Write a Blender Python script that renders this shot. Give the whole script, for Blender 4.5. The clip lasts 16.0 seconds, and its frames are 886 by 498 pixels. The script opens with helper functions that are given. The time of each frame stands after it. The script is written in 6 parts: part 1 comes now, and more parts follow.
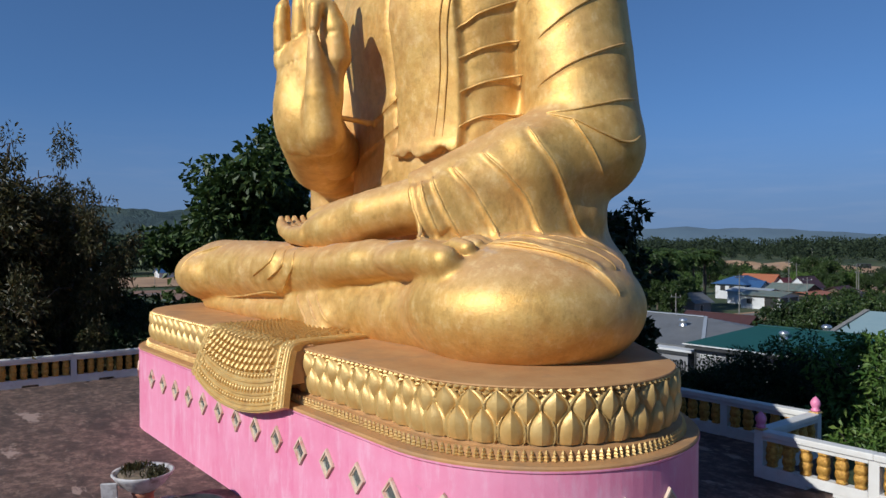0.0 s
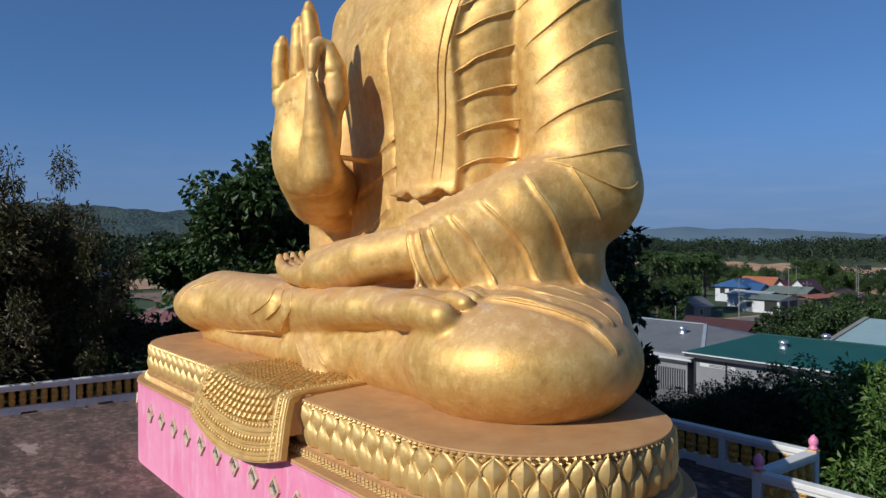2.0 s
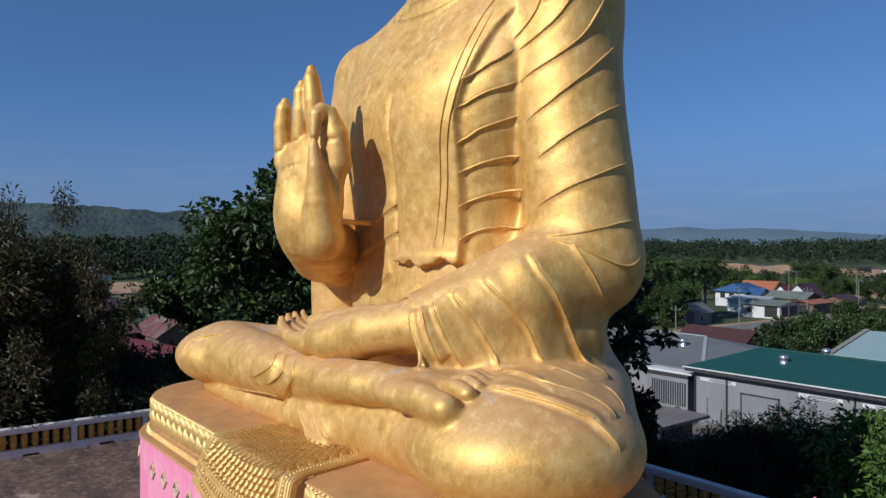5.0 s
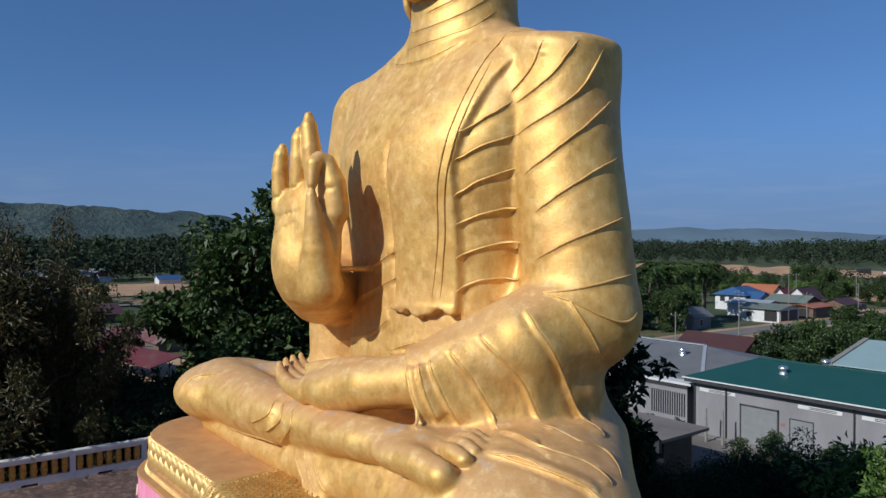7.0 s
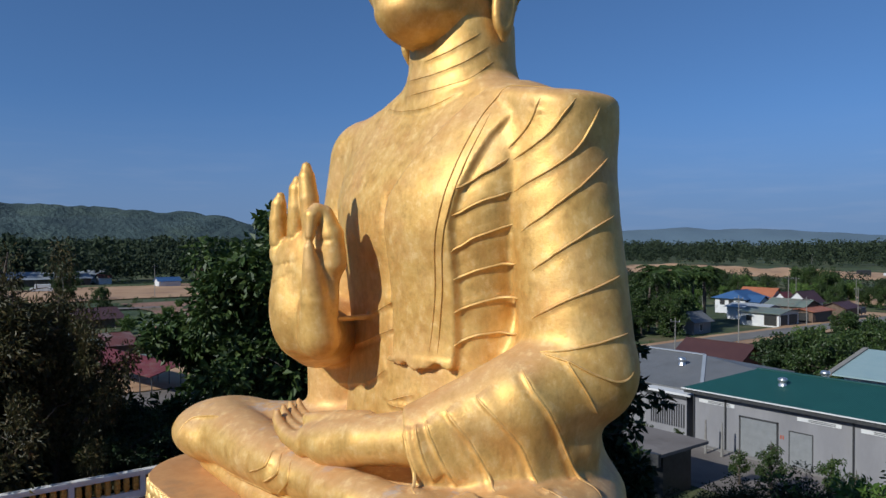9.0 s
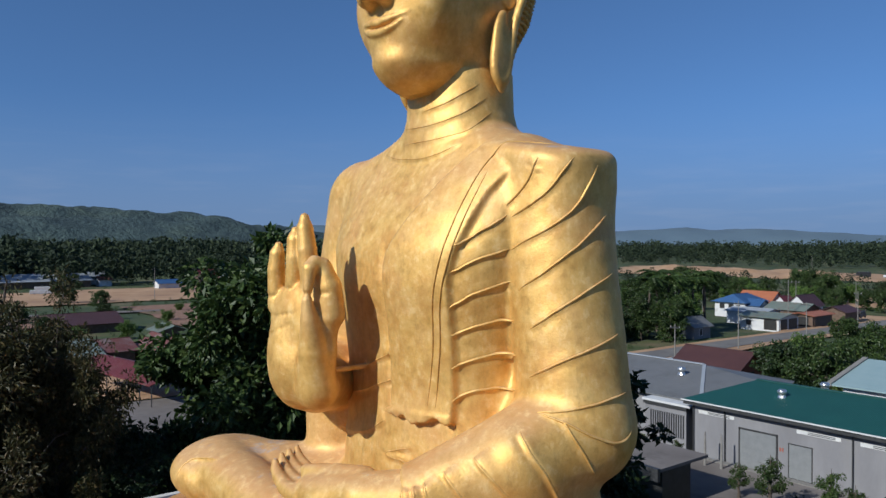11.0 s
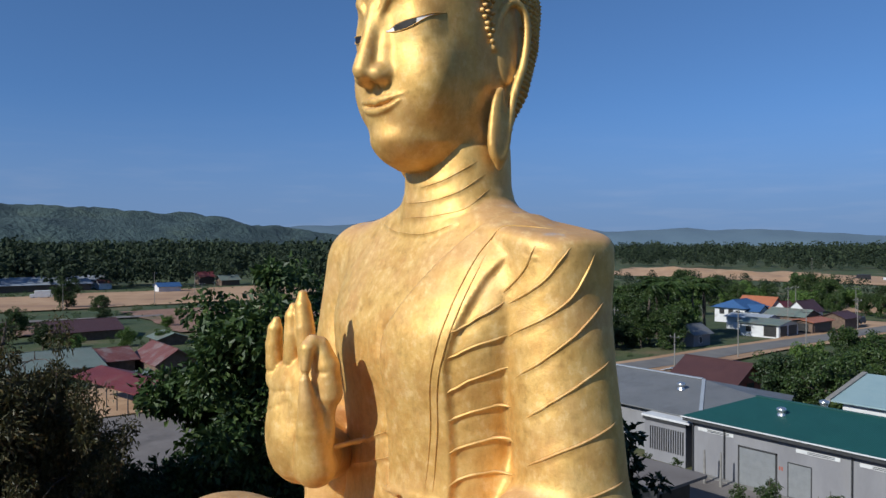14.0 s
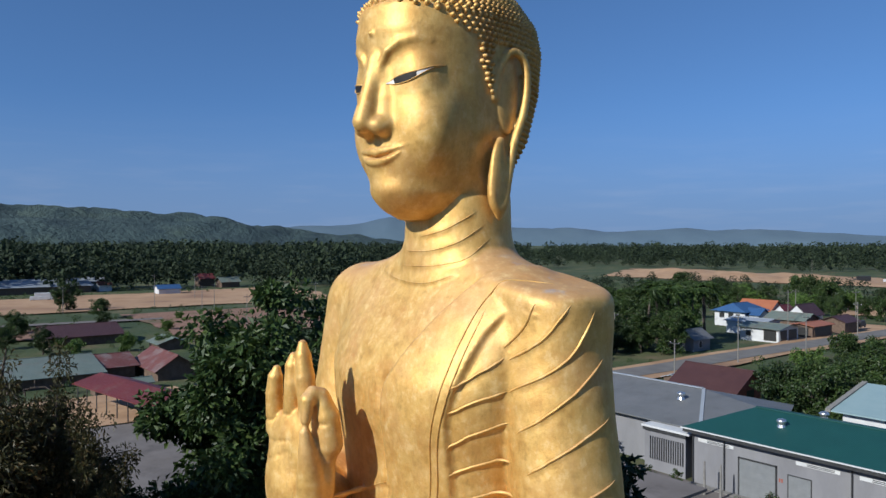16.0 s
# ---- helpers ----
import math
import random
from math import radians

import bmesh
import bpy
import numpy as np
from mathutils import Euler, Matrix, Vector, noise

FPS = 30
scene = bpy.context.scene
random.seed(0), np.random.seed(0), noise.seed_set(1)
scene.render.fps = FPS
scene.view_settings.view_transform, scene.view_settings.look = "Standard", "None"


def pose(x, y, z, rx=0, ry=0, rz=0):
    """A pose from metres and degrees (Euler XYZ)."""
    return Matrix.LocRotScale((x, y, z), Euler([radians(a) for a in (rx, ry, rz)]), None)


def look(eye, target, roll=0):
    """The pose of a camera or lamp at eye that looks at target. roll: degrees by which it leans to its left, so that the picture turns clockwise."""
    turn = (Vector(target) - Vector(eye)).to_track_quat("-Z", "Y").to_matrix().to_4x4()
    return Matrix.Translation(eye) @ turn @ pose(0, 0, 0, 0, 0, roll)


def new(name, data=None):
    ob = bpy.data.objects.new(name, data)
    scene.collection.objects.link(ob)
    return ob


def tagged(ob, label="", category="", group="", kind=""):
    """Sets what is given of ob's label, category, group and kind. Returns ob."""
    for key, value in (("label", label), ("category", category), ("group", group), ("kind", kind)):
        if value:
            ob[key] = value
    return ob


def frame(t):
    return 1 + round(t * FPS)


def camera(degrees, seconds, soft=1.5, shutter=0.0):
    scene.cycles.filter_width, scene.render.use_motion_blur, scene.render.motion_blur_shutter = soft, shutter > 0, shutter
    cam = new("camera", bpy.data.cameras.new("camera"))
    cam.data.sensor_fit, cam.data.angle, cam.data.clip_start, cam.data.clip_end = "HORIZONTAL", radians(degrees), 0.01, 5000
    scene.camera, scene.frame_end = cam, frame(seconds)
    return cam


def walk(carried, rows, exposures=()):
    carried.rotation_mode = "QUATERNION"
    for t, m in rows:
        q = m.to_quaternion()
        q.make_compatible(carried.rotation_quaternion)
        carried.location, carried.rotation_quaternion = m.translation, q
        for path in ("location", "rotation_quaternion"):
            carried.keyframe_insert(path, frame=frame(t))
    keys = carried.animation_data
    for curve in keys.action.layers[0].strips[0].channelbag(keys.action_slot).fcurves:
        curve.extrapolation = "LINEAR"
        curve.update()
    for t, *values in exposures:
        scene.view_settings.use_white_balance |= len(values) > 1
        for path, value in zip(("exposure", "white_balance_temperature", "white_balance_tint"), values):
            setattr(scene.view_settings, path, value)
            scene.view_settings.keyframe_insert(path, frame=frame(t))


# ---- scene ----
cam = camera(61.99, 16.0)
# t, sideways and height of a camera that rises straight up
ROWS = [
    (0, 0.0, 4.35),
    (0.5, 0.011, 4.528),
    (1, 0.021, 4.709),
    (1.5, 0.033, 4.922),
    (2, 0.036, 5.126),
    (2.5, 0.03, 5.334),
    (3, 0.015, 5.535),
    (3.5, 0.002, 5.742),
    (4, -0.018, 5.956),
    (6.5, 0.034, 7.082),
    (7, 0.044, 7.324),
    (7.5, 0.06, 7.569),
    (8, 0.071, 7.823),
    (8.5, 0.086, 8.075),
    (9, 0.092, 8.318),
    (11.5, 0.141, 9.589),
    (12, 0.15, 9.85),
    (12.5, 0.165, 10.106),
    (13, 0.178, 10.362),
    (13.5, 0.181, 10.611),
    (14, 0.177, 10.858),
    (14.5, 0.173, 11.109),
    (15, 0.172, 11.356),
    (15.5, 0.173, 11.605),
    (16, 0.176, 11.85),
]
TURN, TILT = 52.005, -0.615
EYE = Vector((12.2, -10.0))
SIDE = Vector((math.cos(radians(TURN)), math.sin(radians(TURN))))
walk(cam, [(t, pose(EYE.x + SIDE.x * x, EYE.y + SIDE.y * x, z, 90 + TILT, 0, TURN)) for t, x, z in ROWS], [(0.0, -0.06, 5600, 10), (6.0, -0.04, 5600, 10), (12.0, 0.05, 5600, 10), (16.0, 0.17, 5600, 10)])

# ---- sky, sun, exposure ----
SUN_WAY = Vector((-0.02, 1.0, -0.61)).normalized()
world = bpy.data.worlds.new("sky")
scene.world = world
world.use_nodes = True
wn = world.node_tree
sky = wn.nodes.new("ShaderNodeTexSky")
sky.sky_type = "NISHITA"
sky.sun_disc = False
sky.sun_elevation = math.asin(-SUN_WAY.z)
sky.sun_rotation = math.atan2(-SUN_WAY.x, -SUN_WAY.y)
sky.altitude, sky.air_density, sky.dust_density, sky.ozone_density = 2500.0, 1.0, 0.0, 3.0
tint = wn.nodes.new("ShaderNodeMix")
tint.data_type, tint.blend_type = "RGBA", "MULTIPLY"
tint.inputs[0].default_value, tint.inputs[7].default_value = 1.0, (0.85, 0.96, 1.01, 1)
lift = wn.nodes.new("ShaderNodeVectorMath")
lift.operation = "MULTIPLY_ADD"
lift.inputs[1].default_value, lift.inputs[2].default_value = (1, 1, 0.75), (0, 0, 0.13)
wn.links.new(wn.nodes.new("ShaderNodeTexCoord").outputs["Generated"], lift.inputs[0])
wn.links.new(lift.outputs[0], sky.inputs[0])
wn.links.new(sky.outputs[0], tint.inputs[6])
# a band of dull haze along the horizon, with a few thin clouds in it
way = wn.nodes.new("ShaderNodeSeparateXYZ")
wn.links.new(wn.nodes["Texture Coordinate"].outputs["Generated"], way.inputs[0])
low = wn.nodes.new("ShaderNodeMapRange")
low.interpolation_type = "SMOOTHSTEP"
low.inputs["From Min"].default_value, low.inputs["From Max"].default_value = 0.19, -0.01
low.inputs["To Min"].default_value, low.inputs["To Max"].default_value = 0.0, 0.9
wn.links.new(way.outputs[2], low.inputs["Value"])
streaks = wn.nodes.new("ShaderNodeMapping")
streaks.inputs["Scale"].default_value = (7.0, 7.0, 55.0)
wn.links.new(wn.nodes["Texture Coordinate"].outputs["Generated"], streaks.inputs["Vector"])
puff = wn.nodes.new("ShaderNodeTexNoise")
puff.inputs["Scale"].default_value, puff.inputs["Detail"].default_value = 1.3, 6.0
wn.links.new(streaks.outputs[0], puff.inputs["Vector"])
shade = wn.nodes.new("ShaderNodeValToRGB")
shade.color_ramp.elements[0].position, shade.color_ramp.elements[1].position = 0.50, 0.74
shade.color_ramp.elements[0].color, shade.color_ramp.elements[1].color = (0.0, 0.0, 0.0, 1), (0.55, 0.55, 0.55, 1)
wn.links.new(puff.outputs[0], shade.inputs[0])
haze = wn.nodes.new("ShaderNodeMix")
haze.data_type = "RGBA"
haze.inputs[6].default_value, haze.inputs[7].default_value = (1.85, 2.55, 3.7, 1), (2.7, 3.1, 3.9, 1)
wn.links.new(shade.outputs[0], haze.inputs[0])
air = wn.nodes.new("ShaderNodeMix")
air.data_type = "RGBA"
wn.links.new(low.outputs[0], air.inputs[0])
wn.links.new(tint.outputs[2], air.inputs[6])
wn.links.new(haze.outputs[2], air.inputs[7])
wn.links.new(air.outputs[2], wn.nodes["Background"].inputs[0])
wn.nodes["Background"].inputs[1].default_value = 0.092
sun_data = bpy.data.lights.new("sun", "SUN")
sun_data.energy, sun_data.angle, sun_data.color = 4.8, radians(0.55), (1.0, 0.92, 0.75)
sun = new("sun", sun_data)
sun.matrix_world = look((0, 0, 60), Vector((0, 0, 60)) + SUN_WAY)

# ---- materials ----
def material(name, build):
    m = bpy.data.materials.new(name)
    m.use_nodes = True
    build(m.node_tree, m.node_tree.nodes["Principled BSDF"])
    return m


def coords(nt, scale=(1, 1, 1), world_space=True):
    src = nt.nodes.new("ShaderNodeNewGeometry").outputs["Position"] if world_space else nt.nodes.new("ShaderNodeTexCoord").outputs["Object"]
    mp = nt.nodes.new("ShaderNodeMapping")
    mp.inputs["Scale"].default_value = scale
    nt.links.new(src, mp.inputs["Vector"])
    return mp.outputs[0]


def noise_out(nt, vec, scale, detail=5.0, rough=0.6):
    n = nt.nodes.new("ShaderNodeTexNoise")
    n.inputs["Scale"].default_value, n.inputs["Detail"].default_value, n.inputs["Roughness"].default_value = scale, detail, rough
    nt.links.new(vec, n.inputs["Vector"])
    return n.outputs[0]


def ramp(nt, fac, *stops):
    r = nt.nodes.new("ShaderNodeValToRGB")
    el = r.color_ramp.elements
    while len(el) < len(stops):
        el.new(0.5)
    for e, (pos, col) in zip(el, stops):
        e.position = pos
        e.color = (*col, 1) if len(col) == 3 else col
    nt.links.new(fac, r.inputs[0])
    return r.outputs[0]


def mixc(nt, fac, a, b, mode="MIX"):
    m = nt.nodes.new("ShaderNodeMix")
    m.data_type, m.blend_type = "RGBA", mode
    for sock, v in ((m.inputs[0], fac), (m.inputs[6], a), (m.inputs[7], b)):
        if isinstance(v, (int, float)):
            sock.default_value = v
        elif isinstance(v, tuple):
            sock.default_value = (*v, 1)
        else:
            nt.links.new(v, sock)
    return m.outputs[2]


def bump(nt, bsdf, height, strength=0.3, dist=0.02):
    b = nt.nodes.new("ShaderNodeBump")
    b.inputs["Strength"].default_value, b.inputs["Distance"].default_value = strength, dist
    nt.links.new(height, b.inputs["Height"])
    nt.links.new(b.outputs[0], bsdf.inputs["Normal"])


def grey(v):
    return (v, v, v)


def surface(name, c1, c2, scale=3.0, rough=0.7, metal=0.0, fine=30.0, bumps=0.25, dist=0.01, stain=None, stain_scale=0.6, stain_at=0.55, stretch=(1, 1, 1), rnd=0.0, local=False, spec=0.5):
    """A two-colour surface with grain, an optional stain at a larger scale and fine relief."""
    def build(nt, b):
        v = coords(nt, stretch, not local)
        base = ramp(nt, noise_out(nt, v, scale), (0.32, c1), (0.68, c2))
        if stain:
            mask = ramp(nt, noise_out(nt, v, stain_scale, 6, 0.65), (stain_at, grey(0)), (min(1, stain_at + 0.14), grey(1)))
            base = mixc(nt, mask, base, stain)
        if rnd:
            info = nt.nodes.new("ShaderNodeObjectInfo")
            base = mixc(nt, 1.0, base, ramp(nt, info.outputs["Random"], (0, grey(1 - rnd)), (1, grey(1 + rnd * 0.6))), "MULTIPLY")
        nt.links.new(base, b.inputs["Base Color"])
        f = noise_out(nt, v, fine)
        nt.links.new(ramp(nt, f, (0.2, grey(max(0, rough - 0.1))), (0.8, grey(min(1, rough + 0.1)))), b.inputs["Roughness"])
        b.inputs["Metallic"].default_value = metal
        b.inputs["Specular IOR Level"].default_value = spec
        if bumps:
            bump(nt, b, f, bumps, dist)
    return material(name, build)


def build_gold(nt, b):
    v = coords(nt)
    big = noise_out(nt, v, 0.55, 6, 0.62)
    mid = noise_out(nt, v, 2.6, 6, 0.65)
    fine = noise_out(nt, v, 22, 4, 0.6)
    col = ramp(nt, mid, (0.25, (0.609, 0.335, 0.0783)), (0.55, (0.722, 0.448, 0.131)), (0.8, (0.774, 0.531, 0.187)))
    # worn paint: dull ochre, strongest on faces that catch rain
    geo = nt.nodes.new("ShaderNodeNewGeometry")
    sep = nt.nodes.new("ShaderNodeSeparateXYZ")
    nt.links.new(geo.outputs["Normal"], sep.inputs[0])
    up = ramp(nt, sep.outputs[2], (0.45, grey(0)), (0.82, grey(0.8)))
    patch = ramp(nt, big, (0.5, grey(0)), (0.66, grey(0.45)))
    worn = mixc(nt, 1.0, up, patch, "SCREEN")
    col = mixc(nt, worn, col, (0.53, 0.305, 0.14))
    flake = noise_out(nt, v, 1.1, 7, 0.7)
    bare = mixc(nt, 1.0, ramp(nt, sep.outputs[2], (0.86, grey(0)), (0.95, grey(1))), ramp(nt, flake, (0.56, grey(0)), (0.62, grey(0.75))), "MULTIPLY")
    col = mixc(nt, bare, col, (0.435, 0.365, 0.331))
    rain = noise_out(nt, coords(nt, (3.0, 3.0, 0.35)), 1.6, 6, 0.7)
    col = mixc(nt, ramp(nt, rain, (0.56, grey(0)), (0.75, grey(0.35))), col, (0.365, 0.209, 0.0783))
    # brushed leaf: small darker and paler dabs
    dab = noise_out(nt, coords(nt, (1.0, 1.0, 0.85)), 4.6, 10, 0.76)
    col = mixc(nt, ramp(nt, dab, (0.36, grey(0.45)), (0.48, grey(0))), col, (0.44, 0.24, 0.06))
    col = mixc(nt, ramp(nt, dab, (0.52, grey(0)), (0.64, grey(0.45))), col, (0.86, 0.66, 0.32))
    # orange patina in ragged patches, and faint hoops left by the brush
    rust = noise_out(nt, coords(nt, (1.0, 1.0, 0.8)), 0.95, 9, 0.72)
    col = mixc(nt, ramp(nt, rust, (0.52, grey(0)), (0.64, grey(0.36))), col, (0.50, 0.22, 0.055))
    hoop = noise_out(nt, coords(nt, (9.0, 5.0, 1.2)), 1.4, 7, 0.7)
    col = mixc(nt, ramp(nt, hoop, (0.34, grey(0.14)), (0.5, grey(0))), col, (0.42, 0.24, 0.06))
    nt.links.new(col, b.inputs["Base Color"])
    met = ramp(nt, worn, (0.0, grey(0.54)), (0.7, grey(0.10)))
    nt.links.new(met, b.inputs["Metallic"])
    nt.links.new(ramp(nt, dab, (0.32, grey(0.44)), (0.68, grey(0.68))), b.inputs["Roughness"])
    h = mixc(nt, 0.4, mixc(nt, 0.6, mid, dab), fine)
    bump(nt, b, h, 0.32, 0.035)


GOLD = material("gold_paint", build_gold)
GOLD_PETAL = surface("petal_gold", (0.561, 0.34, 0.102), (0.68, 0.468, 0.178), 4.0, 0.45, 0.36, 26, 0.3, 0.015, (0.476, 0.281, 0.111), 1.1, 0.58)
OCHRE = surface("ochre_render", (0.425, 0.212, 0.0765), (0.51, 0.281, 0.111), 2.2, 0.72, 0.1, 24, 0.3, 0.01, (0.357, 0.204, 0.0935), 0.9, 0.54)
EYE_WHITE = surface("eye_white", (0.663, 0.629, 0.595), (0.722, 0.697, 0.663), 8, 0.65)
EYE_DARK = surface("eye_dark", (0.012, 0.010, 0.010), (0.03, 0.025, 0.02), 8, 0.6, spec=0.25)


def build_pink(nt, b):
    v = coords(nt)
    base = ramp(nt, noise_out(nt, v, 1.3, 6, 0.6), (0.3, (0.704, 0.211, 0.334)), (0.7, (0.766, 0.299, 0.431)))
    streak = noise_out(nt, coords(nt, (1.1, 1.1, 0.30)), 1.0, 9, 0.74)
    base = mixc(nt, ramp(nt, streak, (0.50, grey(0)), (0.68, grey(0.5))), base, (0.66, 0.10, 0.24))
    pale = noise_out(nt, coords(nt, (3.0, 3.0, 0.8)), 1.2, 9, 0.75)
    base = mixc(nt, ramp(nt, pale, (0.50, grey(0)), (0.66, grey(0.6))), base, (0.78, 0.46, 0.57))
    grime = noise_out(nt, coords(nt, (1.0, 1.0, 0.7)), 2.6, 10, 0.78)
    base = mixc(nt, ramp(nt, grime, (0.62, grey(0)), (0.70, grey(0.55))), base, (0.42, 0.22, 0.24))
    nt.links.new(base, b.inputs["Base Color"])
    b.inputs["Roughness"].default_value = 0.62
    bump(nt, b, noise_out(nt, v, 14), 0.25, 0.012)


PINK = material("pink_paint", build_pink)
PINK_BUD = surface("pink_bud", (0.663, 0.17, 0.323), (0.731, 0.255, 0.408), 12, 0.45)
WHITE = surface("white_paint", (0.595, 0.57, 0.535), (0.68, 0.663, 0.637), 3, 0.6, 0, 30, 0.2, 0.01, (0.442, 0.408, 0.365), 1.4, 0.58)
BALUSTER_GOLD = surface("baluster_gold", (0.357, 0.162, 0.0255), (0.68, 0.391, 0.0765), 22, 0.45, 0.4, 40, 0.6, 0.03)
MIRROR = surface("mirror_tile", (0.45, 0.56, 0.53), (0.60, 0.70, 0.66), 6, 0.16, 0.9, 20, 0.1, 0.004)


def build_terrace(nt, b):
    v = coords(nt)
    fine = noise_out(nt, v, 4.0, 12, 0.8)
    base = ramp(nt, fine, (0.36, (0.0385, 0.0241, 0.0192)), (0.5, (0.12, 0.0723, 0.0561)), (0.64, (0.267, 0.172, 0.137)))
    blot = noise_out(nt, coords(nt, (0.8, 1.3, 1)), 0.9, 9, 0.74)
    base = mixc(nt, ramp(nt, blot, (0.47, grey(0)), (0.60, grey(0.85))), base, (0.0459, 0.0289, 0.0236))
    lich = noise_out(nt, coords(nt, (1.0, 1.7, 1)), 1.9, 9, 0.76)
    base = mixc(nt, ramp(nt, lich, (0.56, grey(0)), (0.62, grey(0.55))), base, (0.276, 0.193, 0.148))
    pale = noise_out(nt, coords(nt, (0.7, 1.5, 1)), 0.55, 8, 0.7)
    base = mixc(nt, ramp(nt, pale, (0.60, grey(0)), (0.63, grey(0.8))), base, (0.367, 0.266, 0.221))
    nt.links.new(base, b.inputs["Base Color"])
    b.inputs["Roughness"].default_value = 0.86
    bump(nt, b, noise_out(nt, v, 9, 8, 0.7), 0.5, 0.02)


TERRACE = material("stained_concrete", build_terrace)


def build_ground(nt, b):
    v = coords(nt)
    base = ramp(nt, noise_out(nt, v, 0.06, 8, 0.65), (0.35, (0.0246, 0.041, 0.0115)), (0.5, (0.0492, 0.0697, 0.018)), (0.66, (0.123, 0.0984, 0.0492)))
    base = mixc(nt, ramp(nt, noise_out(nt, v, 0.018, 6, 0.6), (0.5, grey(0)), (0.62, grey(0.7))), base, (0.0287, 0.0508, 0.0148))
    nt.links.new(base, b.inputs["Base Color"])
    b.inputs["Roughness"].default_value = 0.95
    bump(nt, b, noise_out(nt, v, 1.5, 8, 0.7), 0.6, 0.3)


GROUND = material("grassy_ground", build_ground)
DIRT = surface("bare_earth", (0.312, 0.183, 0.0975), (0.429, 0.277, 0.164), 0.12, 0.95, 0, 0.9, 0.5, 0.2, (0.234, 0.133, 0.078), 0.03, 0.55)
RED_DIRT = surface("red_earth", (0.156, 0.078, 0.0507), (0.281, 0.164, 0.109), 0.5, 0.95, 0, 1.2, 0.6, 0.3, (0.0546, 0.078, 0.0234), 0.1, 0.58)
ASPHALT = surface("worn_asphalt", (0.125, 0.117, 0.113), (0.179, 0.168, 0.156), 0.3, 0.9, 0, 8, 0.3, 0.01)
YARD = surface("yard_concrete", (0.124, 0.107, 0.0979), (0.185, 0.163, 0.152), 0.25, 0.9, 0, 6, 0.3, 0.01, (0.0842, 0.0727, 0.0674), 0.12, 0.55)
WALL_GREY = surface("grey_wall", (0.173, 0.17, 0.182), (0.224, 0.221, 0.234), 0.5, 0.8, 0, 9, 0.15, 0.01, (0.192, 0.185, 0.185), 0.3, 0.56, (1, 1, 0.35))
WALL_WHITE = surface("white_wall", (0.484, 0.484, 0.499), (0.577, 0.577, 0.577), 0.6, 0.8, 0, 9, 0.15, 0.01, (0.39, 0.374, 0.359), 0.4, 0.6)
WALL_RED = surface("red_wall", (0.234, 0.0585, 0.039), (0.312, 0.0936, 0.0624), 1.2, 0.8, 0, 9, 0.2, 0.01)
WALL_WOOD = surface("dark_timber_wall", (0.085, 0.0553, 0.0382), (0.153, 0.102, 0.0723), 1.5, 0.8)
DARK = surface("dark_opening", (0.012, 0.012, 0.013), (0.03, 0.03, 0.03), 2, 0.5)
DOOR_GREY = surface("roller_door_grey", (0.195, 0.203, 0.211), (0.234, 0.242, 0.25), 2, 0.5, 0.2)
METAL_DARK = surface("dark_metal", (0.05, 0.05, 0.055), (0.09, 0.09, 0.09), 6, 0.5, 0.6)
STEEL = surface("bright_steel", (0.6, 0.6, 0.6), (0.75, 0.75, 0.75), 6, 0.3, 0.9)
CONCRETE = surface("pole_concrete", (0.163, 0.152, 0.142), (0.228, 0.218, 0.203), 3, 0.9)
TERRACOTTA = surface("terracotta", (0.255, 0.085, 0.0467), (0.357, 0.145, 0.0765), 9, 0.75)
CHALKY = surface("chalky_white", (0.383, 0.357, 0.357), (0.578, 0.561, 0.561), 9, 0.8, 0, 40, 0.3, 0.01, (0.221, 0.178, 0.17), 4, 0.52)
SOIL = surface("potting_soil", (0.085, 0.0638, 0.0425), (0.221, 0.17, 0.119), 14, 0.95)


def roof_sheet(name, c1, c2, stain=None, rough=0.55, pitch=2.2, metal=0.0):
    """Ribbed sheet roofing."""
    def build(nt, b):
        v = coords(nt)
        base = ramp(nt, noise_out(nt, v, 0.5, 6, 0.65), (0.3, c1), (0.7, c2))
        if stain:
            base = mixc(nt, ramp(nt, noise_out(nt, v, 0.35, 6, 0.7), (0.52, grey(0)), (0.66, grey(0.8))), base, stain)
        nt.links.new(base, b.inputs["Base Color"])
        b.inputs["Roughness"].default_value, b.inputs["Metallic"].default_value = rough, metal
        w = nt.nodes.new("ShaderNodeTexWave")
        w.inputs["Scale"].default_value = pitch
        nt.links.new(v, w.inputs["Vector"])
        bump(nt, b, w.outputs["Fac"], 0.3, 0.04)
    return material(name, build)


ROOF_GREEN = roof_sheet("roof_green", (0.00944, 0.0562, 0.0503), (0.013, 0.071, 0.0622))
ROOF_GREY = roof_sheet("roof_grey", (0.126, 0.129, 0.132), (0.157, 0.157, 0.161), (0.107, 0.107, 0.107))
ROOF_BROWN = roof_sheet("roof_brown", (0.0503, 0.0207, 0.0207), (0.074, 0.0326, 0.0296))
ROOF_BLUE = roof_sheet("roof_blue", (0.0296, 0.074, 0.185), (0.0407, 0.0999, 0.222))
ROOF_ORANGE = roof_sheet("roof_orange", (0.296, 0.0962, 0.0444), (0.355, 0.133, 0.0629))
ROOF_RED = roof_sheet("roof_red", (0.0983, 0.0173, 0.0173), (0.139, 0.026, 0.0231), (0.15, 0.0811, 0.0635))
ROOF_RUST = roof_sheet("roof_rust", (0.115, 0.0375, 0.0289), (0.156, 0.0577, 0.0462), (0.207, 0.168, 0.156))
ROOF_PALE = roof_sheet("roof_pale_blue", (0.222, 0.311, 0.333), (0.266, 0.355, 0.37))
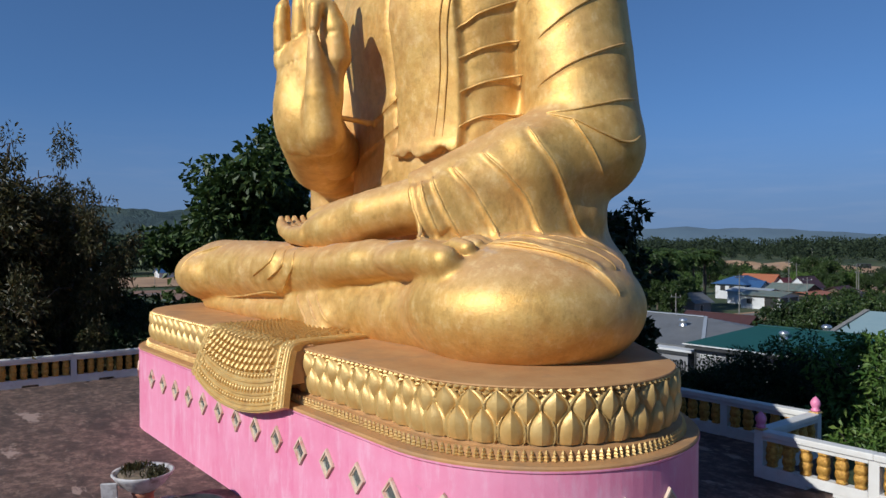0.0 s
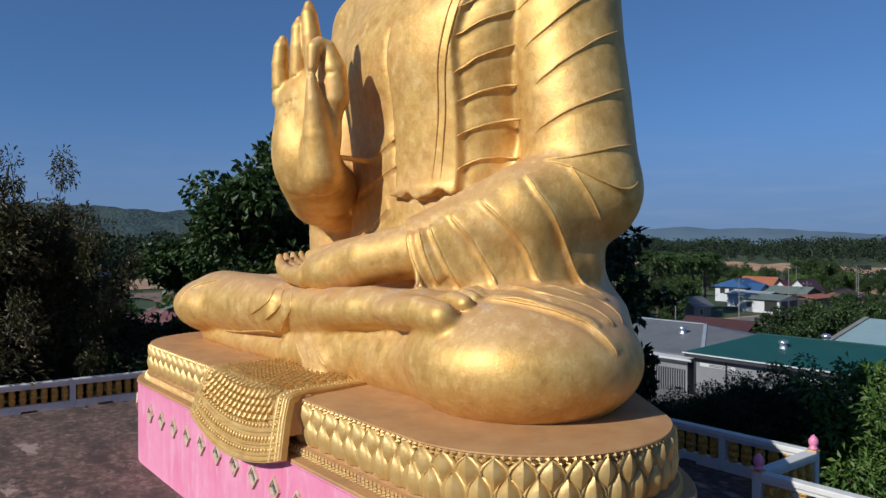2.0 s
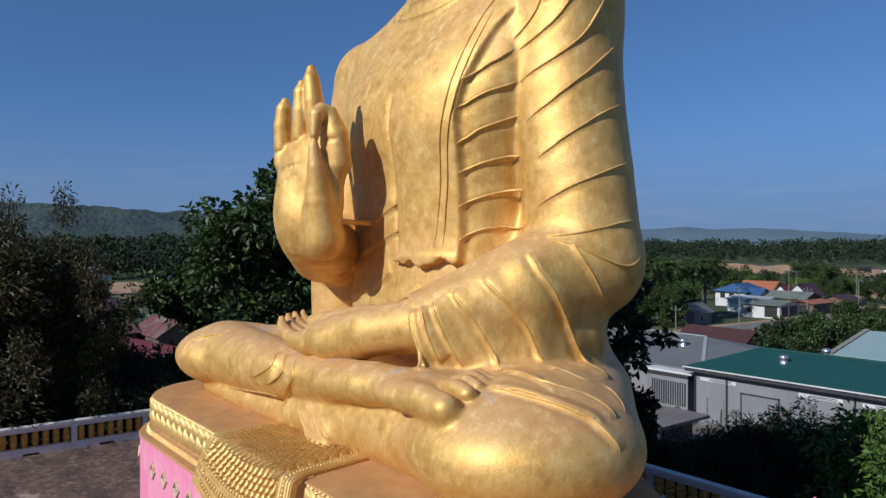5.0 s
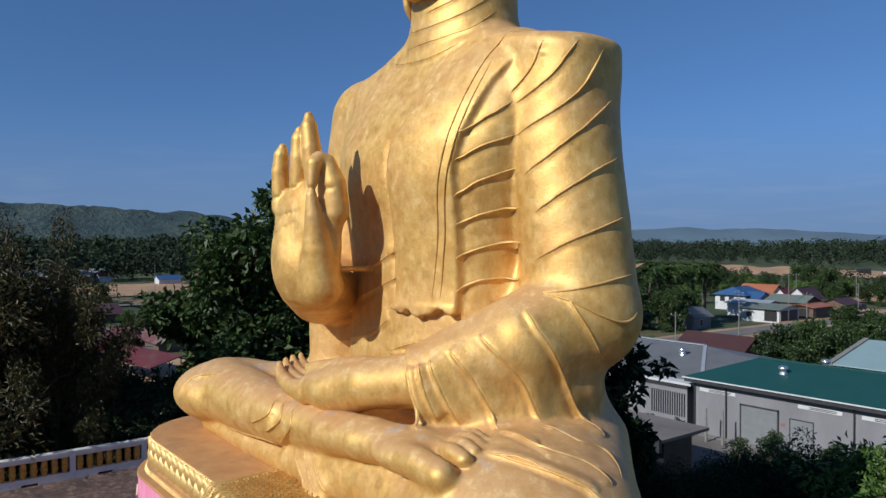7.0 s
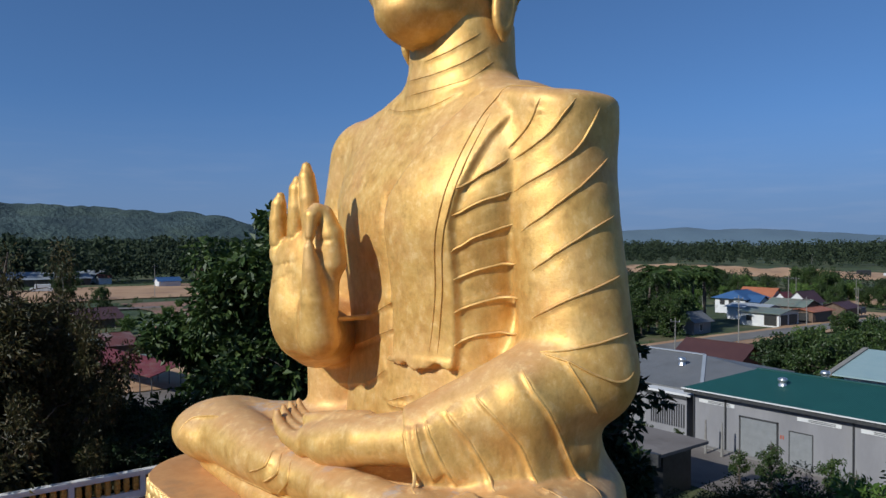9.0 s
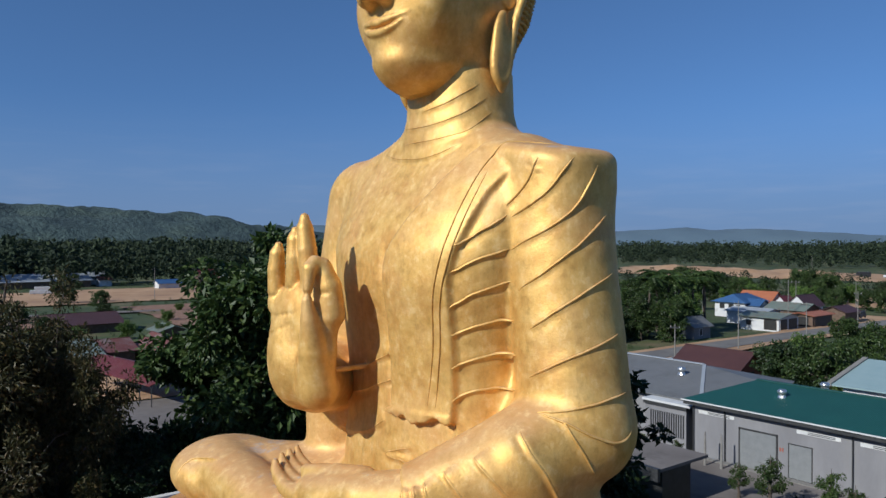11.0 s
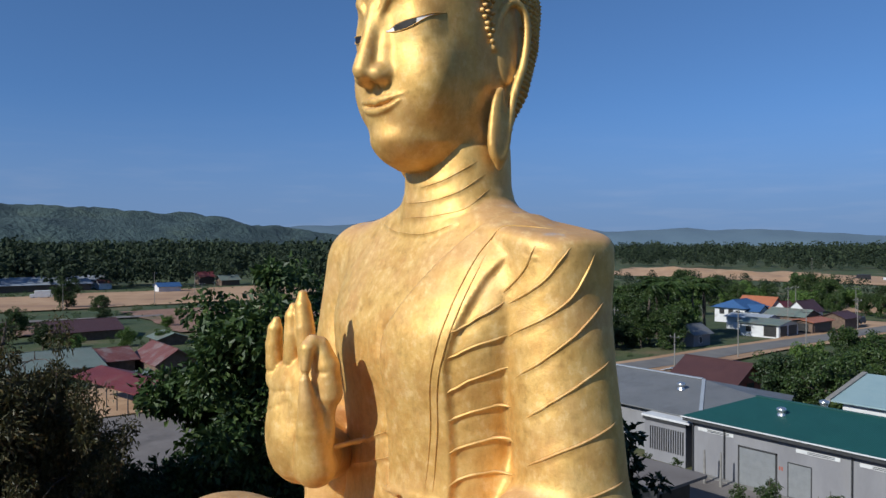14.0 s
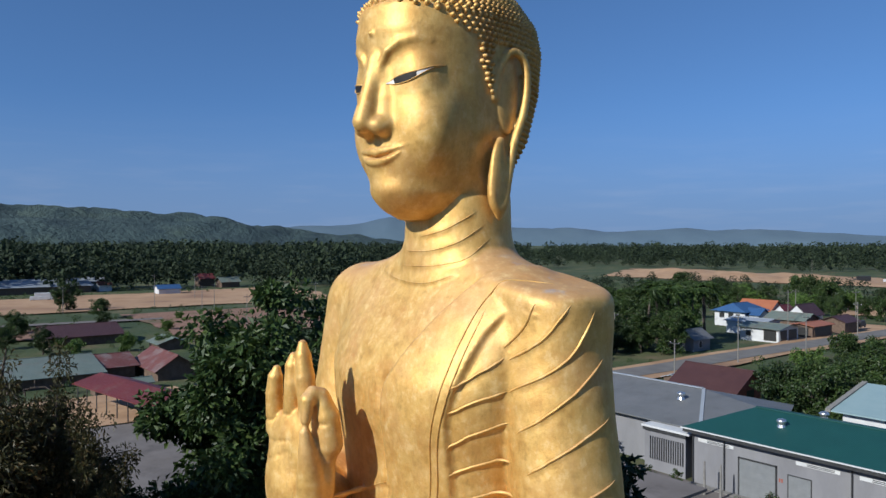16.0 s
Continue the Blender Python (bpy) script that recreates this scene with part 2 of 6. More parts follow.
ROOF_SAGE = roof_sheet("roof_sage", (0.118, 0.148, 0.126), (0.163, 0.192, 0.163), (0.148, 0.126, 0.104))
ROOF_ZINC = roof_sheet("roof_zinc", (0.252, 0.274, 0.311), (0.311, 0.333, 0.37))


def leaf_mat(name, c1, c2, c3=None, rough=0.5):
    def build(nt, b):
        geo = nt.nodes.new("ShaderNodeNewGeometry")
        stops = [(0.0, c1), (0.75, c2)] + ([(1.0, c3)] if c3 else [])
        col = ramp(nt, geo.outputs["Random Per Island"], *stops)
        info = nt.nodes.new("ShaderNodeObjectInfo")
        col = mixc(nt, 1.0, col, ramp(nt, info.outputs["Random"], (0, grey(0.75)), (1, grey(1.2))), "MULTIPLY")
        nt.links.new(col, b.inputs["Base Color"])
        b.inputs["Roughness"].default_value = rough
        b.inputs["Specular IOR Level"].default_value = 0.35
        tr = nt.nodes.new("ShaderNodeBsdfTranslucent")
        nt.links.new(col, tr.inputs["Color"])
        mx = nt.nodes.new("ShaderNodeMixShader")
        mx.inputs[0].default_value = 0.22
        out = nt.nodes["Material Output"]
        nt.links.new(b.outputs[0], mx.inputs[1])
        nt.links.new(tr.outputs[0], mx.inputs[2])
        nt.links.new(mx.outputs[0], out.inputs[0])
    return material(name, build)


LEAF_GREEN = leaf_mat("leaf_green", (0.0181, 0.037, 0.0086), (0.0464, 0.0791, 0.0181), (0.0774, 0.107, 0.0275))
LEAF_BRIGHT = leaf_mat("leaf_bright", (0.0345, 0.0776, 0.012), (0.0949, 0.156, 0.0293), (0.146, 0.198, 0.0474))
LEAF_OLIVE = leaf_mat("leaf_olive", (0.030, 0.032, 0.010), (0.074, 0.068, 0.024), (0.125, 0.088, 0.036))
LEAF_DARK = leaf_mat("leaf_dark", (0.012, 0.0241, 0.00774), (0.0292, 0.0516, 0.0155), (0.0473, 0.0688, 0.0206))
LEAF_FAR = leaf_mat("leaf_far", (0.011, 0.020, 0.011), (0.024, 0.038, 0.018), (0.046, 0.062, 0.027), 0.8)
BARK = surface("bark", (0.051, 0.0382, 0.0289), (0.111, 0.085, 0.068), 5, 0.95, 0, 18, 0.6, 0.03, None, 1, 1, (1, 1, 0.3))
# woodland green pushed towards blue, so the colour itself holds some haze
HILL_NEAR = surface("wooded_hill_hazed", (0.016, 0.036, 0.040), (0.046, 0.074, 0.070), 0.011, 0.95, 0, 0.05, 1.0, 16.0, (0.060, 0.088, 0.068), 0.005, 0.55)
# far range: aerial haze painted in as a pale blue base colour
HILL_FAR = surface("distant_hill_hazed", (0.075, 0.115, 0.16), (0.095, 0.14, 0.18), 0.003, 1.0, 0, 0.02, 0.3, 8.0)
LOZENGE_FRAME = surface("lozenge_frame", (0.561, 0.357, 0.255), (0.68, 0.527, 0.391), 9, 0.6, 0, 30, 0.2, 0.005, (0.527, 0.102, 0.119), 5, 0.56)

from mathutils.bvhtree import BVHTree

# ---- mesh helpers ----
def mesh_of(name, verts, faces, mats, smooth=False, face_mats=None):
    me = bpy.data.meshes.new(name)
    me.from_pydata([tuple(v) for v in verts], [], [tuple(f) for f in faces])
    for m in (mats if isinstance(mats, (list, tuple)) else [mats]):
        me.materials.append(m)
    if smooth:
        me.polygons.foreach_set("use_smooth", [True] * len(me.polygons))
    if face_mats is not None:
        me.polygons.foreach_set("material_index", list(face_mats))
    me.update()
    return me


def bm_mesh(name, bm, mats, smooth=False):
    me = bpy.data.meshes.new(name)
    bm.normal_update()
    bm.to_mesh(me)
    bm.free()
    for m in (mats if isinstance(mats, (list, tuple)) else [mats]):
        me.materials.append(m)
    if smooth:
        me.polygons.foreach_set("use_smooth", [True] * len(me.polygons))
    return me


def part(name, bm, mat, parent, label="", smooth=False, m=None):
    me = bm if isinstance(bm, bpy.types.Mesh) else bm_mesh(name, bm, mat, smooth)
    ob = new(name, me)
    ob.parent = parent
    if m is not None:
        ob.matrix_basis = m
    if label:
        tagged(ob, label)
    return ob


def empty(name, m=None):
    ob = new(name)
    ob.empty_display_size = 0.2
    if m is not None:
        ob.matrix_basis = m
    return ob


def box(bm, x0, x1, y0, y1, z0, z1, bevel=0.0, m=None):
    r = bmesh.ops.create_cube(bm, size=1.0)
    vs = r["verts"]
    for v in vs:
        v.co = Vector(((x0 + x1) / 2 + v.co.x * (x1 - x0), (y0 + y1) / 2 + v.co.y * (y1 - y0), (z0 + z1) / 2 + v.co.z * (z1 - z0)))
    if bevel:
        es = list({e for v in vs for e in v.link_edges})
        out = bmesh.ops.bevel(bm, geom=es, offset=bevel, segments=2, affect="EDGES", profile=0.5)
        vs = list({v for f in out["faces"] for v in f.verts} | {v for v in vs if v.is_valid})
    if m is not None:
        bmesh.ops.transform(bm, matrix=m, verts=vs)
    return vs


def boxbm(x0, x1, y0, y1, z0, z1, bevel=0.0):
    bm = bmesh.new()
    box(bm, x0, x1, y0, y1, z0, z1, bevel)
    return bm


def lathe(profile, seg=16, centre=(0, 0, 0)):
    """A closed body of revolution from (radius, z) pairs."""
    bm = bmesh.new()
    rings = []
    for r, z in profile:
        rings.append([bm.verts.new((centre[0] + r * math.cos(2 * math.pi * i / seg), centre[1] + r * math.sin(2 * math.pi * i / seg), centre[2] + z)) for i in range(seg)])
    for a, b in zip(rings, rings[1:]):
        for i in range(seg):
            bm.faces.new((a[i], a[(i + 1) % seg], b[(i + 1) % seg], b[i]))
    bm.faces.new(rings[0][::-1])
    bm.faces.new(rings[-1])
    return bm


def prism(outline, z0, z1, bm=None):
    """Vertical walls and caps over a closed outline, counter-clockwise."""
    bm = bm or bmesh.new()
    lo = [bm.verts.new((x, y, z0)) for x, y in outline]
    hi = [bm.verts.new((x, y, z1)) for x, y in outline]
    n = len(outline)
    for i in range(n):
        bm.faces.new((lo[i], lo[(i + 1) % n], hi[(i + 1) % n], hi[i]))
    bm.faces.new(lo[::-1])
    bm.faces.new(hi)
    return bm


# ---- implicit sculpting on a grid ----
class Clay:
    """A distance field on a grid; shapes are blended into it and its surface is drawn off as quads."""

    def __init__(self, lo, hi, h):
        self.lo, self.h = np.array(lo, float), h
        self.n = np.ceil((np.array(hi) - self.lo) / h).astype(int) + 1
        self.d = np.full(tuple(self.n), 9.0, np.float32)

    def axes(self, lo=None, hi=None):
        a = np.zeros(3, int) if lo is None else np.clip(np.floor((np.array(lo) - self.lo) / self.h).astype(int), 0, self.n)
        b = self.n if hi is None else np.clip(np.ceil((np.array(hi) - self.lo) / self.h).astype(int) + 1, 0, self.n)
        sl = tuple(slice(i, j) for i, j in zip(a, b))
        g = [(self.lo[k] + self.h * np.arange(a[k], b[k])).astype(np.float32) for k in range(3)]
        return sl, g[0][:, None, None], g[1][None, :, None], g[2][None, None, :]

    def put(self, fn, lo, hi, k=0.1, cut=False):
        sl, x, y, z = self.axes(np.array(lo) - k - 2 * self.h, np.array(hi) + k + 2 * self.h)
        if 0 in self.d[sl].shape:
            return
        e, d = fn(x, y, z), self.d[sl]
        if cut:
            t = np.maximum(k - np.abs(d + e), 0) / max(k, 1e-6)
            self.d[sl] = np.maximum(d, -e) + t * t * k / 4
        else:
            t = np.maximum(k - np.abs(d - e), 0) / max(k, 1e-6)
            self.d[sl] = np.minimum(d, e) - t * t * k / 4

    def ball(self, c, r, k=0.1, turn=(0, 0, 0), cut=False):
        c, r = np.array(c, float), np.array(r, float) * np.ones(3)
        rot = np.array(Euler([radians(a) for a in turn]).to_matrix().transposed(), np.float32)

        def fn(x, y, z):
            p = [x - c[0], y - c[1], z - c[2]]
            q = [(rot[i, 0] * p[0] + rot[i, 1] * p[1] + rot[i, 2] * p[2]) for i in range(3)]
            k0 = np.sqrt(sum((q[i] / r[i]) ** 2 for i in range(3)))
            k1 = np.sqrt(sum((q[i] / r[i] ** 2) ** 2 for i in range(3))) + 1e-6
            return k0 * (k0 - 1) / k1
        m = r.max()
        self.put(fn, c - m, c + m, k, cut)

    def limb(self, pts, radii, k=0.1, flat=(1, 1, 1), cut=False, own=0.02):
        """A chain of round cones through the points; flat squashes the section along the axes."""
        f = np.array(flat, float)
        pts = [np.array(p, float) for p in pts]

        def fn(x, y, z):
            out = None
            for (a, ra), (b, rb) in zip(zip(pts, radii), list(zip(pts, radii))[1:]):
                ab = (b - a) / f
                q = [(x - a[0]) / f[0], (y - a[1]) / f[1], (z - a[2]) / f[2]]
                t = np.clip((q[0] * ab[0] + q[1] * ab[1] + q[2] * ab[2]) / max(1e-9, ab @ ab), 0, 1)
                e = np.sqrt((q[0] - t * ab[0]) ** 2 + (q[1] - t * ab[1]) ** 2 + (q[2] - t * ab[2]) ** 2) - (ra + (rb - ra) * t)
                if out is None:
                    out = e
                else:
                    s = np.maximum(own - np.abs(out - e), 0) / own
                    out = np.minimum(out, e) - s * s * own / 4
            return out * f.min()
        P, m = np.array(pts), max(radii) * f.max()
        self.put(fn, P.min(0) - m, P.max(0) + m, k, cut)

    def stack(self, table, k=0.1, grow=0.0, clip=None, even=0.0):
        """Rounded-square sections up a stem: rows of z, centre x, half width, front y, back y, power. clip trims the shell in the x-z plane."""
        T = np.array(table, float)
        if even:
            zs = np.arange(T[0, 0], T[-1, 0], 0.02)
            ker = np.exp(-np.linspace(-2, 2, 1 + 2 * int(even / 0.02)) ** 2)
            pad = len(ker) // 2
            cols = [np.convolve(np.pad(np.interp(zs, T[:, 0], T[:, j]), pad, mode="reflect", reflect_type="odd"), ker / ker.sum(), "valid") for j in range(1, 6)]
            T = np.stack([zs] + cols, 1)

        def fn(x, y, z):
            zz = z.ravel()
            cx, a, f, b, n = (np.interp(zz, T[:, 0], T[:, j])[None, None, :].astype(np.float32) for j in range(1, 6))
            cy, hd = (f + b) / 2, (b - f) / 2
            hd, a = hd + grow, a + grow
            u, v = np.abs((x - cx) / a), np.abs((y - cy) / hd)
            r = (u ** n + v ** n + 1e-9) ** (1 / n)
            e = (r - 1) * np.minimum(a, hd) * 0.95
            cap = np.maximum(T[0, 0] - grow - z, z - T[-1, 0] - grow)
            e = np.maximum(e, cap)
            if clip is not None:
                e = np.maximum(e, clip(x, y, z))
            return e
        lo = (T[:, 1] - T[:, 2]).min() - grow, T[:, 3].min() - grow, T[0, 0] - grow
        hi = (T[:, 1] + T[:, 2]).max() + grow, T[:, 4].max() + grow, T[-1, 0] + grow
        self.put(fn, lo, hi, k)

    def front(self, x, z):
        """The foremost y of the clay at x and z."""
        i, k = (int(round((v - o) / self.h)) for v, o in ((x, self.lo[0]), (z, self.lo[2])))
        col = self.d[i, :, k]
        j = int(np.argmax(col < 0))
        t = col[j - 1] / (col[j - 1] - col[j])
        return float(self.lo[1] + self.h * (j - 1 + t))

    def groove(self, pts, out, r, k):
        """A shallow line cut where rays against out meet the clay."""
        o, row = np.array(tuple(out), float), []
        for p in spline([tuple(q) for q in pts], 6 * len(pts)):
            q = np.array(tuple(p)) + o * 2.0
            for _ in range(90):
                i = np.clip(((q - self.lo) / self.h).round().astype(int), 0, self.n - 1)
                e = float(self.d[tuple(i)])
                if e < 0.012:
                    break
                q = q - o * max(0.012, min(e * 0.7, 0.2))
            row.append(q)
        n = len(row) - 1
        self.limb(row, [r * min(1.0, 0.15 + 3.5 * min(i, n - i) / n) for i in range(n + 1)], k, cut=True)

    def skin(self):
        """Surface nets: verts and quads."""
        d = self.d
        s = d < 0
        c = [d[i:d.shape[0] - 1 + i, j:d.shape[1] - 1 + j, l:d.shape[2] - 1 + l] for i in (0, 1) for j in (0, 1) for l in (0, 1)]
        inside = sum((v < 0).astype(np.uint8) for v in c)
        cells = np.argwhere((inside > 0) & (inside < 8))
        ix = np.full(inside.shape, -1, np.int64)
        ix[tuple(cells.T)] = np.arange(len(cells))
        val = np.stack([v[tuple(cells.T)] for v in c], 1)
        offs = np.array([(i, j, l) for i in (0, 1) for j in (0, 1) for l in (0, 1)], float)
        acc, cnt = np.zeros((len(cells), 3)), np.zeros(len(cells))
        for p in range(8):
            for q in range(p + 1, 8):
                if abs(offs[p] - offs[q]).sum() != 1:
                    continue
                m = (val[:, p] < 0) != (val[:, q] < 0)
                t = val[:, p] / np.where(m, val[:, p] - val[:, q], 1)
                acc += np.where(m[:, None], offs[p] + t[:, None] * (offs[q] - offs[p]), 0)
                cnt += m
        verts = self.lo + self.h * (cells + acc / cnt[:, None])
        quads = []
        for ax in range(3):
            o1, o2 = (ax + 1) % 3, (ax + 2) % 3
            a = np.take(s, range(d.shape[ax] - 1), ax)
            b = np.take(s, range(1, d.shape[ax]), ax)
            for flip, hit in ((False, a & ~b), (True, b & ~a)):
                e = np.argwhere(hit)
                e = e[(e[:, o1] > 0) & (e[:, o2] > 0) & (e[:, o1] < d.shape[o1] - 1) & (e[:, o2] < d.shape[o2] - 1)]
                q = []
                for u, v in ((1, 1), (0, 1), (0, 0), (1, 0)):
                    p = e.copy()
                    p[:, o1] -= u
                    p[:, o2] -= v
                    q.append(ix[tuple(p.T)])
                q = np.stack(q, 1)
                quads.append(q[:, ::-1] if flip else q)
        return verts, np.concatenate(quads)


def quad_normals(verts, quads):
    n = np.cross(verts[quads[:, 2]] - verts[quads[:, 0]], verts[quads[:, 3]] - verts[quads[:, 1]])
    out = np.zeros_like(verts)
    for j in range(4):
        np.add.at(out, quads[:, j], n)
    return out / (np.linalg.norm(out, axis=1)[:, None] + 1e-9)


def soft(verts, quads, rounds=2, w=0.5):
    """Evens out a quad skin."""
    e = np.concatenate([quads[:, [0, 1]], quads[:, [1, 2]], quads[:, [2, 3]], quads[:, [3, 0]]])
    for _ in range(rounds):
        acc, n = np.zeros_like(verts), np.zeros(len(verts))
        np.add.at(acc, e[:, 0], verts[e[:, 1]])
        np.add.at(n, e[:, 0], 1)
        np.add.at(acc, e[:, 1], verts[e[:, 0]])
        np.add.at(n, e[:, 1], 1)
        verts = verts * (1 - w) + w * acc / np.maximum(n, 1)[:, None]
    return verts


def ribbon(path, normals, width, height, taper=True, lean=0.0):
    """A raised ridge along a path on a surface; lean shifts its crest sideways. Verts and faces."""
    V, Fc = [], []
    n = len(path)
    for i, (p, nm) in enumerate(zip(path, normals)):
        d = (path[min(i + 1, n - 1)] - path[max(i - 1, 0)]).normalized()
        side = d.cross(nm).normalized()
        k = min(1.0, 0.15 + 5 * min(i, n - 1 - i) / n) if taper else 1.0
        for s, hh in ((-0.5, -0.35), (-0.3, 0.45), (lean, 1.0), (0.3, 0.45), (0.5, -0.35)):
            V.append(p + side * (s * width * (0.4 + 0.6 * k)) + nm * (hh * height * k))
        if i:
            a = (i - 1) * 5
            for j in range(4):
                Fc.append((a + j, a + j + 1, a + j + 6, a + j + 5))
    return V, Fc


def spline(pts, n):
    """Points along a smooth curve through pts."""
    P = [Vector(p) for p in pts]
    out = []
    for i in range(n + 1):
        t = i / n * (len(P) - 1)
        j = min(int(t), len(P) - 2)
        u = t - j
        p0, p1, p2, p3 = P[max(j - 1, 0)], P[j], P[j + 1], P[min(j + 2, len(P) - 1)]
        out.append(0.5 * ((2 * p1) + (p2 - p0) * u + (2 * p0 - 5 * p1 + 4 * p2 - p3) * u * u + (3 * p1 - p0 - 3 * p2 + p3) * u ** 3))
    return out

# ---- plants ----
def leaf_faces(V, F, p, d, size, rng, wide=0.5, bend=0.25):
    """One pointed leaf, folded along its rib."""
    up = Vector((rng.gauss(0, 1), rng.gauss(0, 1), rng.gauss(0.6, 1)))
    s = d.cross(up)
    if s.length < 1e-3:
        s = Vector((1, 0, 0))
    s.normalize()
    nrm = s.cross(d).normalized()
    i = len(V)
    V.extend((p, p + d * size * 0.5 + s * size * wide * 0.5 + nrm * size * bend * 0.3, p + d * size - nrm * size * bend, p + d * size * 0.5 - s * size * wide * 0.5 + nrm * size * bend * 0.3))
    F.append((i, i + 1, i + 2))
    F.append((i, i + 2, i + 3))


def stem(V, F, pts, radii, seg=7):
    i0 = len(V)
    n = len(pts)
    for k, (p, r) in enumerate(zip(pts, radii)):
        d = (pts[min(k + 1, n - 1)] - pts[max(k - 1, 0)]).normalized()
        a = d.orthogonal().normalized()
        b = d.cross(a)
        for j in range(seg):
            t = 2 * math.pi * j / seg
            V.append(p + (a * math.cos(t) + b * math.sin(t)) * r)
    for k in range(n - 1):
        for j in range(seg):
            F.append((i0 + k * seg + j, i0 + k * seg + (j + 1) % seg, i0 + (k + 1) * seg + (j + 1) % seg, i0 + (k + 1) * seg + j))


def wander(a, b, n, rng, amp):
    L = (b - a).length
    return [a.lerp(b, i / n) + Vector((rng.gauss(0, 1), rng.gauss(0, 1), rng.gauss(0, 0.5))) * amp * L * (0 if i in (0, n) else 1) for i in range(n + 1)]



# ---- courses of the robe's folds on the statue ----
ARM_FOLDS = [
    [(3.27, -0.78, 10.77), (3.1, -0.97, 10.36), (2.67, -0.97, 9.94)],
    [(3.8, -0.43, 10.77), (3.62, -0.82, 10.28), (3.22, -0.96, 9.98), (2.79, -0.95, 9.76)],
    [(4.03, 0.07, 10.64), (3.93, -0.4, 9.97), (3.57, -0.77, 9.59), (2.77, -0.94, 9.18)],
    [(3.94, 0.33, 9.81), (3.91, -0.37, 9.3), (3.59, -0.79, 8.9), (2.93, -0.92, 8.46)],
    [(3.98, 0.37, 8.79), (3.98, -0.44, 8.43), (3.63, -0.83, 8.1), (3.2, -0.93, 7.81)],
    [(4.16, 0.3, 7.75), (4.15, -0.36, 7.53), (3.8, -0.8, 7.3), (3.21, -0.93, 6.98)],
    [(4.3, 0.32, 6.76), (4.3, -0.4, 6.64), (3.98, -0.86, 6.54), (3.58, -1.11, 6.48)],
    [(3.64, -1.11, 6.47), (4.03, -0.92, 6.37), (4.34, -0.59, 6.14), (4.52, -0.09, 5.97), (4.46, 0.29, 6.15)],
    [(3.95, -0.9, 6.4), (4.23, -0.8, 6.01), (4.22, -0.37, 5.42)],
]
BREAST_FOLDS = [
    [(2.12, -1.75, 9.24), (2.36, -1.42, 9.44), (2.68, -0.98, 9.77)],
    [(2.10, -1.75, 8.75), (2.37, -1.43, 9.0), (2.73, -0.95, 9.19)],
    [(2.04, -1.72, 8.13), (2.31, -1.38, 8.41), (2.72, -0.89, 8.61)],
    [(1.99, -1.66, 7.6), (2.21, -1.29, 7.81), (2.75, -0.86, 7.91)],
    [(1.93, -1.6, 7.02), (2.14, -1.23, 7.21), (2.78, -0.83, 7.3)],
    [(1.91, -1.57, 6.42), (2.09, -1.19, 6.62), (2.68, -0.69, 6.65)],
]
SLEEVE_FOLDS = [
    [(3.6, -1.54, 6.24), (3.94, -1.54, 5.93), (4.06, -1.08, 5.19), (4.24, -0.67, 4.39), (4.55, -0.66, 4.18)],
    [(3.19, -2.16, 5.81), (3.55, -2.09, 5.55), (3.8, -1.72, 5.03), (3.97, -1.53, 4.47)],
    [(2.87, -2.53, 5.58), (3.2, -2.44, 5.27), (3.37, -2.2, 4.81), (3.66, -2.17, 4.39)],
    [(2.39, -3.01, 5.28), (2.6, -3.07, 4.84), (2.95, -3.21, 4.37)],
    [(2.54, -2.89, 5.34), (2.74, -2.93, 4.94), (2.85, -2.74, 4.43)],
    [(2.66, -2.77, 5.41), (2.91, -2.73, 4.94), (3.07, -2.46, 4.37)],
]
LAP_FOLDS = [
    [(4.07, -1.58, 4.43), (4.76, -1.59, 4.36), (5.0, -1.23, 4.18), (5.52, -1.48, 3.95)],
    [(3.81, -2.27, 4.4), (4.8, -2.35, 4.41), (5.34, -2.0, 4.23), (5.71, -1.9, 3.95)],
    [(4.35, -3.02, 4.33), (4.84, -2.84, 4.35), (5.38, -2.62, 4.24), (5.76, -2.27, 3.96)],
    [(4.29, -3.01, 4.3), (5.13, -2.78, 4.24), (5.71, -2.42, 4.06), (6.0, -2.2, 3.63)],
]
LEG_FOLDS = [
    [(-4.45, -3.45, 4.19), (-5.43, -3.67, 4.04), (-5.64, -3.99, 3.5)],
    [(-4.31, -3.44, 3.07), (-1.64, -3.67, 3.33), (-1.31, -3.54, 3.29)],
    [(-0.48, -3.61, 4.18), (-0.3, -3.82, 3.84), (-1.13, -3.6, 3.35)],
    [(-0.99, -3.56, 4.18), (-0.73, -3.8, 3.91), (-1.31, -3.83, 3.58)],
    [(-1.19, -3.64, 4.19), (-1.17, -3.87, 3.93), (-1.93, -3.85, 3.64)],
    [(-0.56, -3.53, 3.32), (-0.21, -3.68, 3.08), (0.19, -3.75, 2.81)],
    [(-0.18, -3.55, 3.36), (0.24, -3.71, 3.14), (0.59, -3.73, 2.89)],
    [(0.22, -3.58, 3.41), (0.55, -3.69, 3.18), (0.86, -3.65, 2.92)],
]
SHAWL_LINES = [
    [(1.4, -1.78, 6.25), (1.6, -1.8, 7.3), (1.75, -1.91, 8.35), (1.98, -1.8, 9.32), (2.18, -1.1, 10.67), (2.48, -0.62, 11.15), (3.07, -0.06, 11.28)],
    [(1.57, -1.71, 6.27), (1.74, -1.75, 7.31), (1.9, -1.86, 8.36), (2.15, -1.76, 9.31), (2.31, -1.06, 10.62)],
]
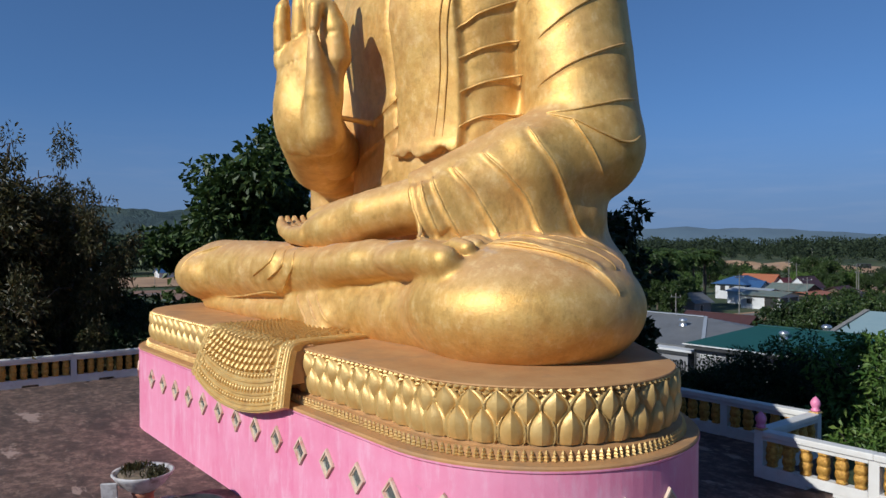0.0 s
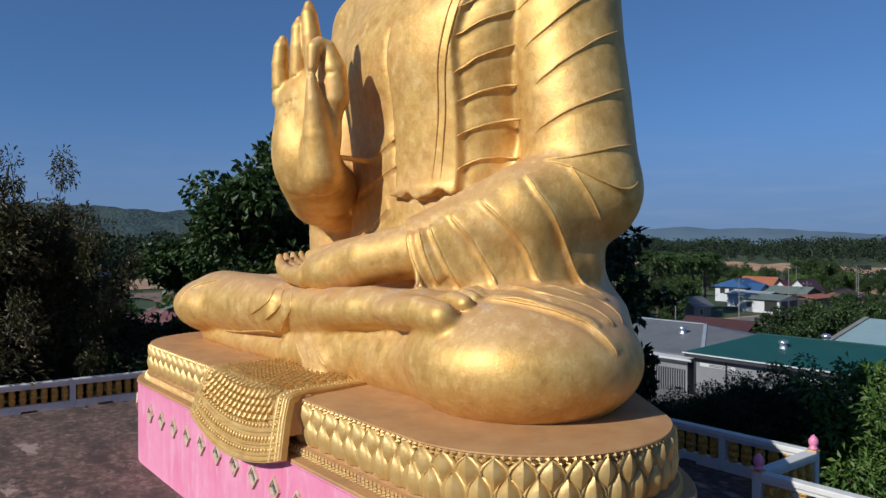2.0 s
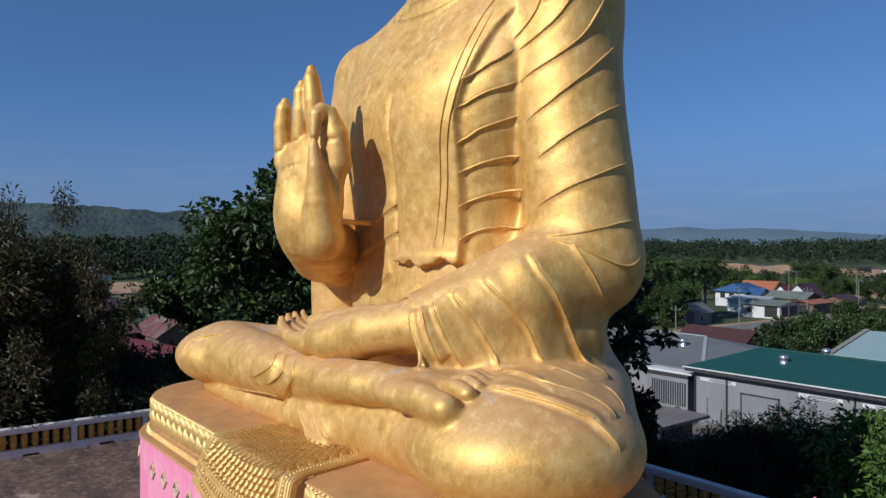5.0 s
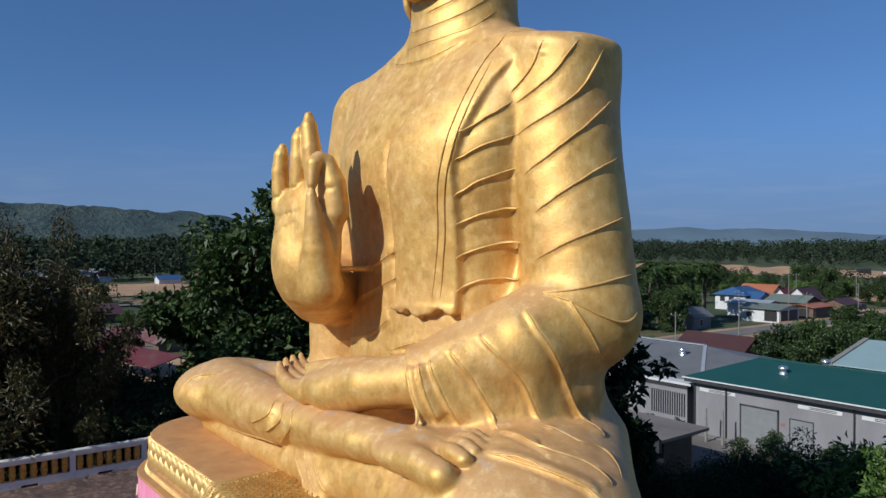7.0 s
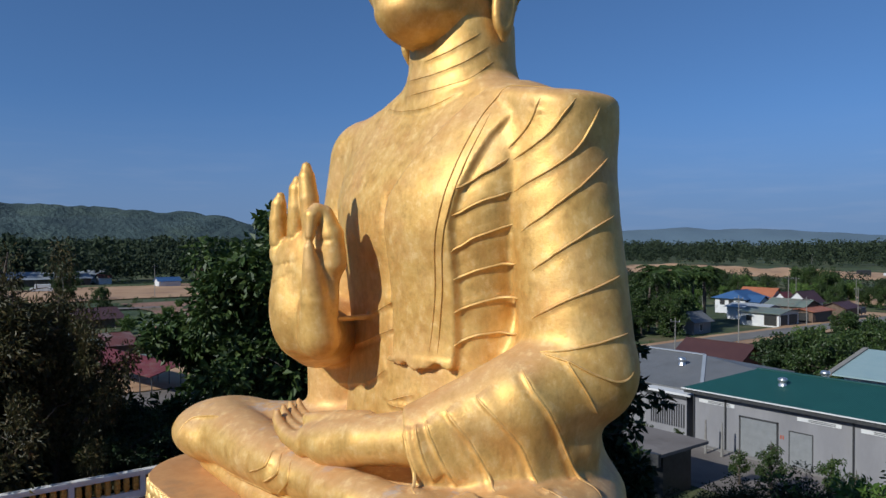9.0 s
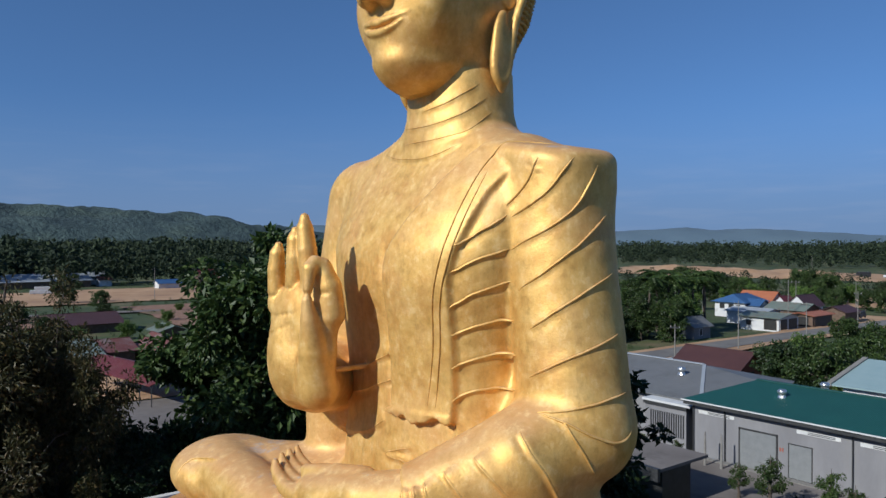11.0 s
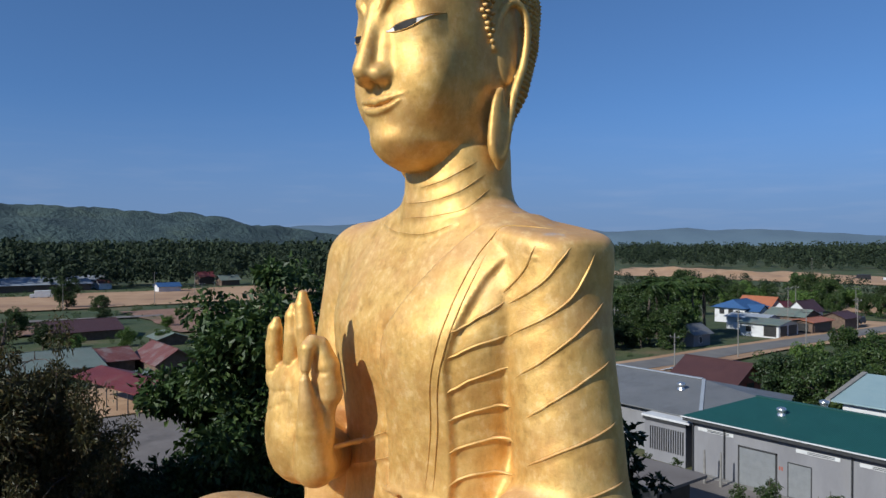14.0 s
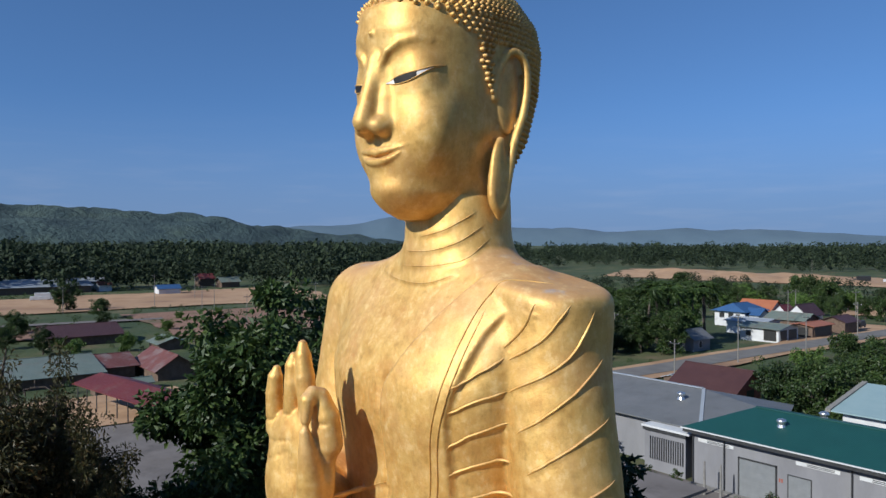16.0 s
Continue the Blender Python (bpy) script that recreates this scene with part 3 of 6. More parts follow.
NECK_LINES = [
    [(0.19, -1.05, 11.93), (0.82, -0.82, 12.09), (1.19, -0.32, 12.45)],
    [(-0.6, -0.95, 11.69), (0.39, -1.05, 11.65), (1.08, -0.74, 11.84), (1.25, -0.18, 12.18)],
    [(-0.53, -1.0, 11.37), (0.55, -1.03, 11.36), (1.27, -0.75, 11.55), (1.37, -0.08, 11.92)],
]
CHEST_FOLDS = [
    [(-1.32, -0.84, 11.25), (-0.61, -1.06, 11.09), (0.45, -1.1, 11.03), (1.23, -0.86, 11.25)],
    [(0.52, -1.98, 7.2), (-0.26, -1.83, 6.93), (-0.59, -1.92, 6.77)],
    [(0.48, -1.92, 6.69), (-0.45, -1.8, 6.37), (-1.36, -1.75, 6.08)],
    [(0.06, -1.8, 5.81), (-0.71, -1.84, 5.42), (-2.91, -1.24, 4.96)],
    [(0.95, -1.76, 5.42), (0.15, -1.86, 5.15), (1.22, -3.17, 5.22)],
]

# ---- the statue ----
TORSO = [  # z, centre x, half width, front, back, power
    (3.6, -0.05, 2.75, -1.95, 1.7, 2.6), (5.4, -0.1, 2.45, -1.82, 1.55, 2.7), (6.5, -0.1, 2.38, -1.76, 1.5, 2.8),
    (7.6, -0.1, 2.5, -1.85, 1.5, 2.8), (8.5, -0.1, 2.70, -2.0, 1.5, 2.7), (9.2, -0.1, 2.86, -1.96, 1.48, 2.7), (9.8, -0.1, 2.97, -1.70, 1.43, 2.7),
    (10.5, -0.1, 3.1, -1.28, 1.35, 2.6), (11.0, -0.15, 2.95, -1.0, 1.25, 2.4), (11.3, -0.25, 2.42, -0.90, 1.2, 2.3),
    (11.55, -0.05, 1.6, -0.90, 1.15, 2.1), (11.75, 0.05, 1.15, -0.92, 1.1, 2.1)]
NECK = [(11.0, 0.1, 1.34, -1.0, 1.3, 2.1), (11.6, 0.1, 1.25, -1.0, 1.22, 2.1), (12.0, 0.1, 1.18, -1.0, 1.15, 2.1), (13.6, 0.1, 1.12, -0.9, 1.1, 2.1)]
HEAD = [(12.28, -0.02, 0.35, -1.35, -0.5, 2), (12.45, -0.02, 0.70, -1.62, 0.3, 2.1), (12.8, -0.02, 0.98, -1.80, 0.8, 2.3),
        (13.25, -0.02, 1.14, -1.84, 1.15, 2.4), (14.0, 0.0, 1.29, -1.92, 1.62, 2.5), (15.0, 0.0, 1.36, -2.04, 1.95, 2.55),
        (15.9, 0.0, 1.40, -2.16, 2.04, 2.55), (16.4, 0.0, 1.36, -2.10, 1.94, 2.4), (16.9, 0.0, 1.15, -1.6, 1.48, 2.1),
        (17.3, 0.0, 0.6, -0.85, 0.9, 2)]


def region(left, right, z0, z1):
    """Trims to x between two edges that change with z, on the front side."""
    L, R = np.array(left, float), np.array(right, float)

    def fn(x, y, z):
        zz = z.ravel()
        a = np.interp(zz, L[:, 0], L[:, 1])[None, None, :]
        b = np.interp(zz, R[:, 0], R[:, 1])[None, None, :]
        hem = z0 + 0.05 * np.sin(9.0 * x + 0.6) + 0.03 * np.sin(17.0 * x) + 0.05 * np.cos(3.1 * x)
        return np.maximum(np.maximum(np.maximum(a - x, x - b), np.maximum(hem - z, z - z1)), y - 0.9 + 0 * x)
    return fn


def sculpt_body():
    c = Clay((-7.3, -4.7, 2.55), (6.6, 2.3, 12.8), 0.038)
    c.stack(TORSO, 0.1, even=0.3)
    c.stack(NECK, 0.16)
    # shoulders and upper arms
    c.limb([(-2.2, 0.1, 10.4), (-3.35, 0.05, 10.28), (-3.58, -0.05, 9.0), (-3.65, -0.4, 7.2), (-3.6, -0.65, 5.9), (-3.55, -0.7, 4.3)], [1.0, 1.05, 1.03, 0.98, 0.9, 0.85], 0.3)
    c.limb([(1.9, 0.1, 10.1), (2.8, 0.1, 9.9), (2.92, 0.1, 9.0), (3.15, 0.1, 7.6), (3.45, 0.05, 6.1)], [0.9, 0.98, 1.03, 1.02, 0.98], 0.12)

    def epaulette(x, y, z):
        """The squared shoulder of the robe: a block whose top slopes outward to a crisp edge."""
        side = (np.abs((x - 2.60) / 1.27) ** 2.6 + np.abs((y - 0.14) / 1.02) ** 2.7 + 1e-9) ** (1 / 2.7)
        wall = (side - 1) * 1.0 + 0.05 * np.maximum(0, 10.3 - z)
        top = (z - 11.28 + 0.20 * (x - 2.0) + 0.10 * np.maximum(0, -y) ** 1.5) * 0.96
        t = np.maximum(0.24 - np.abs(wall - top), 0) / 0.24
        return np.maximum(np.maximum(wall, top) + t * t * 0.06, 8.8 - z)
    c.put(epaulette, (1.3, -1.0, 8.8), (3.95, 1.25, 11.5), 0.14)
    # shawl over breast and shoulder, its lower hem waved
    sash_l = [(5.9, 0.42), (8.9, 0.42), (9.6, 0.75), (10.4, 1.25), (11.2, 1.9), (11.7, 2.3)]
    sash_r = [(5.9, 1.85), (8.7, 2.02), (9.3, 2.2), (10.2, 2.45), (11.0, 2.9), (11.7, 3.2)]
    c.stack(TORSO, 0.10, 0.06, region([(4.4, 1.75)] + sash_r, [(4.4, 3.2), (10.2, 3.2), (11.4, 3.2)], 4.4, 11.6), even=0.3)
    c.stack(TORSO, 0.05, 0.18, region(sash_l, sash_r, 6.02, 11.6), even=0.3)
    c.stack(TORSO, 0.05, 0.185, region([(5.9, 0.2), (6.05, 0.26), (6.3, 0.42)], [(5.9, 1.85), (6.3, 1.86)], 6.0, 6.13), even=0.3)
    c.groove([(x - 0.10, -1.0, z) for z, x in ((6.2, 0.40), (7.5, 0.42), (8.9, 0.42), (9.2, 0.50))], (0, -1, 0), 0.055, 0.26)
    c.limb([(-0.5, -2.6, 6.78), (-0.7, -1.6, 6.75)], [0.06, 0.06], 0.02)
    # forearm of the resting arm and the sleeve that hangs from it
    c.limb([(3.45, 0.05, 6.0), (3.15, -1.2, 5.55), (2.2, -2.5, 5.0)], [0.98, 0.86, 0.60], 0.2)
    c.limb([(3.4, -0.35, 4.8), (3.2, -1.2, 4.7), (2.35, -2.6, 4.5)], [0.66, 0.70, 0.48], 0.3)
    c.put(lambda x, y, z: 0.63 * (x - 2.36) + 0.74 * (y + 3.04) + 0.2 * (z - 5.28), (0.6, -4.2, 4.0), (2.9, -2.1, 5.9), 0.03, True)
    c.limb([(2.52, 0.25, 3.7), (2.62, 0.2, 6.2)], [1.0, 0.86], 0.35)
    # forearm of the raised arm
    c.limb([(-3.6, -0.65, 6.2), (-2.6, -1.9, 6.2), (-1.5, -2.75, 6.5)], [0.82, 0.74, 0.66], 0.2)
    # crossed legs
    c.limb([(-2.2, -0.2, 3.6), (-4.2, -1.7, 3.6), (-5.6, -2.5, 3.56)], [1.12, 1.04, 0.96], 0.3, (1.3, 1.3, 0.72))
    c.limb([(2.6, -0.1, 3.7), (3.7, -1.4, 3.5), (4.3, -2.25, 3.36)], [1.2, 1.22, 1.2], 0.3, (1.3, 1.3, 0.76))
    c.ball((4.3, -2.3, 3.38), (1.68, 1.66, 0.90), 0.4)
    c.limb([(4.3, -2.4, 3.3), (2.4, -2.75, 3.22), (0.3, -3.05, 3.08), (-1.0, -3.2, 2.98)], [0.95, 0.72, 0.5, 0.38], 0.3, (1, 1.15, 1))
    c.limb([(-0.2, -3.25, 2.96), (-3.0, -3.32, 2.9), (-5.7, -3.32, 2.84)], [0.34, 0.27, 0.16], 0.05)
    c.ball((-5.78, -2.62, 3.54), (1.70, 1.44, 0.79), 0.12)
    c.limb([(-5.8, -2.88, 3.61), (-3.0, -3.16, 3.72), (-1.25, -3.26, 3.78)], [0.77, 0.64, 0.54], 0.10, (1, 1.12, 1))
    c.limb([(-1.2, -3.28, 3.80), (-0.4, -3.3, 3.84), (0.9, -3.36, 3.92)], [0.44, 0.42, 0.36], 0.03, (1, 1.12, 1))
    # lap
    c.ball((0.0, -1.6, 3.5), (3.4, 1.9, 0.66), 0.25)
    # upturned foot and toes
    c.limb([(0.7, -3.38, 3.92), (1.8, -3.36, 4.02), (3.1, -3.2, 4.06)], [0.37, 0.36, 0.28], 0.12, (1, 1.3, 1))
    c.ball((2.95, -3.05, 4.06), (0.9, 0.86, 0.29), 0.12)
    for tip, ln, r, k in (((4.22, -3.74, 4.08), 1.3, 0.24, 0.14), ((4.26, -3.36, 4.24), 0.7, 0.14, 0.03), ((4.16, -3.10, 4.27), 0.65, 0.135, 0.03), ((4.02, -2.87, 4.29), 0.6, 0.13, 0.03), ((3.86, -2.67, 4.30), 0.5, 0.12, 0.03)):
        t = Vector(tip)
        c.limb([t + Vector((-ln, 0.16, -0.04)), t + Vector((-ln * 0.4, 0.03, 0.03)), t], [r * 0.95, r, r * 0.9], k)
    # cloth round the ankle
    c.limb([(0.40, -3.66, 2.74), (0.48, -3.56, 3.02), (0.55, -3.42, 3.3)], [0.10, 0.09, 0.07], 0.14, (4.2, 1.3, 1))
    return c.skin()


def sculpt_left_hand():
    c = Clay((-2.4, -4.1, 3.9), (2.6, -2.0, 5.7), 0.035)
    c.limb([(2.3, -2.5, 5.0), (1.3, -2.95, 4.82), (0.4, -3.05, 4.66)], [0.52, 0.46, 0.42], 0.1, (1, 1.15, 0.95))
    c.ball((0.12, -3.06, 4.54), (1.0, 0.56, 0.40), 0.25)
    for i, (y, ln, r) in enumerate(((-3.42, 1.40, 0.165), (-3.16, 1.64, 0.155), (-2.92, 1.80, 0.15), (-2.70, 1.86, 0.14))):
        a = Vector((-0.35, y, 4.44 + 0.02 * i))
        c.limb([a, a + Vector((-ln * 0.5, 0.02, 0.02)), a + Vector((-ln * 0.80, 0.06, 0.12)), a + Vector((-ln * 0.95, 0.09, 0.24)), a + Vector((-ln * 1.0, 0.11, 0.37))], [r * 1.3, r * 1.02, r * 0.84, r * 0.66, r * 0.42], 0.06)
    c.limb([(0.9, -2.85, 4.96), (0.2, -2.95, 4.93), (-0.35, -3.05, 4.88), (-0.72, -3.14, 4.84)], [0.30, 0.22, 0.165, 0.12], 0.10)
    return c.skin()


def sculpt_right_hand():
    c = Clay((-3.1, -4.3, 5.2), (1.0, -1.2, 10.3), 0.035)
    turn = radians(17)
    ax, nx = Vector((math.cos(turn), math.sin(turn), 0)), Vector((math.sin(turn), -math.cos(turn), 0))

    def at(a, n, z):
        """Across the hand from little finger to forefinger, out of the palm, up."""
        return Vector((-1.02, -3.02, z)) + ax * a + nx * n
    c.limb([at(-0.5, -1.2, 6.25), at(-0.15, -0.55, 6.4), at(-0.08, -0.2, 6.8)], [0.58, 0.55, 0.52], 0.2)
    c.ball(at(-0.04, -0.02, 7.25), (0.86, 0.34, 1.2), 0.25, (0, 0, 17))
    c.ball(at(0.0, -0.02, 7.95), (0.93, 0.25, 0.55), 0.25, (0, 0, 17))
    c.ball(at(-0.42, 0.08, 6.95), (0.44, 0.33, 0.85), 0.2, (0, 0, 17))
    for a, z0, b, z1, cc, tip, r in ((-0.79, 8.0, -0.76, 8.75, -0.69, 9.24, 0.175), (-0.29, 8.15, -0.20, 9.0, -0.20, 9.54, 0.185), (0.20, 8.2, 0.14, 9.15, 0.05, 9.80, 0.19)):
        c.limb([at(a, 0.0, z0), at(b, 0.05, z1), at((b + 2 * cc) / 3, 0.06, (z1 + 2 * tip) / 3), at(cc, 0.04, tip)], [r * 1.08, r, r * 0.86, r * 0.5], 0.025)
    c.ball(at(0.52, -0.02, 8.1), (0.40, 0.20, 0.50), 0.2, (0, 0, 17))
    c.limb([at(0.74, -0.02, 7.9), at(0.71, 0.02, 8.45), at(0.60, 0.10, 8.84), at(0.53, 0.24, 8.90), at(0.53, 0.38, 8.80), at(0.53, 0.43, 8.40)], [0.25, 0.235, 0.17, 0.155, 0.145, 0.10], 0.05)
    c.limb([at(0.46, -0.02, 8.0), at(0.54, 0.02, 8.72)], [0.24, 0.19], 0.08)
    c.limb([at(0.38, 0.03, 6.45), at(0.47, 0.22, 7.15), at(0.53, 0.38, 7.8), at(0.53, 0.45, 8.2)], [0.44, 0.30, 0.18, 0.105], 0.07)
    for pts in (((-1.0, 7.80), (-0.48, 7.84), (0.05, 7.93)), ((-0.93, 7.34), (-0.48, 7.53), (-0.05, 7.70)), ((-1.02, 8.21), (-0.8, 8.2), (-0.6, 8.24)), ((-0.54, 8.38), (-0.3, 8.38), (-0.08, 8.38)), ((0.45, 8.34), (0.7, 8.33), (0.92, 8.34))):
        c.groove([at(x, 0, z) for x, z in pts], nx, 0.022, 0.025)
    return c.skin()


def sculpt_head():
    c = Clay((-2.0, -2.8, 11.4), (2.0, 2.3, 17.7), 0.033)
    c.stack([(z, x, a - 0.04, f + 0.04, b - 0.04, n) for z, x, a, f, b, n in NECK], 0.1)
    c.stack(HEAD, 0.12, even=0.12)
    c.ball((0, -1.52, 12.88), (0.5, 0.42, 0.34), 0.35)
    for s in (-1, 1):
        c.ball((s * 0.75, -2.40, 15.10), (0.48, 0.43, 0.45), 0.22, (0, 0, s * 22), cut=True)
        c.ball((s * 0.70, -1.54, 15.02), (0.44, 0.34, 0.40), 0.2, (0, 0, s * 26))
        c.limb([(s * 0.15, -2.06, 14.95), (s * 0.20, -2.10, 15.2), (s * 0.385, -2.09, 15.46), (s * 0.63, -1.98, 15.62), (s * 0.90, -1.78, 15.69), (s * 1.08, -1.56, 15.62)], [0.05, 0.055, 0.06, 0.055, 0.04, 0.005], 0.09)
        c.limb([(s * 0.17, -1.93, 15.05), (s * 0.20, -1.98, 14.6), (s * 0.20, -2.02, 14.2)], [0.14, 0.16, 0.16], 0.14)
        c.ball((s * 0.68, -1.40, 14.0), (0.5, 0.36, 0.6), 0.6)
        c.ball((s * 0.24, -2.08, 14.05), (0.20, 0.28, 0.19), 0.12)
        # long ears
        rim = [(s * 1.34, -0.14, 14.7), (s * 1.4, -0.04, 15.3), (s * 1.46, 0.26, 15.66), (s * 1.52, 0.58, 15.5), (s * 1.54, 0.64, 15.0), (s * 1.52, 0.54, 14.4), (s * 1.48, 0.31, 13.8),
                (s * 1.46, 0.18, 13.2), (s * 1.44, 0.06, 12.6), (s * 1.42, -0.14, 12.5), (s * 1.40, -0.26, 12.8), (s * 1.38, -0.14, 13.5), (s * 1.38, 0.06, 13.95)]
        c.limb([tuple(p) for p in spline(rim, 40)], [0.085] * 40, 0.04)
        c.ball((s * 1.34, 0.26, 14.8), (0.1, 0.34, 0.8), 0.08)
        c.ball((s * 1.42, -0.06, 13.05), (0.10, 0.25, 0.80), 0.06)
    c.limb([(0, -2.06, 15.35), (0, -2.19, 14.75), (0, -2.37, 14.13)], [0.14, 0.17, 0.20], 0.13)
    # mouth: two lips laid on the face, parted by a seam that rises to the corners
    c.ball((0, -1.62, 13.5), (0.55, 0.32, 0.34), 0.35)
    xs = np.linspace(-1, 1, 13)
    for zc, zr, r, sink, w in ((13.59, 0.08, 0.085, 0.02, 0.80), (13.39, 0.22, 0.09, 0.015, 0.66)):
        pts = [(u * w, c.front(u * w, zc + zr * u * u * abs(u) ** 0.3) + sink, zc + zr * u * u * abs(u) ** 0.3 - (0.03 if zc > 13.5 and abs(u) < 0.05 else 0)) for u in xs]
        c.limb(pts, [r * (1 - 0.8 * abs(u) ** 2.2) for u in xs], 0.02)
    c.groove([(u * 0.78, 0, 13.49 + 0.16 * abs(u) ** 2.0) for u in xs], (0, -1, 0), 0.022, 0.04)
    c.ball((0.0, c.front(0.0, 15.86), 15.86), (0.06, 0.07, 0.06), 0.03)
    return c.skin()


HEAD_SPIN = Matrix.Rotation(radians(5), 3, "Z")
HEAD_TURN = np.array(HEAD_SPIN).T


def make_statue():
    V, Fq, Fm, count = [], [], [], 0

    def add(verts, faces, mat=0):
        nonlocal count
        V.append(np.array([tuple(v) for v in verts], float).reshape(-1, 3))
        for f in faces:
            Fq.append(tuple(int(i) + count for i in f))
            Fm.append(mat)
        count += len(verts)

    skins = []
    for fn in (sculpt_body, sculpt_left_hand, sculpt_right_hand, sculpt_head):
        v, q = fn()
        skins.append((soft(v, q, 2, 0.4), q))
    skin_v, skin_q = skins[0]
    skin_n = quad_normals(skin_v, skin_q)

    def press(pts, rise, slope):
        """Raises the cloth to a lip along a course: a long slope above it, a short drop below. Gives the course."""
        C = np.array([tuple(p) for p in spline(pts, 14 * len(pts))])
        near = np.where(((skin_v > C.min(0) - 0.7) & (skin_v < C.max(0) + 0.7)).all(1))[0]
        v = skin_v[near]
        C = v[((v[:, None, :] - C[None]) ** 2).sum(2).argmin(0)]
        for _ in range(6):
            C[1:-1] = (C[:-2] + 2 * C[1:-1] + C[2:]) / 4
        d2 = ((v[:, None, :] - C[None]) ** 2).sum(2)
        i = d2.argmin(1)
        along = np.gradient(C, axis=0)
        side = np.cross(along[i], skin_n[near])
        side /= np.linalg.norm(side, axis=1)[:, None] + 1e-9
        side *= np.where(side[:, 2:] + 0.4 * side[:, :1] > 0, -1, 1)
        off = v - C[i]
        s = (off * side).sum(1)
        past = np.sqrt(np.maximum(d2[np.arange(len(i)), i] - s * s, 0))
        end = np.clip(np.minimum(i, len(C) - 1 - i) / (0.10 * len(C)), 0.0, 1) ** 0.7
        lip = np.where(s < 0, np.exp(-(s / slope) ** 2), np.exp(-(s / 0.045) ** 2) - 0.35 * np.exp(-((s - 0.10) / 0.06) ** 2))
        skin_v[near] += skin_n[near] * (rise * lip * end * np.exp(-(past / 0.12) ** 2))[:, None]
        return C
    courses = []
    for folds, rise, slope, width, height in ((ARM_FOLDS, 0.014, 0.14, 0.055, 0.034), (BREAST_FOLDS, 0.016, 0.13, 0.05, 0.034), (SLEEVE_FOLDS, 0.045, 0.20, 0.06, 0.034), (LAP_FOLDS, 0.035, 0.18, 0.05, 0.03),
                                              (LEG_FOLDS, 0.02, 0.12, 0.05, 0.035), (SHAWL_LINES, 0.0, 0.1, 0.045, 0.032), (NECK_LINES, 0.012, 0.1, 0.028, 0.016), (CHEST_FOLDS, 0.03, 0.22, 0.03, 0.012)):
        for pts in folds:
            courses.append((press(pts, rise, slope), width, height))
    for k, (v, q) in enumerate(skins):
        add(v if k < 3 else v @ HEAD_TURN, q)
    body_tree = BVHTree.FromPolygons([tuple(p) for p in skins[0][0]], [tuple(int(i) for i in f) for f in skins[0][1]])
    head_tree = BVHTree.FromPolygons([tuple(p) for p in skins[3][0]], [tuple(int(i) for i in f) for f in skins[3][1]])

    def turned(vs):
        return [HEAD_SPIN @ v for v in vs]

    def cast(tree, o, d):
        p, n, _, _ = tree.ray_cast(Vector(o), Vector(d).normalized())
        return (p, n) if p else (None, None)

    def ridge(pts, way, width=0.14, height=0.06, tree=body_tree, n=28, lean=0.2, taper=True):
        """A fold whose course is laid on the statue by rays along way."""
        P, N = [], []
        for q in spline(pts, n):
            p, nm = cast(tree, q - Vector(way).normalized() * 6, way)
            if p:
                P.append(p)
                N.append(nm)
        if len(P) > 3:
            for _ in range(2):
                P = [P[0]] + [(P[i - 1] + 2 * P[i] + P[i + 1]) / 4 for i in range(1, len(P) - 1)] + [P[-1]]
            v, f = ribbon(P, N, width, height, taper, lean)
            add(turned(v), f)

    for course, width, height in courses:
        P, N = [], []
        for q in course:
            p, nm, _, _ = body_tree.find_nearest(Vector(q))
            P.append(p)
            N.append(nm)
        for _ in range(4):
            P = [P[0]] + [(P[i - 1] + 2 * P[i] + P[i + 1]) / 4 for i in range(1, len(P) - 1)] + [P[-1]]
            N = [N[0]] + [(N[i - 1] + 2 * N[i] + N[i + 1]).normalized() for i in range(1, len(N) - 1)] + [N[-1]]
        add(*ribbon(P, N, width, height, True, 0.15))

    # hair: rows of small knobs over the scalp
    ico = [(1, 0), (0.5, 0.87), (-0.5, 0.87), (-1, 0), (-0.5, -0.87), (0.5, -0.87)]
    rng = random.Random(4)
    z = 12.9
    while z < 17.2:
        circ = 62
        for i in range(circ):
            a = 2 * math.pi * (i + 0.5 * (int(z * 100) % 2)) / circ
            d = Vector((math.sin(a), math.cos(a), 0))
            p, nm = cast(head_tree, Vector((0, 0, z)) + d * 4, -d)
            if p is None or not is_hair(p):
                continue
            t = nm.orthogonal().normalized()
            b = nm.cross(t)
            r = 0.06 + rng.uniform(-0.006, 0.006)
            vs = [p + (t * x + b * y) * r - nm * 0.02 for x, y in ico] + [p + (t * x + b * y) * r * 0.75 + nm * 0.055 for x, y in ico] + [p + nm * 0.1]
            fs = [(j, (j + 1) % 6, 6 + (j + 1) % 6, 6 + j) for j in range(6)] + [(6 + j, 6 + (j + 1) % 6, 12) for j in range(6)]
            add(turned(vs), fs)
        z += 0.112 if z < 16.2 else 0.075

    # eyes: white almond and dark iris laid on the lids
    for s in (-1, 1):
        top = spline([(s * 0.34, 0, 14.86), (s * 0.5, 0, 14.96), (s * 0.76, 0, 15.01), (s * 0.98, 0, 15.05), (s * 1.12, 0, 15.12), (s * 1.2, 0, 15.18)], 24)
        low = spline([(s * 0.34, 0, 14.85), (s * 0.55, 0, 14.83), (s * 0.79, 0, 14.855), (s * 0.97, 0, 14.945), (s * 1.12, 0, 15.08), (s * 1.2, 0, 15.175)], 24)
        rows = []
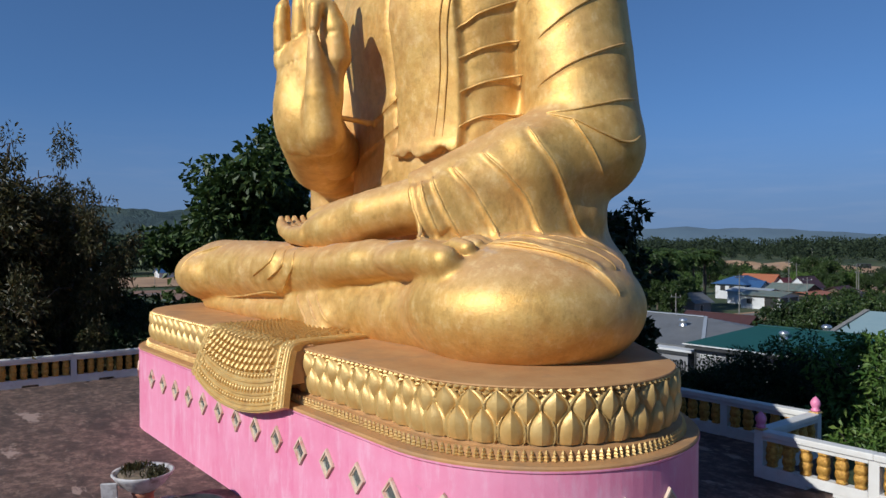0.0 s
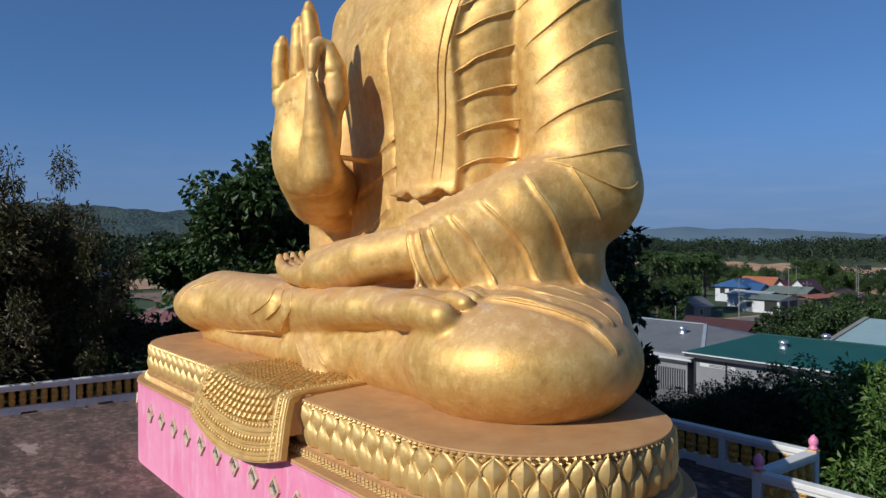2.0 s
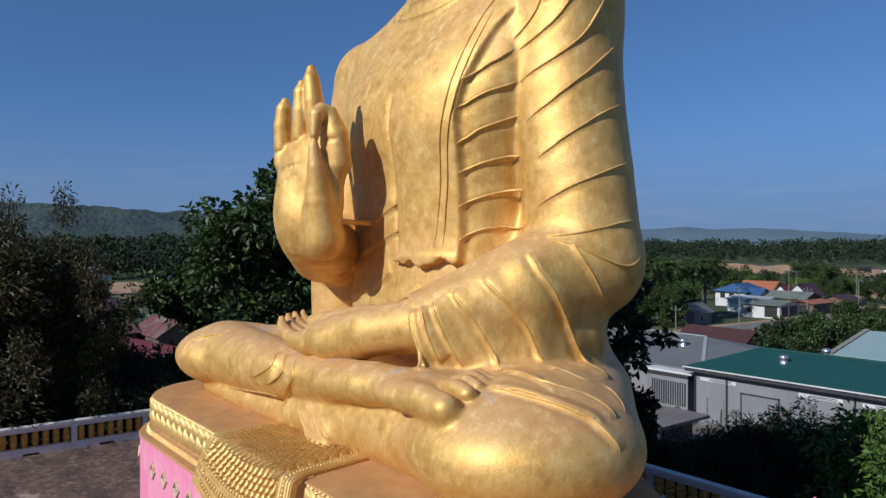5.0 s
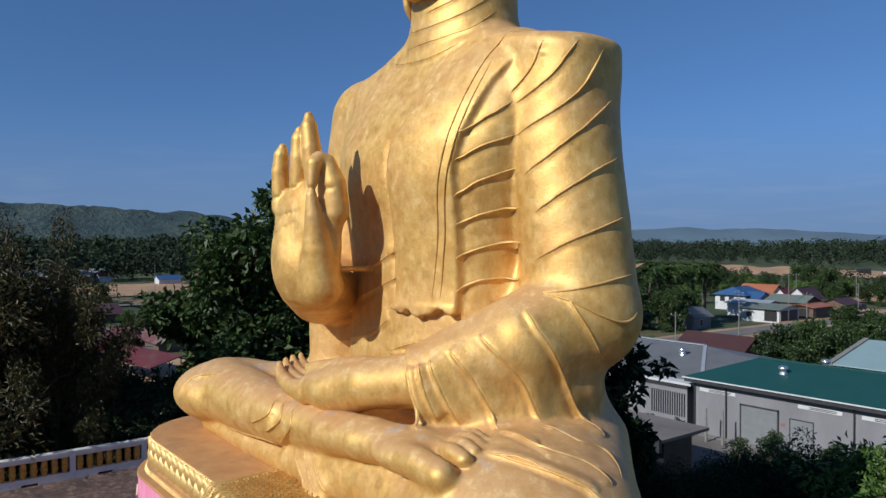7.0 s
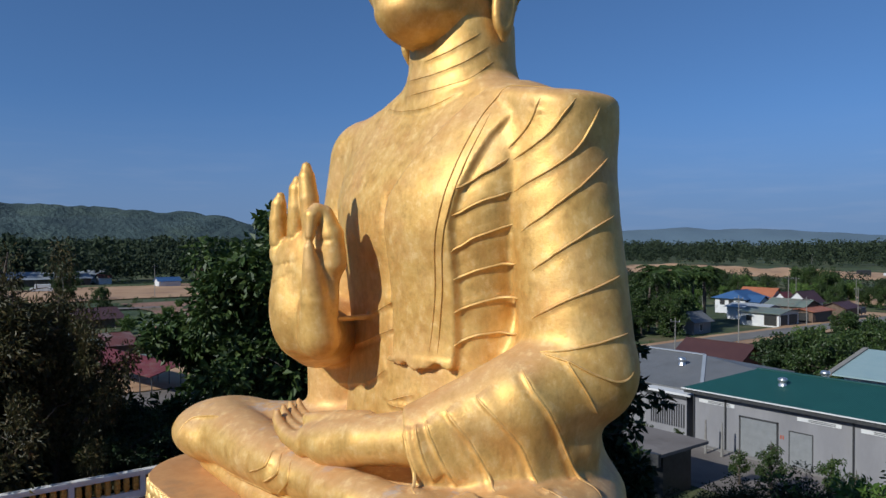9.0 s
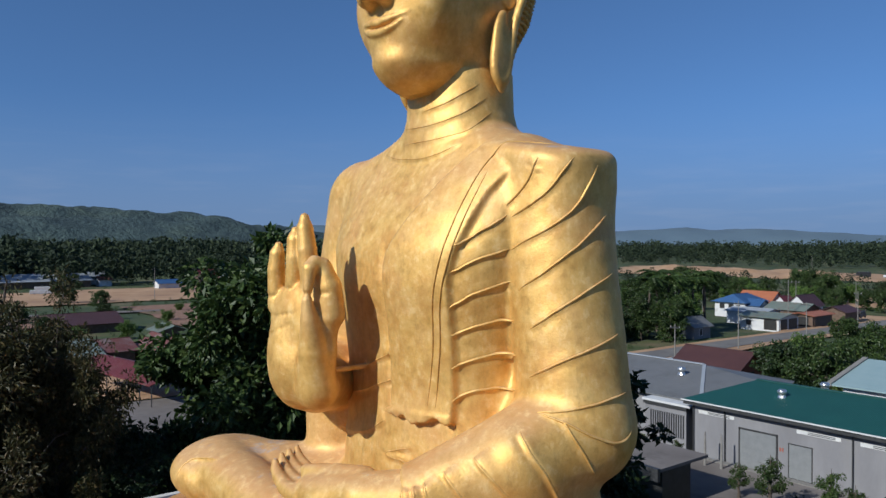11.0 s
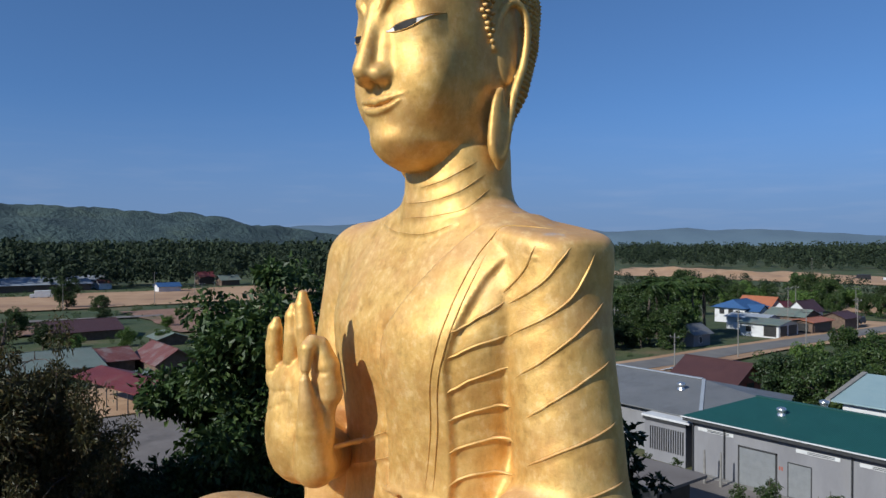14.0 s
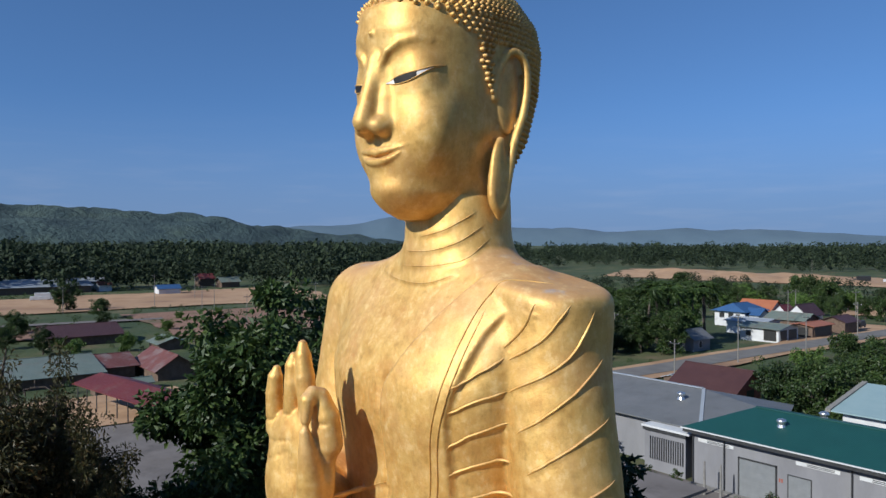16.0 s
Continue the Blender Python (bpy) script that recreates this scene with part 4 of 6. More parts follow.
        for a, b in zip(top, low):
            col = []
            for j in range(6):
                q = a.lerp(b, j / 5)
                p, nm = cast(head_tree, (q.x, -4, q.z), (0, 1, 0))
                col.append(p + Vector((0, -0.018, 0)))
            rows.append(col)
        vs = [p for col in rows for p in col]
        for mat, i0, i1 in ((1, 0, 4), (2, 4, 14), (1, 14, 24)):
            fs = [(i * 6 + j, (i + 1) * 6 + j, (i + 1) * 6 + j + 1, i * 6 + j + 1) for i in range(i0, i1) for j in range(5)]
            add(turned(vs), fs if s > 0 else [f[::-1] for f in fs], mat)
        for line, w in ((top, 0.05), (low, 0.035)):
            ridge([p for p in line], (0, 1, 0), w, 0.035, head_tree, 24, 0.0)
    ob = new("statue", mesh_of("statue", np.concatenate(V), Fq, [GOLD, EYE_WHITE, EYE_DARK], True, Fm))
    return tagged(ob, "giant gold-painted seated statue with one raised hand on a lotus base", "statue")


def is_hair(p):
    """Scalp: above the brow line in front, round the temples and behind the ears."""
    y = p.y + 0.22
    if y < -0.55:
        return p.z > 16.48 - 0.28 * (abs(p.x) / 1.2) ** 2 - max(0.0, y + 1.2) * 0.5
    if y < -0.1:
        return p.z > 15.95 - (y + 0.55) * 2.4
    if y < 0.05:
        return p.z > 14.8
    if y < 0.95:
        return p.z > 15.75 and abs(p.x) < 1.47
    return p.z > 13.2

# ---- pedestal ----
def hull(points):
    pts = sorted(set((round(x, 4), round(y, 4)) for x, y in points))

    def half(seq):
        out = []
        for p in seq:
            while len(out) > 1 and (out[-1][0] - out[-2][0]) * (p[1] - out[-2][1]) - (out[-1][1] - out[-2][1]) * (p[0] - out[-2][0]) <= 1e-9:
                out.pop()
            out.append(p)
        return out
    a, b = half(pts), half(pts[::-1])
    return a[:-1] + b[:-1]


def plan(inset=0.0, step=0.15):
    """The pedestal's outline: two round ends, a straight front and a bulging back, evenly stepped, counter-clockwise."""
    pts = []
    for cx, cy, r in ((4.82, -2.75, 2.27), (-5.35, -2.75, 2.27), (0.0, -0.2, 3.1)):
        pts += [(cx + (r - inset) * math.cos(a * math.pi / 60), cy + (r - inset) * math.sin(a * math.pi / 60)) for a in range(120)]
    h = hull(pts)
    h.append(h[0])
    seg = [math.dist(p, q) for p, q in zip(h, h[1:])]
    total = sum(seg)
    n = max(8, round(total / step))
    out, i, done = [], 0, 0.0
    for k in range(n):
        want = total * k / n
        while done + seg[i] < want:
            done += seg[i]
            i += 1
        t = (want - done) / seg[i]
        out.append((h[i][0] + t * (h[i + 1][0] - h[i][0]), h[i][1] + t * (h[i + 1][1] - h[i][1])))
    return out


def outward(base):
    n, out = len(base), []
    for i in range(n):
        (x0, y0), (x1, y1) = base[i - 1], base[(i + 1) % n]
        d = math.hypot(x1 - x0, y1 - y0)
        out.append(((y1 - y0) / d, -(x1 - x0) / d))
    return out


def banded(profile, step=0.15):
    """A body swept round the plan: (inset, z) pairs from the bottom up."""
    bm = bmesh.new()
    base = plan(0, step)
    n, nor, rings = len(base), outward(base), []
    for ins, z in profile:
        rings.append([bm.verts.new((x - nx * ins, y - ny * ins, z)) for (x, y), (nx, ny) in zip(base, nor)])
    for a, b in zip(rings, rings[1:]):
        for i in range(n):
            bm.faces.new((a[i], a[(i + 1) % n], b[(i + 1) % n], b[i]))
    bm.faces.new(rings[0][::-1])
    bm.faces.new(rings[-1])
    return bm


def petal_mesh(w, h, bulge, outline, turn_out):
    """A keeled lotus petal with a raised double rim; base at the origin, facing -y."""
    half = ((0.0, 1.0), (0.38, 0.86), (0.70, 0.58), (0.78, 0.40), (0.88, 0.74), (1.0, 0.10))
    V, F, n = [], [], len(half)
    for s in (-1, 1):
        o = len(V)
        for v, k in outline:
            belly = bulge * (0.5 + 0.8 * math.sin(math.pi * min(1, 0.12 + v * 0.72)))
            V += [(s * u * k * w / 2, -belly * out - turn_out * max(0, v - 0.7) ** 1.5, v * h) for u, out in half]
        for i in range(len(outline) - 1):
            for j in range(n - 1):
                f = (o + i * n + j, o + i * n + j + 1, o + (i + 1) * n + j + 1, o + (i + 1) * n + j)
                F.append(f if s > 0 else f[::-1])
    return mesh_of("petal", V, F, GOLD_PETAL, True)


LOW_PETAL = ((0.0, 0.80), (0.06, 0.93), (0.3, 1.0), (0.52, 0.95), (0.72, 0.72), (0.87, 0.40), (1.0, 0.04))
HIGH_PETAL = ((0.0, 0.06), (0.25, 0.62), (0.48, 0.97), (0.60, 1.0), (0.76, 0.76), (0.89, 0.40), (1.0, 0.04))


def lozenge(bm, m, w, h, d):
    vs = [bm.verts.new(m @ Vector(p)) for p in ((-w, 0, 0), (0, 0, -h), (w, 0, 0), (0, 0, h), (0, -d, 0))]
    for i in range(4):
        bm.faces.new((vs[i], vs[(i + 1) % 4], vs[4]))


def ring_poses(inset, z, spacing, shift=0.0, tilt=0.0):
    base = plan(0, 0.02)
    nor, n = outward(base), len(base)
    total = n * 0.02
    k = round(total / spacing)
    for i in range(k):
        j = int((i + shift) / k * n) % n
        (x, y), (nx, ny) = base[j], nor[j]
        yield Matrix.Translation((x - nx * inset, y - ny * inset, z)) @ Matrix.Rotation(math.atan2(nx, -ny), 4, "Z") @ Matrix.Rotation(tilt, 4, "X")


def make_pedestal():
    ped = tagged(empty("pedestal"), "pink pedestal with gilded lotus petals and mirrored lozenges", "pedestal")
    part("plinth", banded([(0, -0.02), (0, 1.80), (-0.02, 1.82), (-0.02, 1.84)]), PINK, ped, "streaked bright pink painted plinth", False)
    part("ledge", banded([(-0.012, 1.83), (-0.014, 1.865), (0.0, 1.885), (0.3, 1.895)]), OCHRE, ped, "worn ochre ledge")
    part("lotus_core", banded([(0.20, 1.89), (0.20, 2.0), (0.27, 2.01), (0.34, 2.05), (0.41, 2.1), (0.42, 2.45), (0.34, 2.62), (0.28, 2.69), (0.29, 2.705), (0.5, 2.715)]), OCHRE, ped, "ochre slab behind the petals")
    lower, upper = petal_mesh(0.372, 0.40, 0.115, LOW_PETAL, 0.03), petal_mesh(0.385, 0.42, 0.115, HIGH_PETAL, 0.05)
    for m in ring_poses(0.355, 2.045, 0.375, 0.0, 0.0):
        part("petal", lower, None, ped, m=m)
    for m in ring_poses(0.395, 2.245, 0.375, 0.5, 0.13):
        part("petal", upper, None, ped, m=m)
    bm = bmesh.new()
    for k, (z, sh) in enumerate(((2.535, 0.5), (2.60, 0.0), (2.662, 0.5))):
        for m in ring_poses(0.375 - 0.035 * k, z, 0.118, sh, 0.3):
            lozenge(bm, m, 0.05, 0.048, 0.035)
            lozenge(bm, m @ Matrix.Translation((0, -0.018, 0)), 0.028, 0.028, 0.03)
    tagged(part("lozenge_band", bm, GOLD_PETAL, ped, "rows of tiny gilded lozenges"), kind="stuff")
    bm = bmesh.new()
    for m in ring_poses(0.19, 1.945, 0.098, 0.0):
        for dz, k in ((-0.045, 1.0), (-0.01, 0.86), (0.03, 0.6)):
            lozenge(bm, m @ Matrix.Translation((0, 0, dz)), 0.042 * k, 0.045, 0.05 * k)
    tagged(part("bead_band", bm, GOLD_PETAL, ped, "row of small gilded beads"), kind="stuff")
    # mirrored lozenges in moulded frames
    V, F = [], []
    for r0, y0, r1, y1 in ((0.215, 0.0, 0.205, -0.035), (0.205, -0.035, 0.165, -0.04), (0.165, -0.04, 0.155, -0.02), (0.155, -0.02, 0.135, -0.022), (0.135, -0.022, 0.128, -0.006)):
        for i in range(4):
            a, b = math.pi / 2 * i, math.pi / 2 * (i + 1)
            k = len(V)
            for r, y, t in ((r0, y0, a), (r0, y0, b), (r1, y1, b), (r1, y1, a)):
                V.append((r * math.cos(t) * 0.9, y, r * math.sin(t)))
            F.append((k, k + 1, k + 2, k + 3))
    frame_me = mesh_of("frame", V, F, LOZENGE_FRAME)
    pane_me = mesh_of("pane", [(0.117, -0.008, 0), (0, -0.008, 0.13), (-0.117, -0.008, 0), (0, -0.008, -0.13)], [(0, 1, 2, 3)], MIRROR)
    for i in range(13):
        x = -4.65 + 0.79 * i
        m = pose(x, -5.024, 1.29)
        f = part("frame", frame_me, None, ped, m=m)
        part("pane", pane_me, None, f)
    for i in range(1, 6):
        for s in (-1, 1):
            a = radians(-90 + s * 17.5 * i + s * 4)
            f = part("frame", frame_me, None, ped, m=pose((4.82 if s > 0 else -5.35) + 2.274 * math.cos(a), -2.75 + 2.274 * math.sin(a), 1.29, 0, 0, math.degrees(a) + 90))
            part("pane", pane_me, None, f)
    return ped


def make_cloth():
    """The carved cloth that hangs over the pedestal's front edge."""
    c = tagged(empty("hanging_cloth"), "carved gilded cloth studded with rows of scales, over the edge", "drapery")
    prof = [(-3.25, 2.76), (-4.2, 2.765), (-4.78, 2.775), (-4.90, 2.765), (-4.965, 2.72), (-5.06, 2.45), (-5.14, 2.15), (-5.20, 1.9)]
    prof = [Vector((0, y, z)) for y, z in prof]
    L = [0.0]
    for a, b in zip(prof, prof[1:]):
        L.append(L[-1] + (b - a).length)

    def at(u, s):
        """u across from -1 to 1, s along from 0 to 1."""
        total = L[-1] + 0.33 * (1 - u * u)
        d = s * total
        i = 0
        while i < len(L) - 2 and L[i + 1] < d:
            i += 1
        t = (d - L[i]) / (L[i + 1] - L[i])
        p = prof[i].lerp(prof[i + 1], t)
        p.x = 0.40 - 0.08 * s + u * (1.58 + 0.34 * max(0.0, s - 0.5) * 2) - 0.30 * max(0.0, 1 - d / 1.55)
        return p

    def normal(u, s):
        a, b = at(min(1, u + 0.02), s) - at(max(-1, u - 0.02), s), at(u, min(1, s + 0.01)) - at(u, max(0, s - 0.01))
        return a.cross(b).normalized() * -1
    nu, ns = 28, 44
    bm = bmesh.new()
    top = [[bm.verts.new(at(-1 + 2 * i / nu, j / ns)) for j in range(ns + 1)] for i in range(nu + 1)]
    low = [[bm.verts.new(at(-1 + 2 * i / nu, j / ns) + normal(-1 + 2 * i / nu, j / ns) * -0.10) for j in range(ns + 1)] for i in range(nu + 1)]
    for i in range(nu):
        for j in range(ns):
            bm.faces.new((top[i][j], top[i][j + 1], top[i + 1][j + 1], top[i + 1][j]))
            bm.faces.new((low[i][j], low[i + 1][j], low[i + 1][j + 1], low[i][j + 1]))
    for j in range(ns):
        bm.faces.new((top[0][j], low[0][j], low[0][j + 1], top[0][j + 1]))
        bm.faces.new((top[nu][j + 1], low[nu][j + 1], low[nu][j], top[nu][j]))
    for i in range(nu):
        bm.faces.new((top[i][ns], low[i][ns], low[i + 1][ns], top[i + 1][ns]))
    bmesh.ops.recalc_face_normals(bm, faces=bm.faces)
    part("panel", bm, GOLD_PETAL, c)
    for s_ in (-1, 1):
        bm = bmesh.new()
        inner = [p for p in (at(s_ * 0.97, j / ns) for j in range(16, ns + 1)) if p.z > 2.2]
        rows = []
        for p in inner:
            deep = -4.55 if p.z > 2.0 else -4.95
            rows.append([bm.verts.new((p.x - s_ * dx, min(y, deep), p.z - 0.03)) for dx, y in ((0.0, p.y + 0.05), (0.0, deep), (0.12, deep), (0.12, p.y + 0.05))])
        for a, b in zip(rows, rows[1:]):
            for k in range(4):
                bm.faces.new((a[k], a[(k + 1) % 4], b[(k + 1) % 4], b[k]))
        bm.faces.new(rows[0])
        bm.faces.new(rows[-1])
        bmesh.ops.recalc_face_normals(bm, faces=bm.faces)
        part("side_return", bm, OCHRE, c, "plain ochre return behind the cloth")
    V, F = [], []
    for v, k, o in ((-1.0, 0.05, 0.012), (-0.5, 0.75, 0.03), (0.1, 1.0, 0.05), (0.6, 0.7, 0.065), (1.0, 0.05, 0.075)):
        for u, f in ((-1.0, -0.2), (-0.62, 0.75), (0.0, 1.0), (0.62, 0.75), (1.0, -0.2)):
            V.append((u * k * 0.074, v * 0.072, o * f * 1.3))
    F = [(i * 5 + j, i * 5 + j + 1, i * 5 + j + 6, i * 5 + j + 5) for i in range(4) for j in range(4)]
    stud_me = mesh_of("stud", V, F, GOLD_PETAL)
    bead_me = bm_mesh("bead", lathe([(0.032, -0.01), (0.03, 0.02), (0.014, 0.04)], 6), GOLD_PETAL, True)

    def seat(me, name, u, s, sx=1.0, sy=1.0):
        n = normal(u, s)
        along = (at(u, min(1, s + 0.01)) - at(u, max(0, s - 0.01))).normalized()
        m = Matrix((n.cross(along).normalized() * sx, along * sy, n)).transposed().to_4x4()
        m.translation = at(u, s)
        return part(name, me, None, c, m=m)
    for r in range(19):
        for k in range(15):
            u = -0.80 + 1.6 * (k + (0.5 if r % 2 else 0.0)) / 15
            seat(stud_me, "stud", u, 0.03 + 0.715 * r / 18, 0.72, 1.5)
    for s, n in ((0.80, 26), (0.875, 28), (0.935, 30)):
        for k in range(n):
            seat(bead_me, "bead", -0.86 + 1.72 * k / (n - 1), s, 1.0, 1.3 if s != 0.875 else 1.9)
    for s_ in (-1, 1):
        for k in range(30):
            seat(bead_me, "bead", s_ * 0.875, 0.02 + 0.74 * k / 29, 1.1, 1.1)
    for e in (0.975, 0.925, 0.83):
        for s_ in (-1, 1):
            pts = [at(s_ * e, j / 60) for j in range(61)]
            nn = [normal(s_ * e, j / 60) for j in range(61)]
            v, f = ribbon(pts, nn, 0.055, 0.04, False)
            part("border", mesh_of("border", v, f, GOLD_PETAL, True), None, c)
    for s in (0.765, 0.835, 0.905, 0.96, 0.988):
        pts = [at(-0.98 + 1.96 * j / 40, s) for j in range(41)]
        v, f = ribbon(pts, [normal(-0.98 + 1.96 * j / 40, s) for j in range(41)], 0.05, 0.04, False)
        part("border", mesh_of("border", v, f, GOLD_PETAL, True), None, c)
    return c


# ---- terrace furniture ----
def baluster_mesh():
    prof = [(0.075, 0.0), (0.095, 0.012), (0.095, 0.05), (0.078, 0.065), (0.098, 0.10), (0.11, 0.15), (0.112, 0.19), (0.098, 0.225), (0.088, 0.235), (0.10, 0.255), (0.11, 0.30), (0.10, 0.36), (0.085, 0.395), (0.078, 0.41), (0.095, 0.425), (0.095, 0.458), (0.07, 0.47)]
    bm = lathe(prof, 24)
    for v in bm.verts:
        a = math.atan2(v.co.y, v.co.x)
        square = 1.0 / max(abs(math.cos(a)), abs(math.sin(a))) ** 0.45
        carved = 1 + 0.07 * math.sin(8 * a + 3) * math.sin(v.co.z * 62) if 0.08 < v.co.z < 0.4 else 1.0
        v.co.x *= square * carved * 0.93
        v.co.y *= square * carved * 0.93
    return bm_mesh("baluster", bm, BALUSTER_GOLD, True)


BALUSTER = baluster_mesh()


def bud_bm(z):
    return lathe([(0.05, z), (0.09, z + 0.02), (0.09, z + 0.05), (0.06, z + 0.065), (0.085, z + 0.11), (0.10, z + 0.16), (0.088, z + 0.22), (0.045, z + 0.275), (0.008, z + 0.31)], 14)


def balustrade(x, y, length, turn, count, bud=False, end_post=False):
    """One bay: a post at its start, a rail, a plinth beam and gilded balusters."""
    b = tagged(empty("balustrade", pose(x, y, 0, 0, 0, turn)), "white concrete balustrade bay with carved gold balusters", "balustrade", "balustrade round the terrace")
    for px in ([0.0, length] if end_post else [0.0]):
        part("post", boxbm(px - 0.085, px + 0.085, -0.085, 0.085, 0.0, 0.872 if bud else 0.80, 0.008), WHITE, b)
    part("top_rail", boxbm(0.088 if bud else 0.0, length, -0.12, 0.12, 0.765, 0.88, 0.02), WHITE, b)
    part("under_rail", boxbm(0.086, length - 0.086, -0.085, 0.085, 0.70, 0.765), WHITE, b)
    part("plinth_beam", boxbm(0.086, length - 0.086, -0.095, 0.095, 0.06, 0.235, 0.008), WHITE, b)
    part("foot", boxbm(0.086, length * 0.45, -0.10, 0.10, 0.0, 0.06), WHITE, b)
    part("foot", boxbm(length * 0.45 + 0.45, length - 0.086, -0.10, 0.10, 0.0, 0.06), WHITE, b)
    for i in range(count):
        part("baluster", BALUSTER, None, b, m=Matrix.Translation(((i + 0.75) * length / (count + 0.5), 0, 0.233)))
    if bud:
        part("bud_base", boxbm(-0.1, 0.1, -0.1, 0.1, 0.872, 0.90, 0.01), GOLD_PETAL, b)
        part("bud", bud_bm(0.895), PINK_BUD, b, "pink lotus bud finial", True)
    return b


def make_balustrades():
    for i in range(8):
        balustrade(5.1 + 1.98 * i, 3.0, 1.98, 0, 6, i == 0)
    balustrade(5.1, 5.12, 2.12, -90, 6, True)
    for i in range(9):
        balustrade(5.1 - 1.98 * (i + 1), 5.12, 1.98, 0, 6)
    for i in range(10):
        balustrade(-12.72, 3.05 - 2.12 * i + 0.42, 2.12, -90, 7)


def make_planter():
    p = tagged(empty("planter", pose(0.04, -6.56, 0)), "wide chalky bowl planter on a terracotta stem with weeds", "planter")
    part("bowl", lathe([(0.13, 0.36), (0.20, 0.40), (0.34, 0.50), (0.43, 0.62), (0.475, 0.675), (0.47, 0.70), (0.43, 0.69), (0.39, 0.64), (0.1, 0.62)], 28), CHALKY, p, "", True)
    part("soil", lathe([(0.38, 0.60), (0.40, 0.655), (0.2, 0.672), (0.02, 0.675)], 20), SOIL, p, "", True)
    part("stem", lathe([(0.26, 0.0), (0.27, 0.05), (0.22, 0.09), (0.17, 0.2), (0.155, 0.32), (0.19, 0.38)], 20), TERRACOTTA, p, "", True)
    V, F, rng = [], [], random.Random(8)
    for _ in range(420):
        a, r = rng.choice((0.9, 3.6)) + rng.gauss(0, 0.6), 0.33 * math.sqrt(rng.random())
        q = Vector((0.05 * math.cos(a) * 3 + r * math.cos(a), r * math.sin(a), 0.66))
        leaf_faces(V, F, q, Vector((rng.gauss(0, 0.4), rng.gauss(0, 0.4), 1)).normalized(), rng.uniform(0.05, 0.12), rng, 0.18)
    part("weeds", mesh_of("weeds", V, F, LEAF_OLIVE), None, p)
    q = tagged(empty("small_pot", pose(0.42, -6.28, 0)), "small round dark pot on the terrace", "pot")
    part("body", lathe([(0.10, 0.0), (0.15, 0.10), (0.165, 0.2), (0.15, 0.26), (0.17, 0.29), (0.15, 0.30), (0.12, 0.24), (0.02, 0.22)], 20), CHALKY, q, "", True)
    q = tagged(empty("large_bowl", pose(0.95, -6.1, 0)), "wide dark bowl with soil on the terrace", "pot")
    part("body", lathe([(0.22, 0.0), (0.42, 0.14), (0.50, 0.28), (0.52, 0.31), (0.48, 0.31), (0.42, 0.25), (0.05, 0.24)], 28), METAL_DARK, q, "", True)
    part("soil", lathe([(0.40, 0.22), (0.42, 0.265), (0.02, 0.28)], 20), SOIL, q, "", True)
    s = tagged(empty("leaning_board", pose(-0.02, -7.02, 0, 12, 0, 60)), "small white board leaning on the planter", "board")
    part("panel", boxbm(-0.12, 0.12, -0.02, 0.02, 0.0, 0.62, 0.005), CHALKY, s)


make_statue()
make_pedestal()
make_cloth()
make_balustrades()
make_planter()
tagged(new("terrace", bm_mesh("terrace", prism([(-12.9, -16.0), (22.0, -16.0), (22.0, 3.25), (5.35, 3.25), (5.35, 5.35), (-12.9, 5.35)], -0.8, 0.0), TERRACE)), "stained dark concrete terrace floor", "terrace", kind="structure")

# ---- land ----
PLAT = (-13.2, 22.0, -16.2, 5.6)


def ground_z(x, y):
    """The hill under the terrace, then the plain."""
    dx = max(PLAT[0] - x, 0, x - PLAT[1])
    dy = max(PLAT[2] - y, 0, y - PLAT[3])
    d = math.hypot(dx, dy)
    t = min(1.0, d / 26.0)
    z = -0.5 - 9.3 * t * t * (3 - 2 * t)
    far = min(1.0, max(0.0, (d - 50) / 60))
    z -= 1.2 * far
    far = min(1.0, max(0.0, (d - 130) / 150))
    return z - 2.0 * far


def make_ground():
    steps = [0.0]
    while steps[-1] < 4900:
        steps.append(steps[-1] + max(2.5, steps[-1] * 0.07))
    line = [-s for s in steps[:0:-1]] + steps
    n = len(line)
    V = [(x - 4, y, ground_z(x - 4, y) + 0.25 * noise.noise(Vector((x * 0.05, y * 0.05, 0))) * min(1, (abs(x) + abs(y)) / 60)) for x in line for y in line]
    F = [(i * n + j, (i + 1) * n + j, (i + 1) * n + j + 1, i * n + j + 1) for i in range(n - 1) for j in range(n - 1)]
    tagged(new("ground", mesh_of("ground", V, F, GROUND, True)), "grassy hillside and wide green plain", "ground", kind="structure")


def sheet(name, label, mat, corners, lift=0.06, cells=16, ragged=0.0, category="field", mound=0.0):
    """A patch of ground cover laid over the land between four corners."""
    a, b, c, d = [Vector(p) for p in corners]
    V, F = [], []
    for i in range(cells + 1):
        for j in range(cells + 1):
            u, v = i / cells, j / cells
            p = a.lerp(b, u).lerp(d.lerp(c, u), v)
            if ragged and (i in (0, cells) or j in (0, cells)):
                w = noise.noise_vector(Vector((p.x * 0.05, p.y * 0.05, 3.0))) * ragged
                p = p + Vector((w.x, w.y))
            V.append((p.x, p.y, ground_z(p.x, p.y) + lift + mound * min(1.0, 5 * min(u, 1 - u, v, 1 - v)) * max(0.0, 0.25 + noise.fractal(Vector((p.x * 0.02, p.y * 0.02, 1.0)), 0.9, 2.1, 4)) + (0.25 if (p - Vector((-4, 0))).length > 60 else 0.0)))
    k = cells + 1
    for i in range(cells):
        for j in range(cells):
            F.append((i * k + j, (i + 1) * k + j, (i + 1) * k + j + 1, i * k + j + 1))
    return tagged(new(name, mesh_of(name, V, F, mat, True)), label, category, kind="structure")


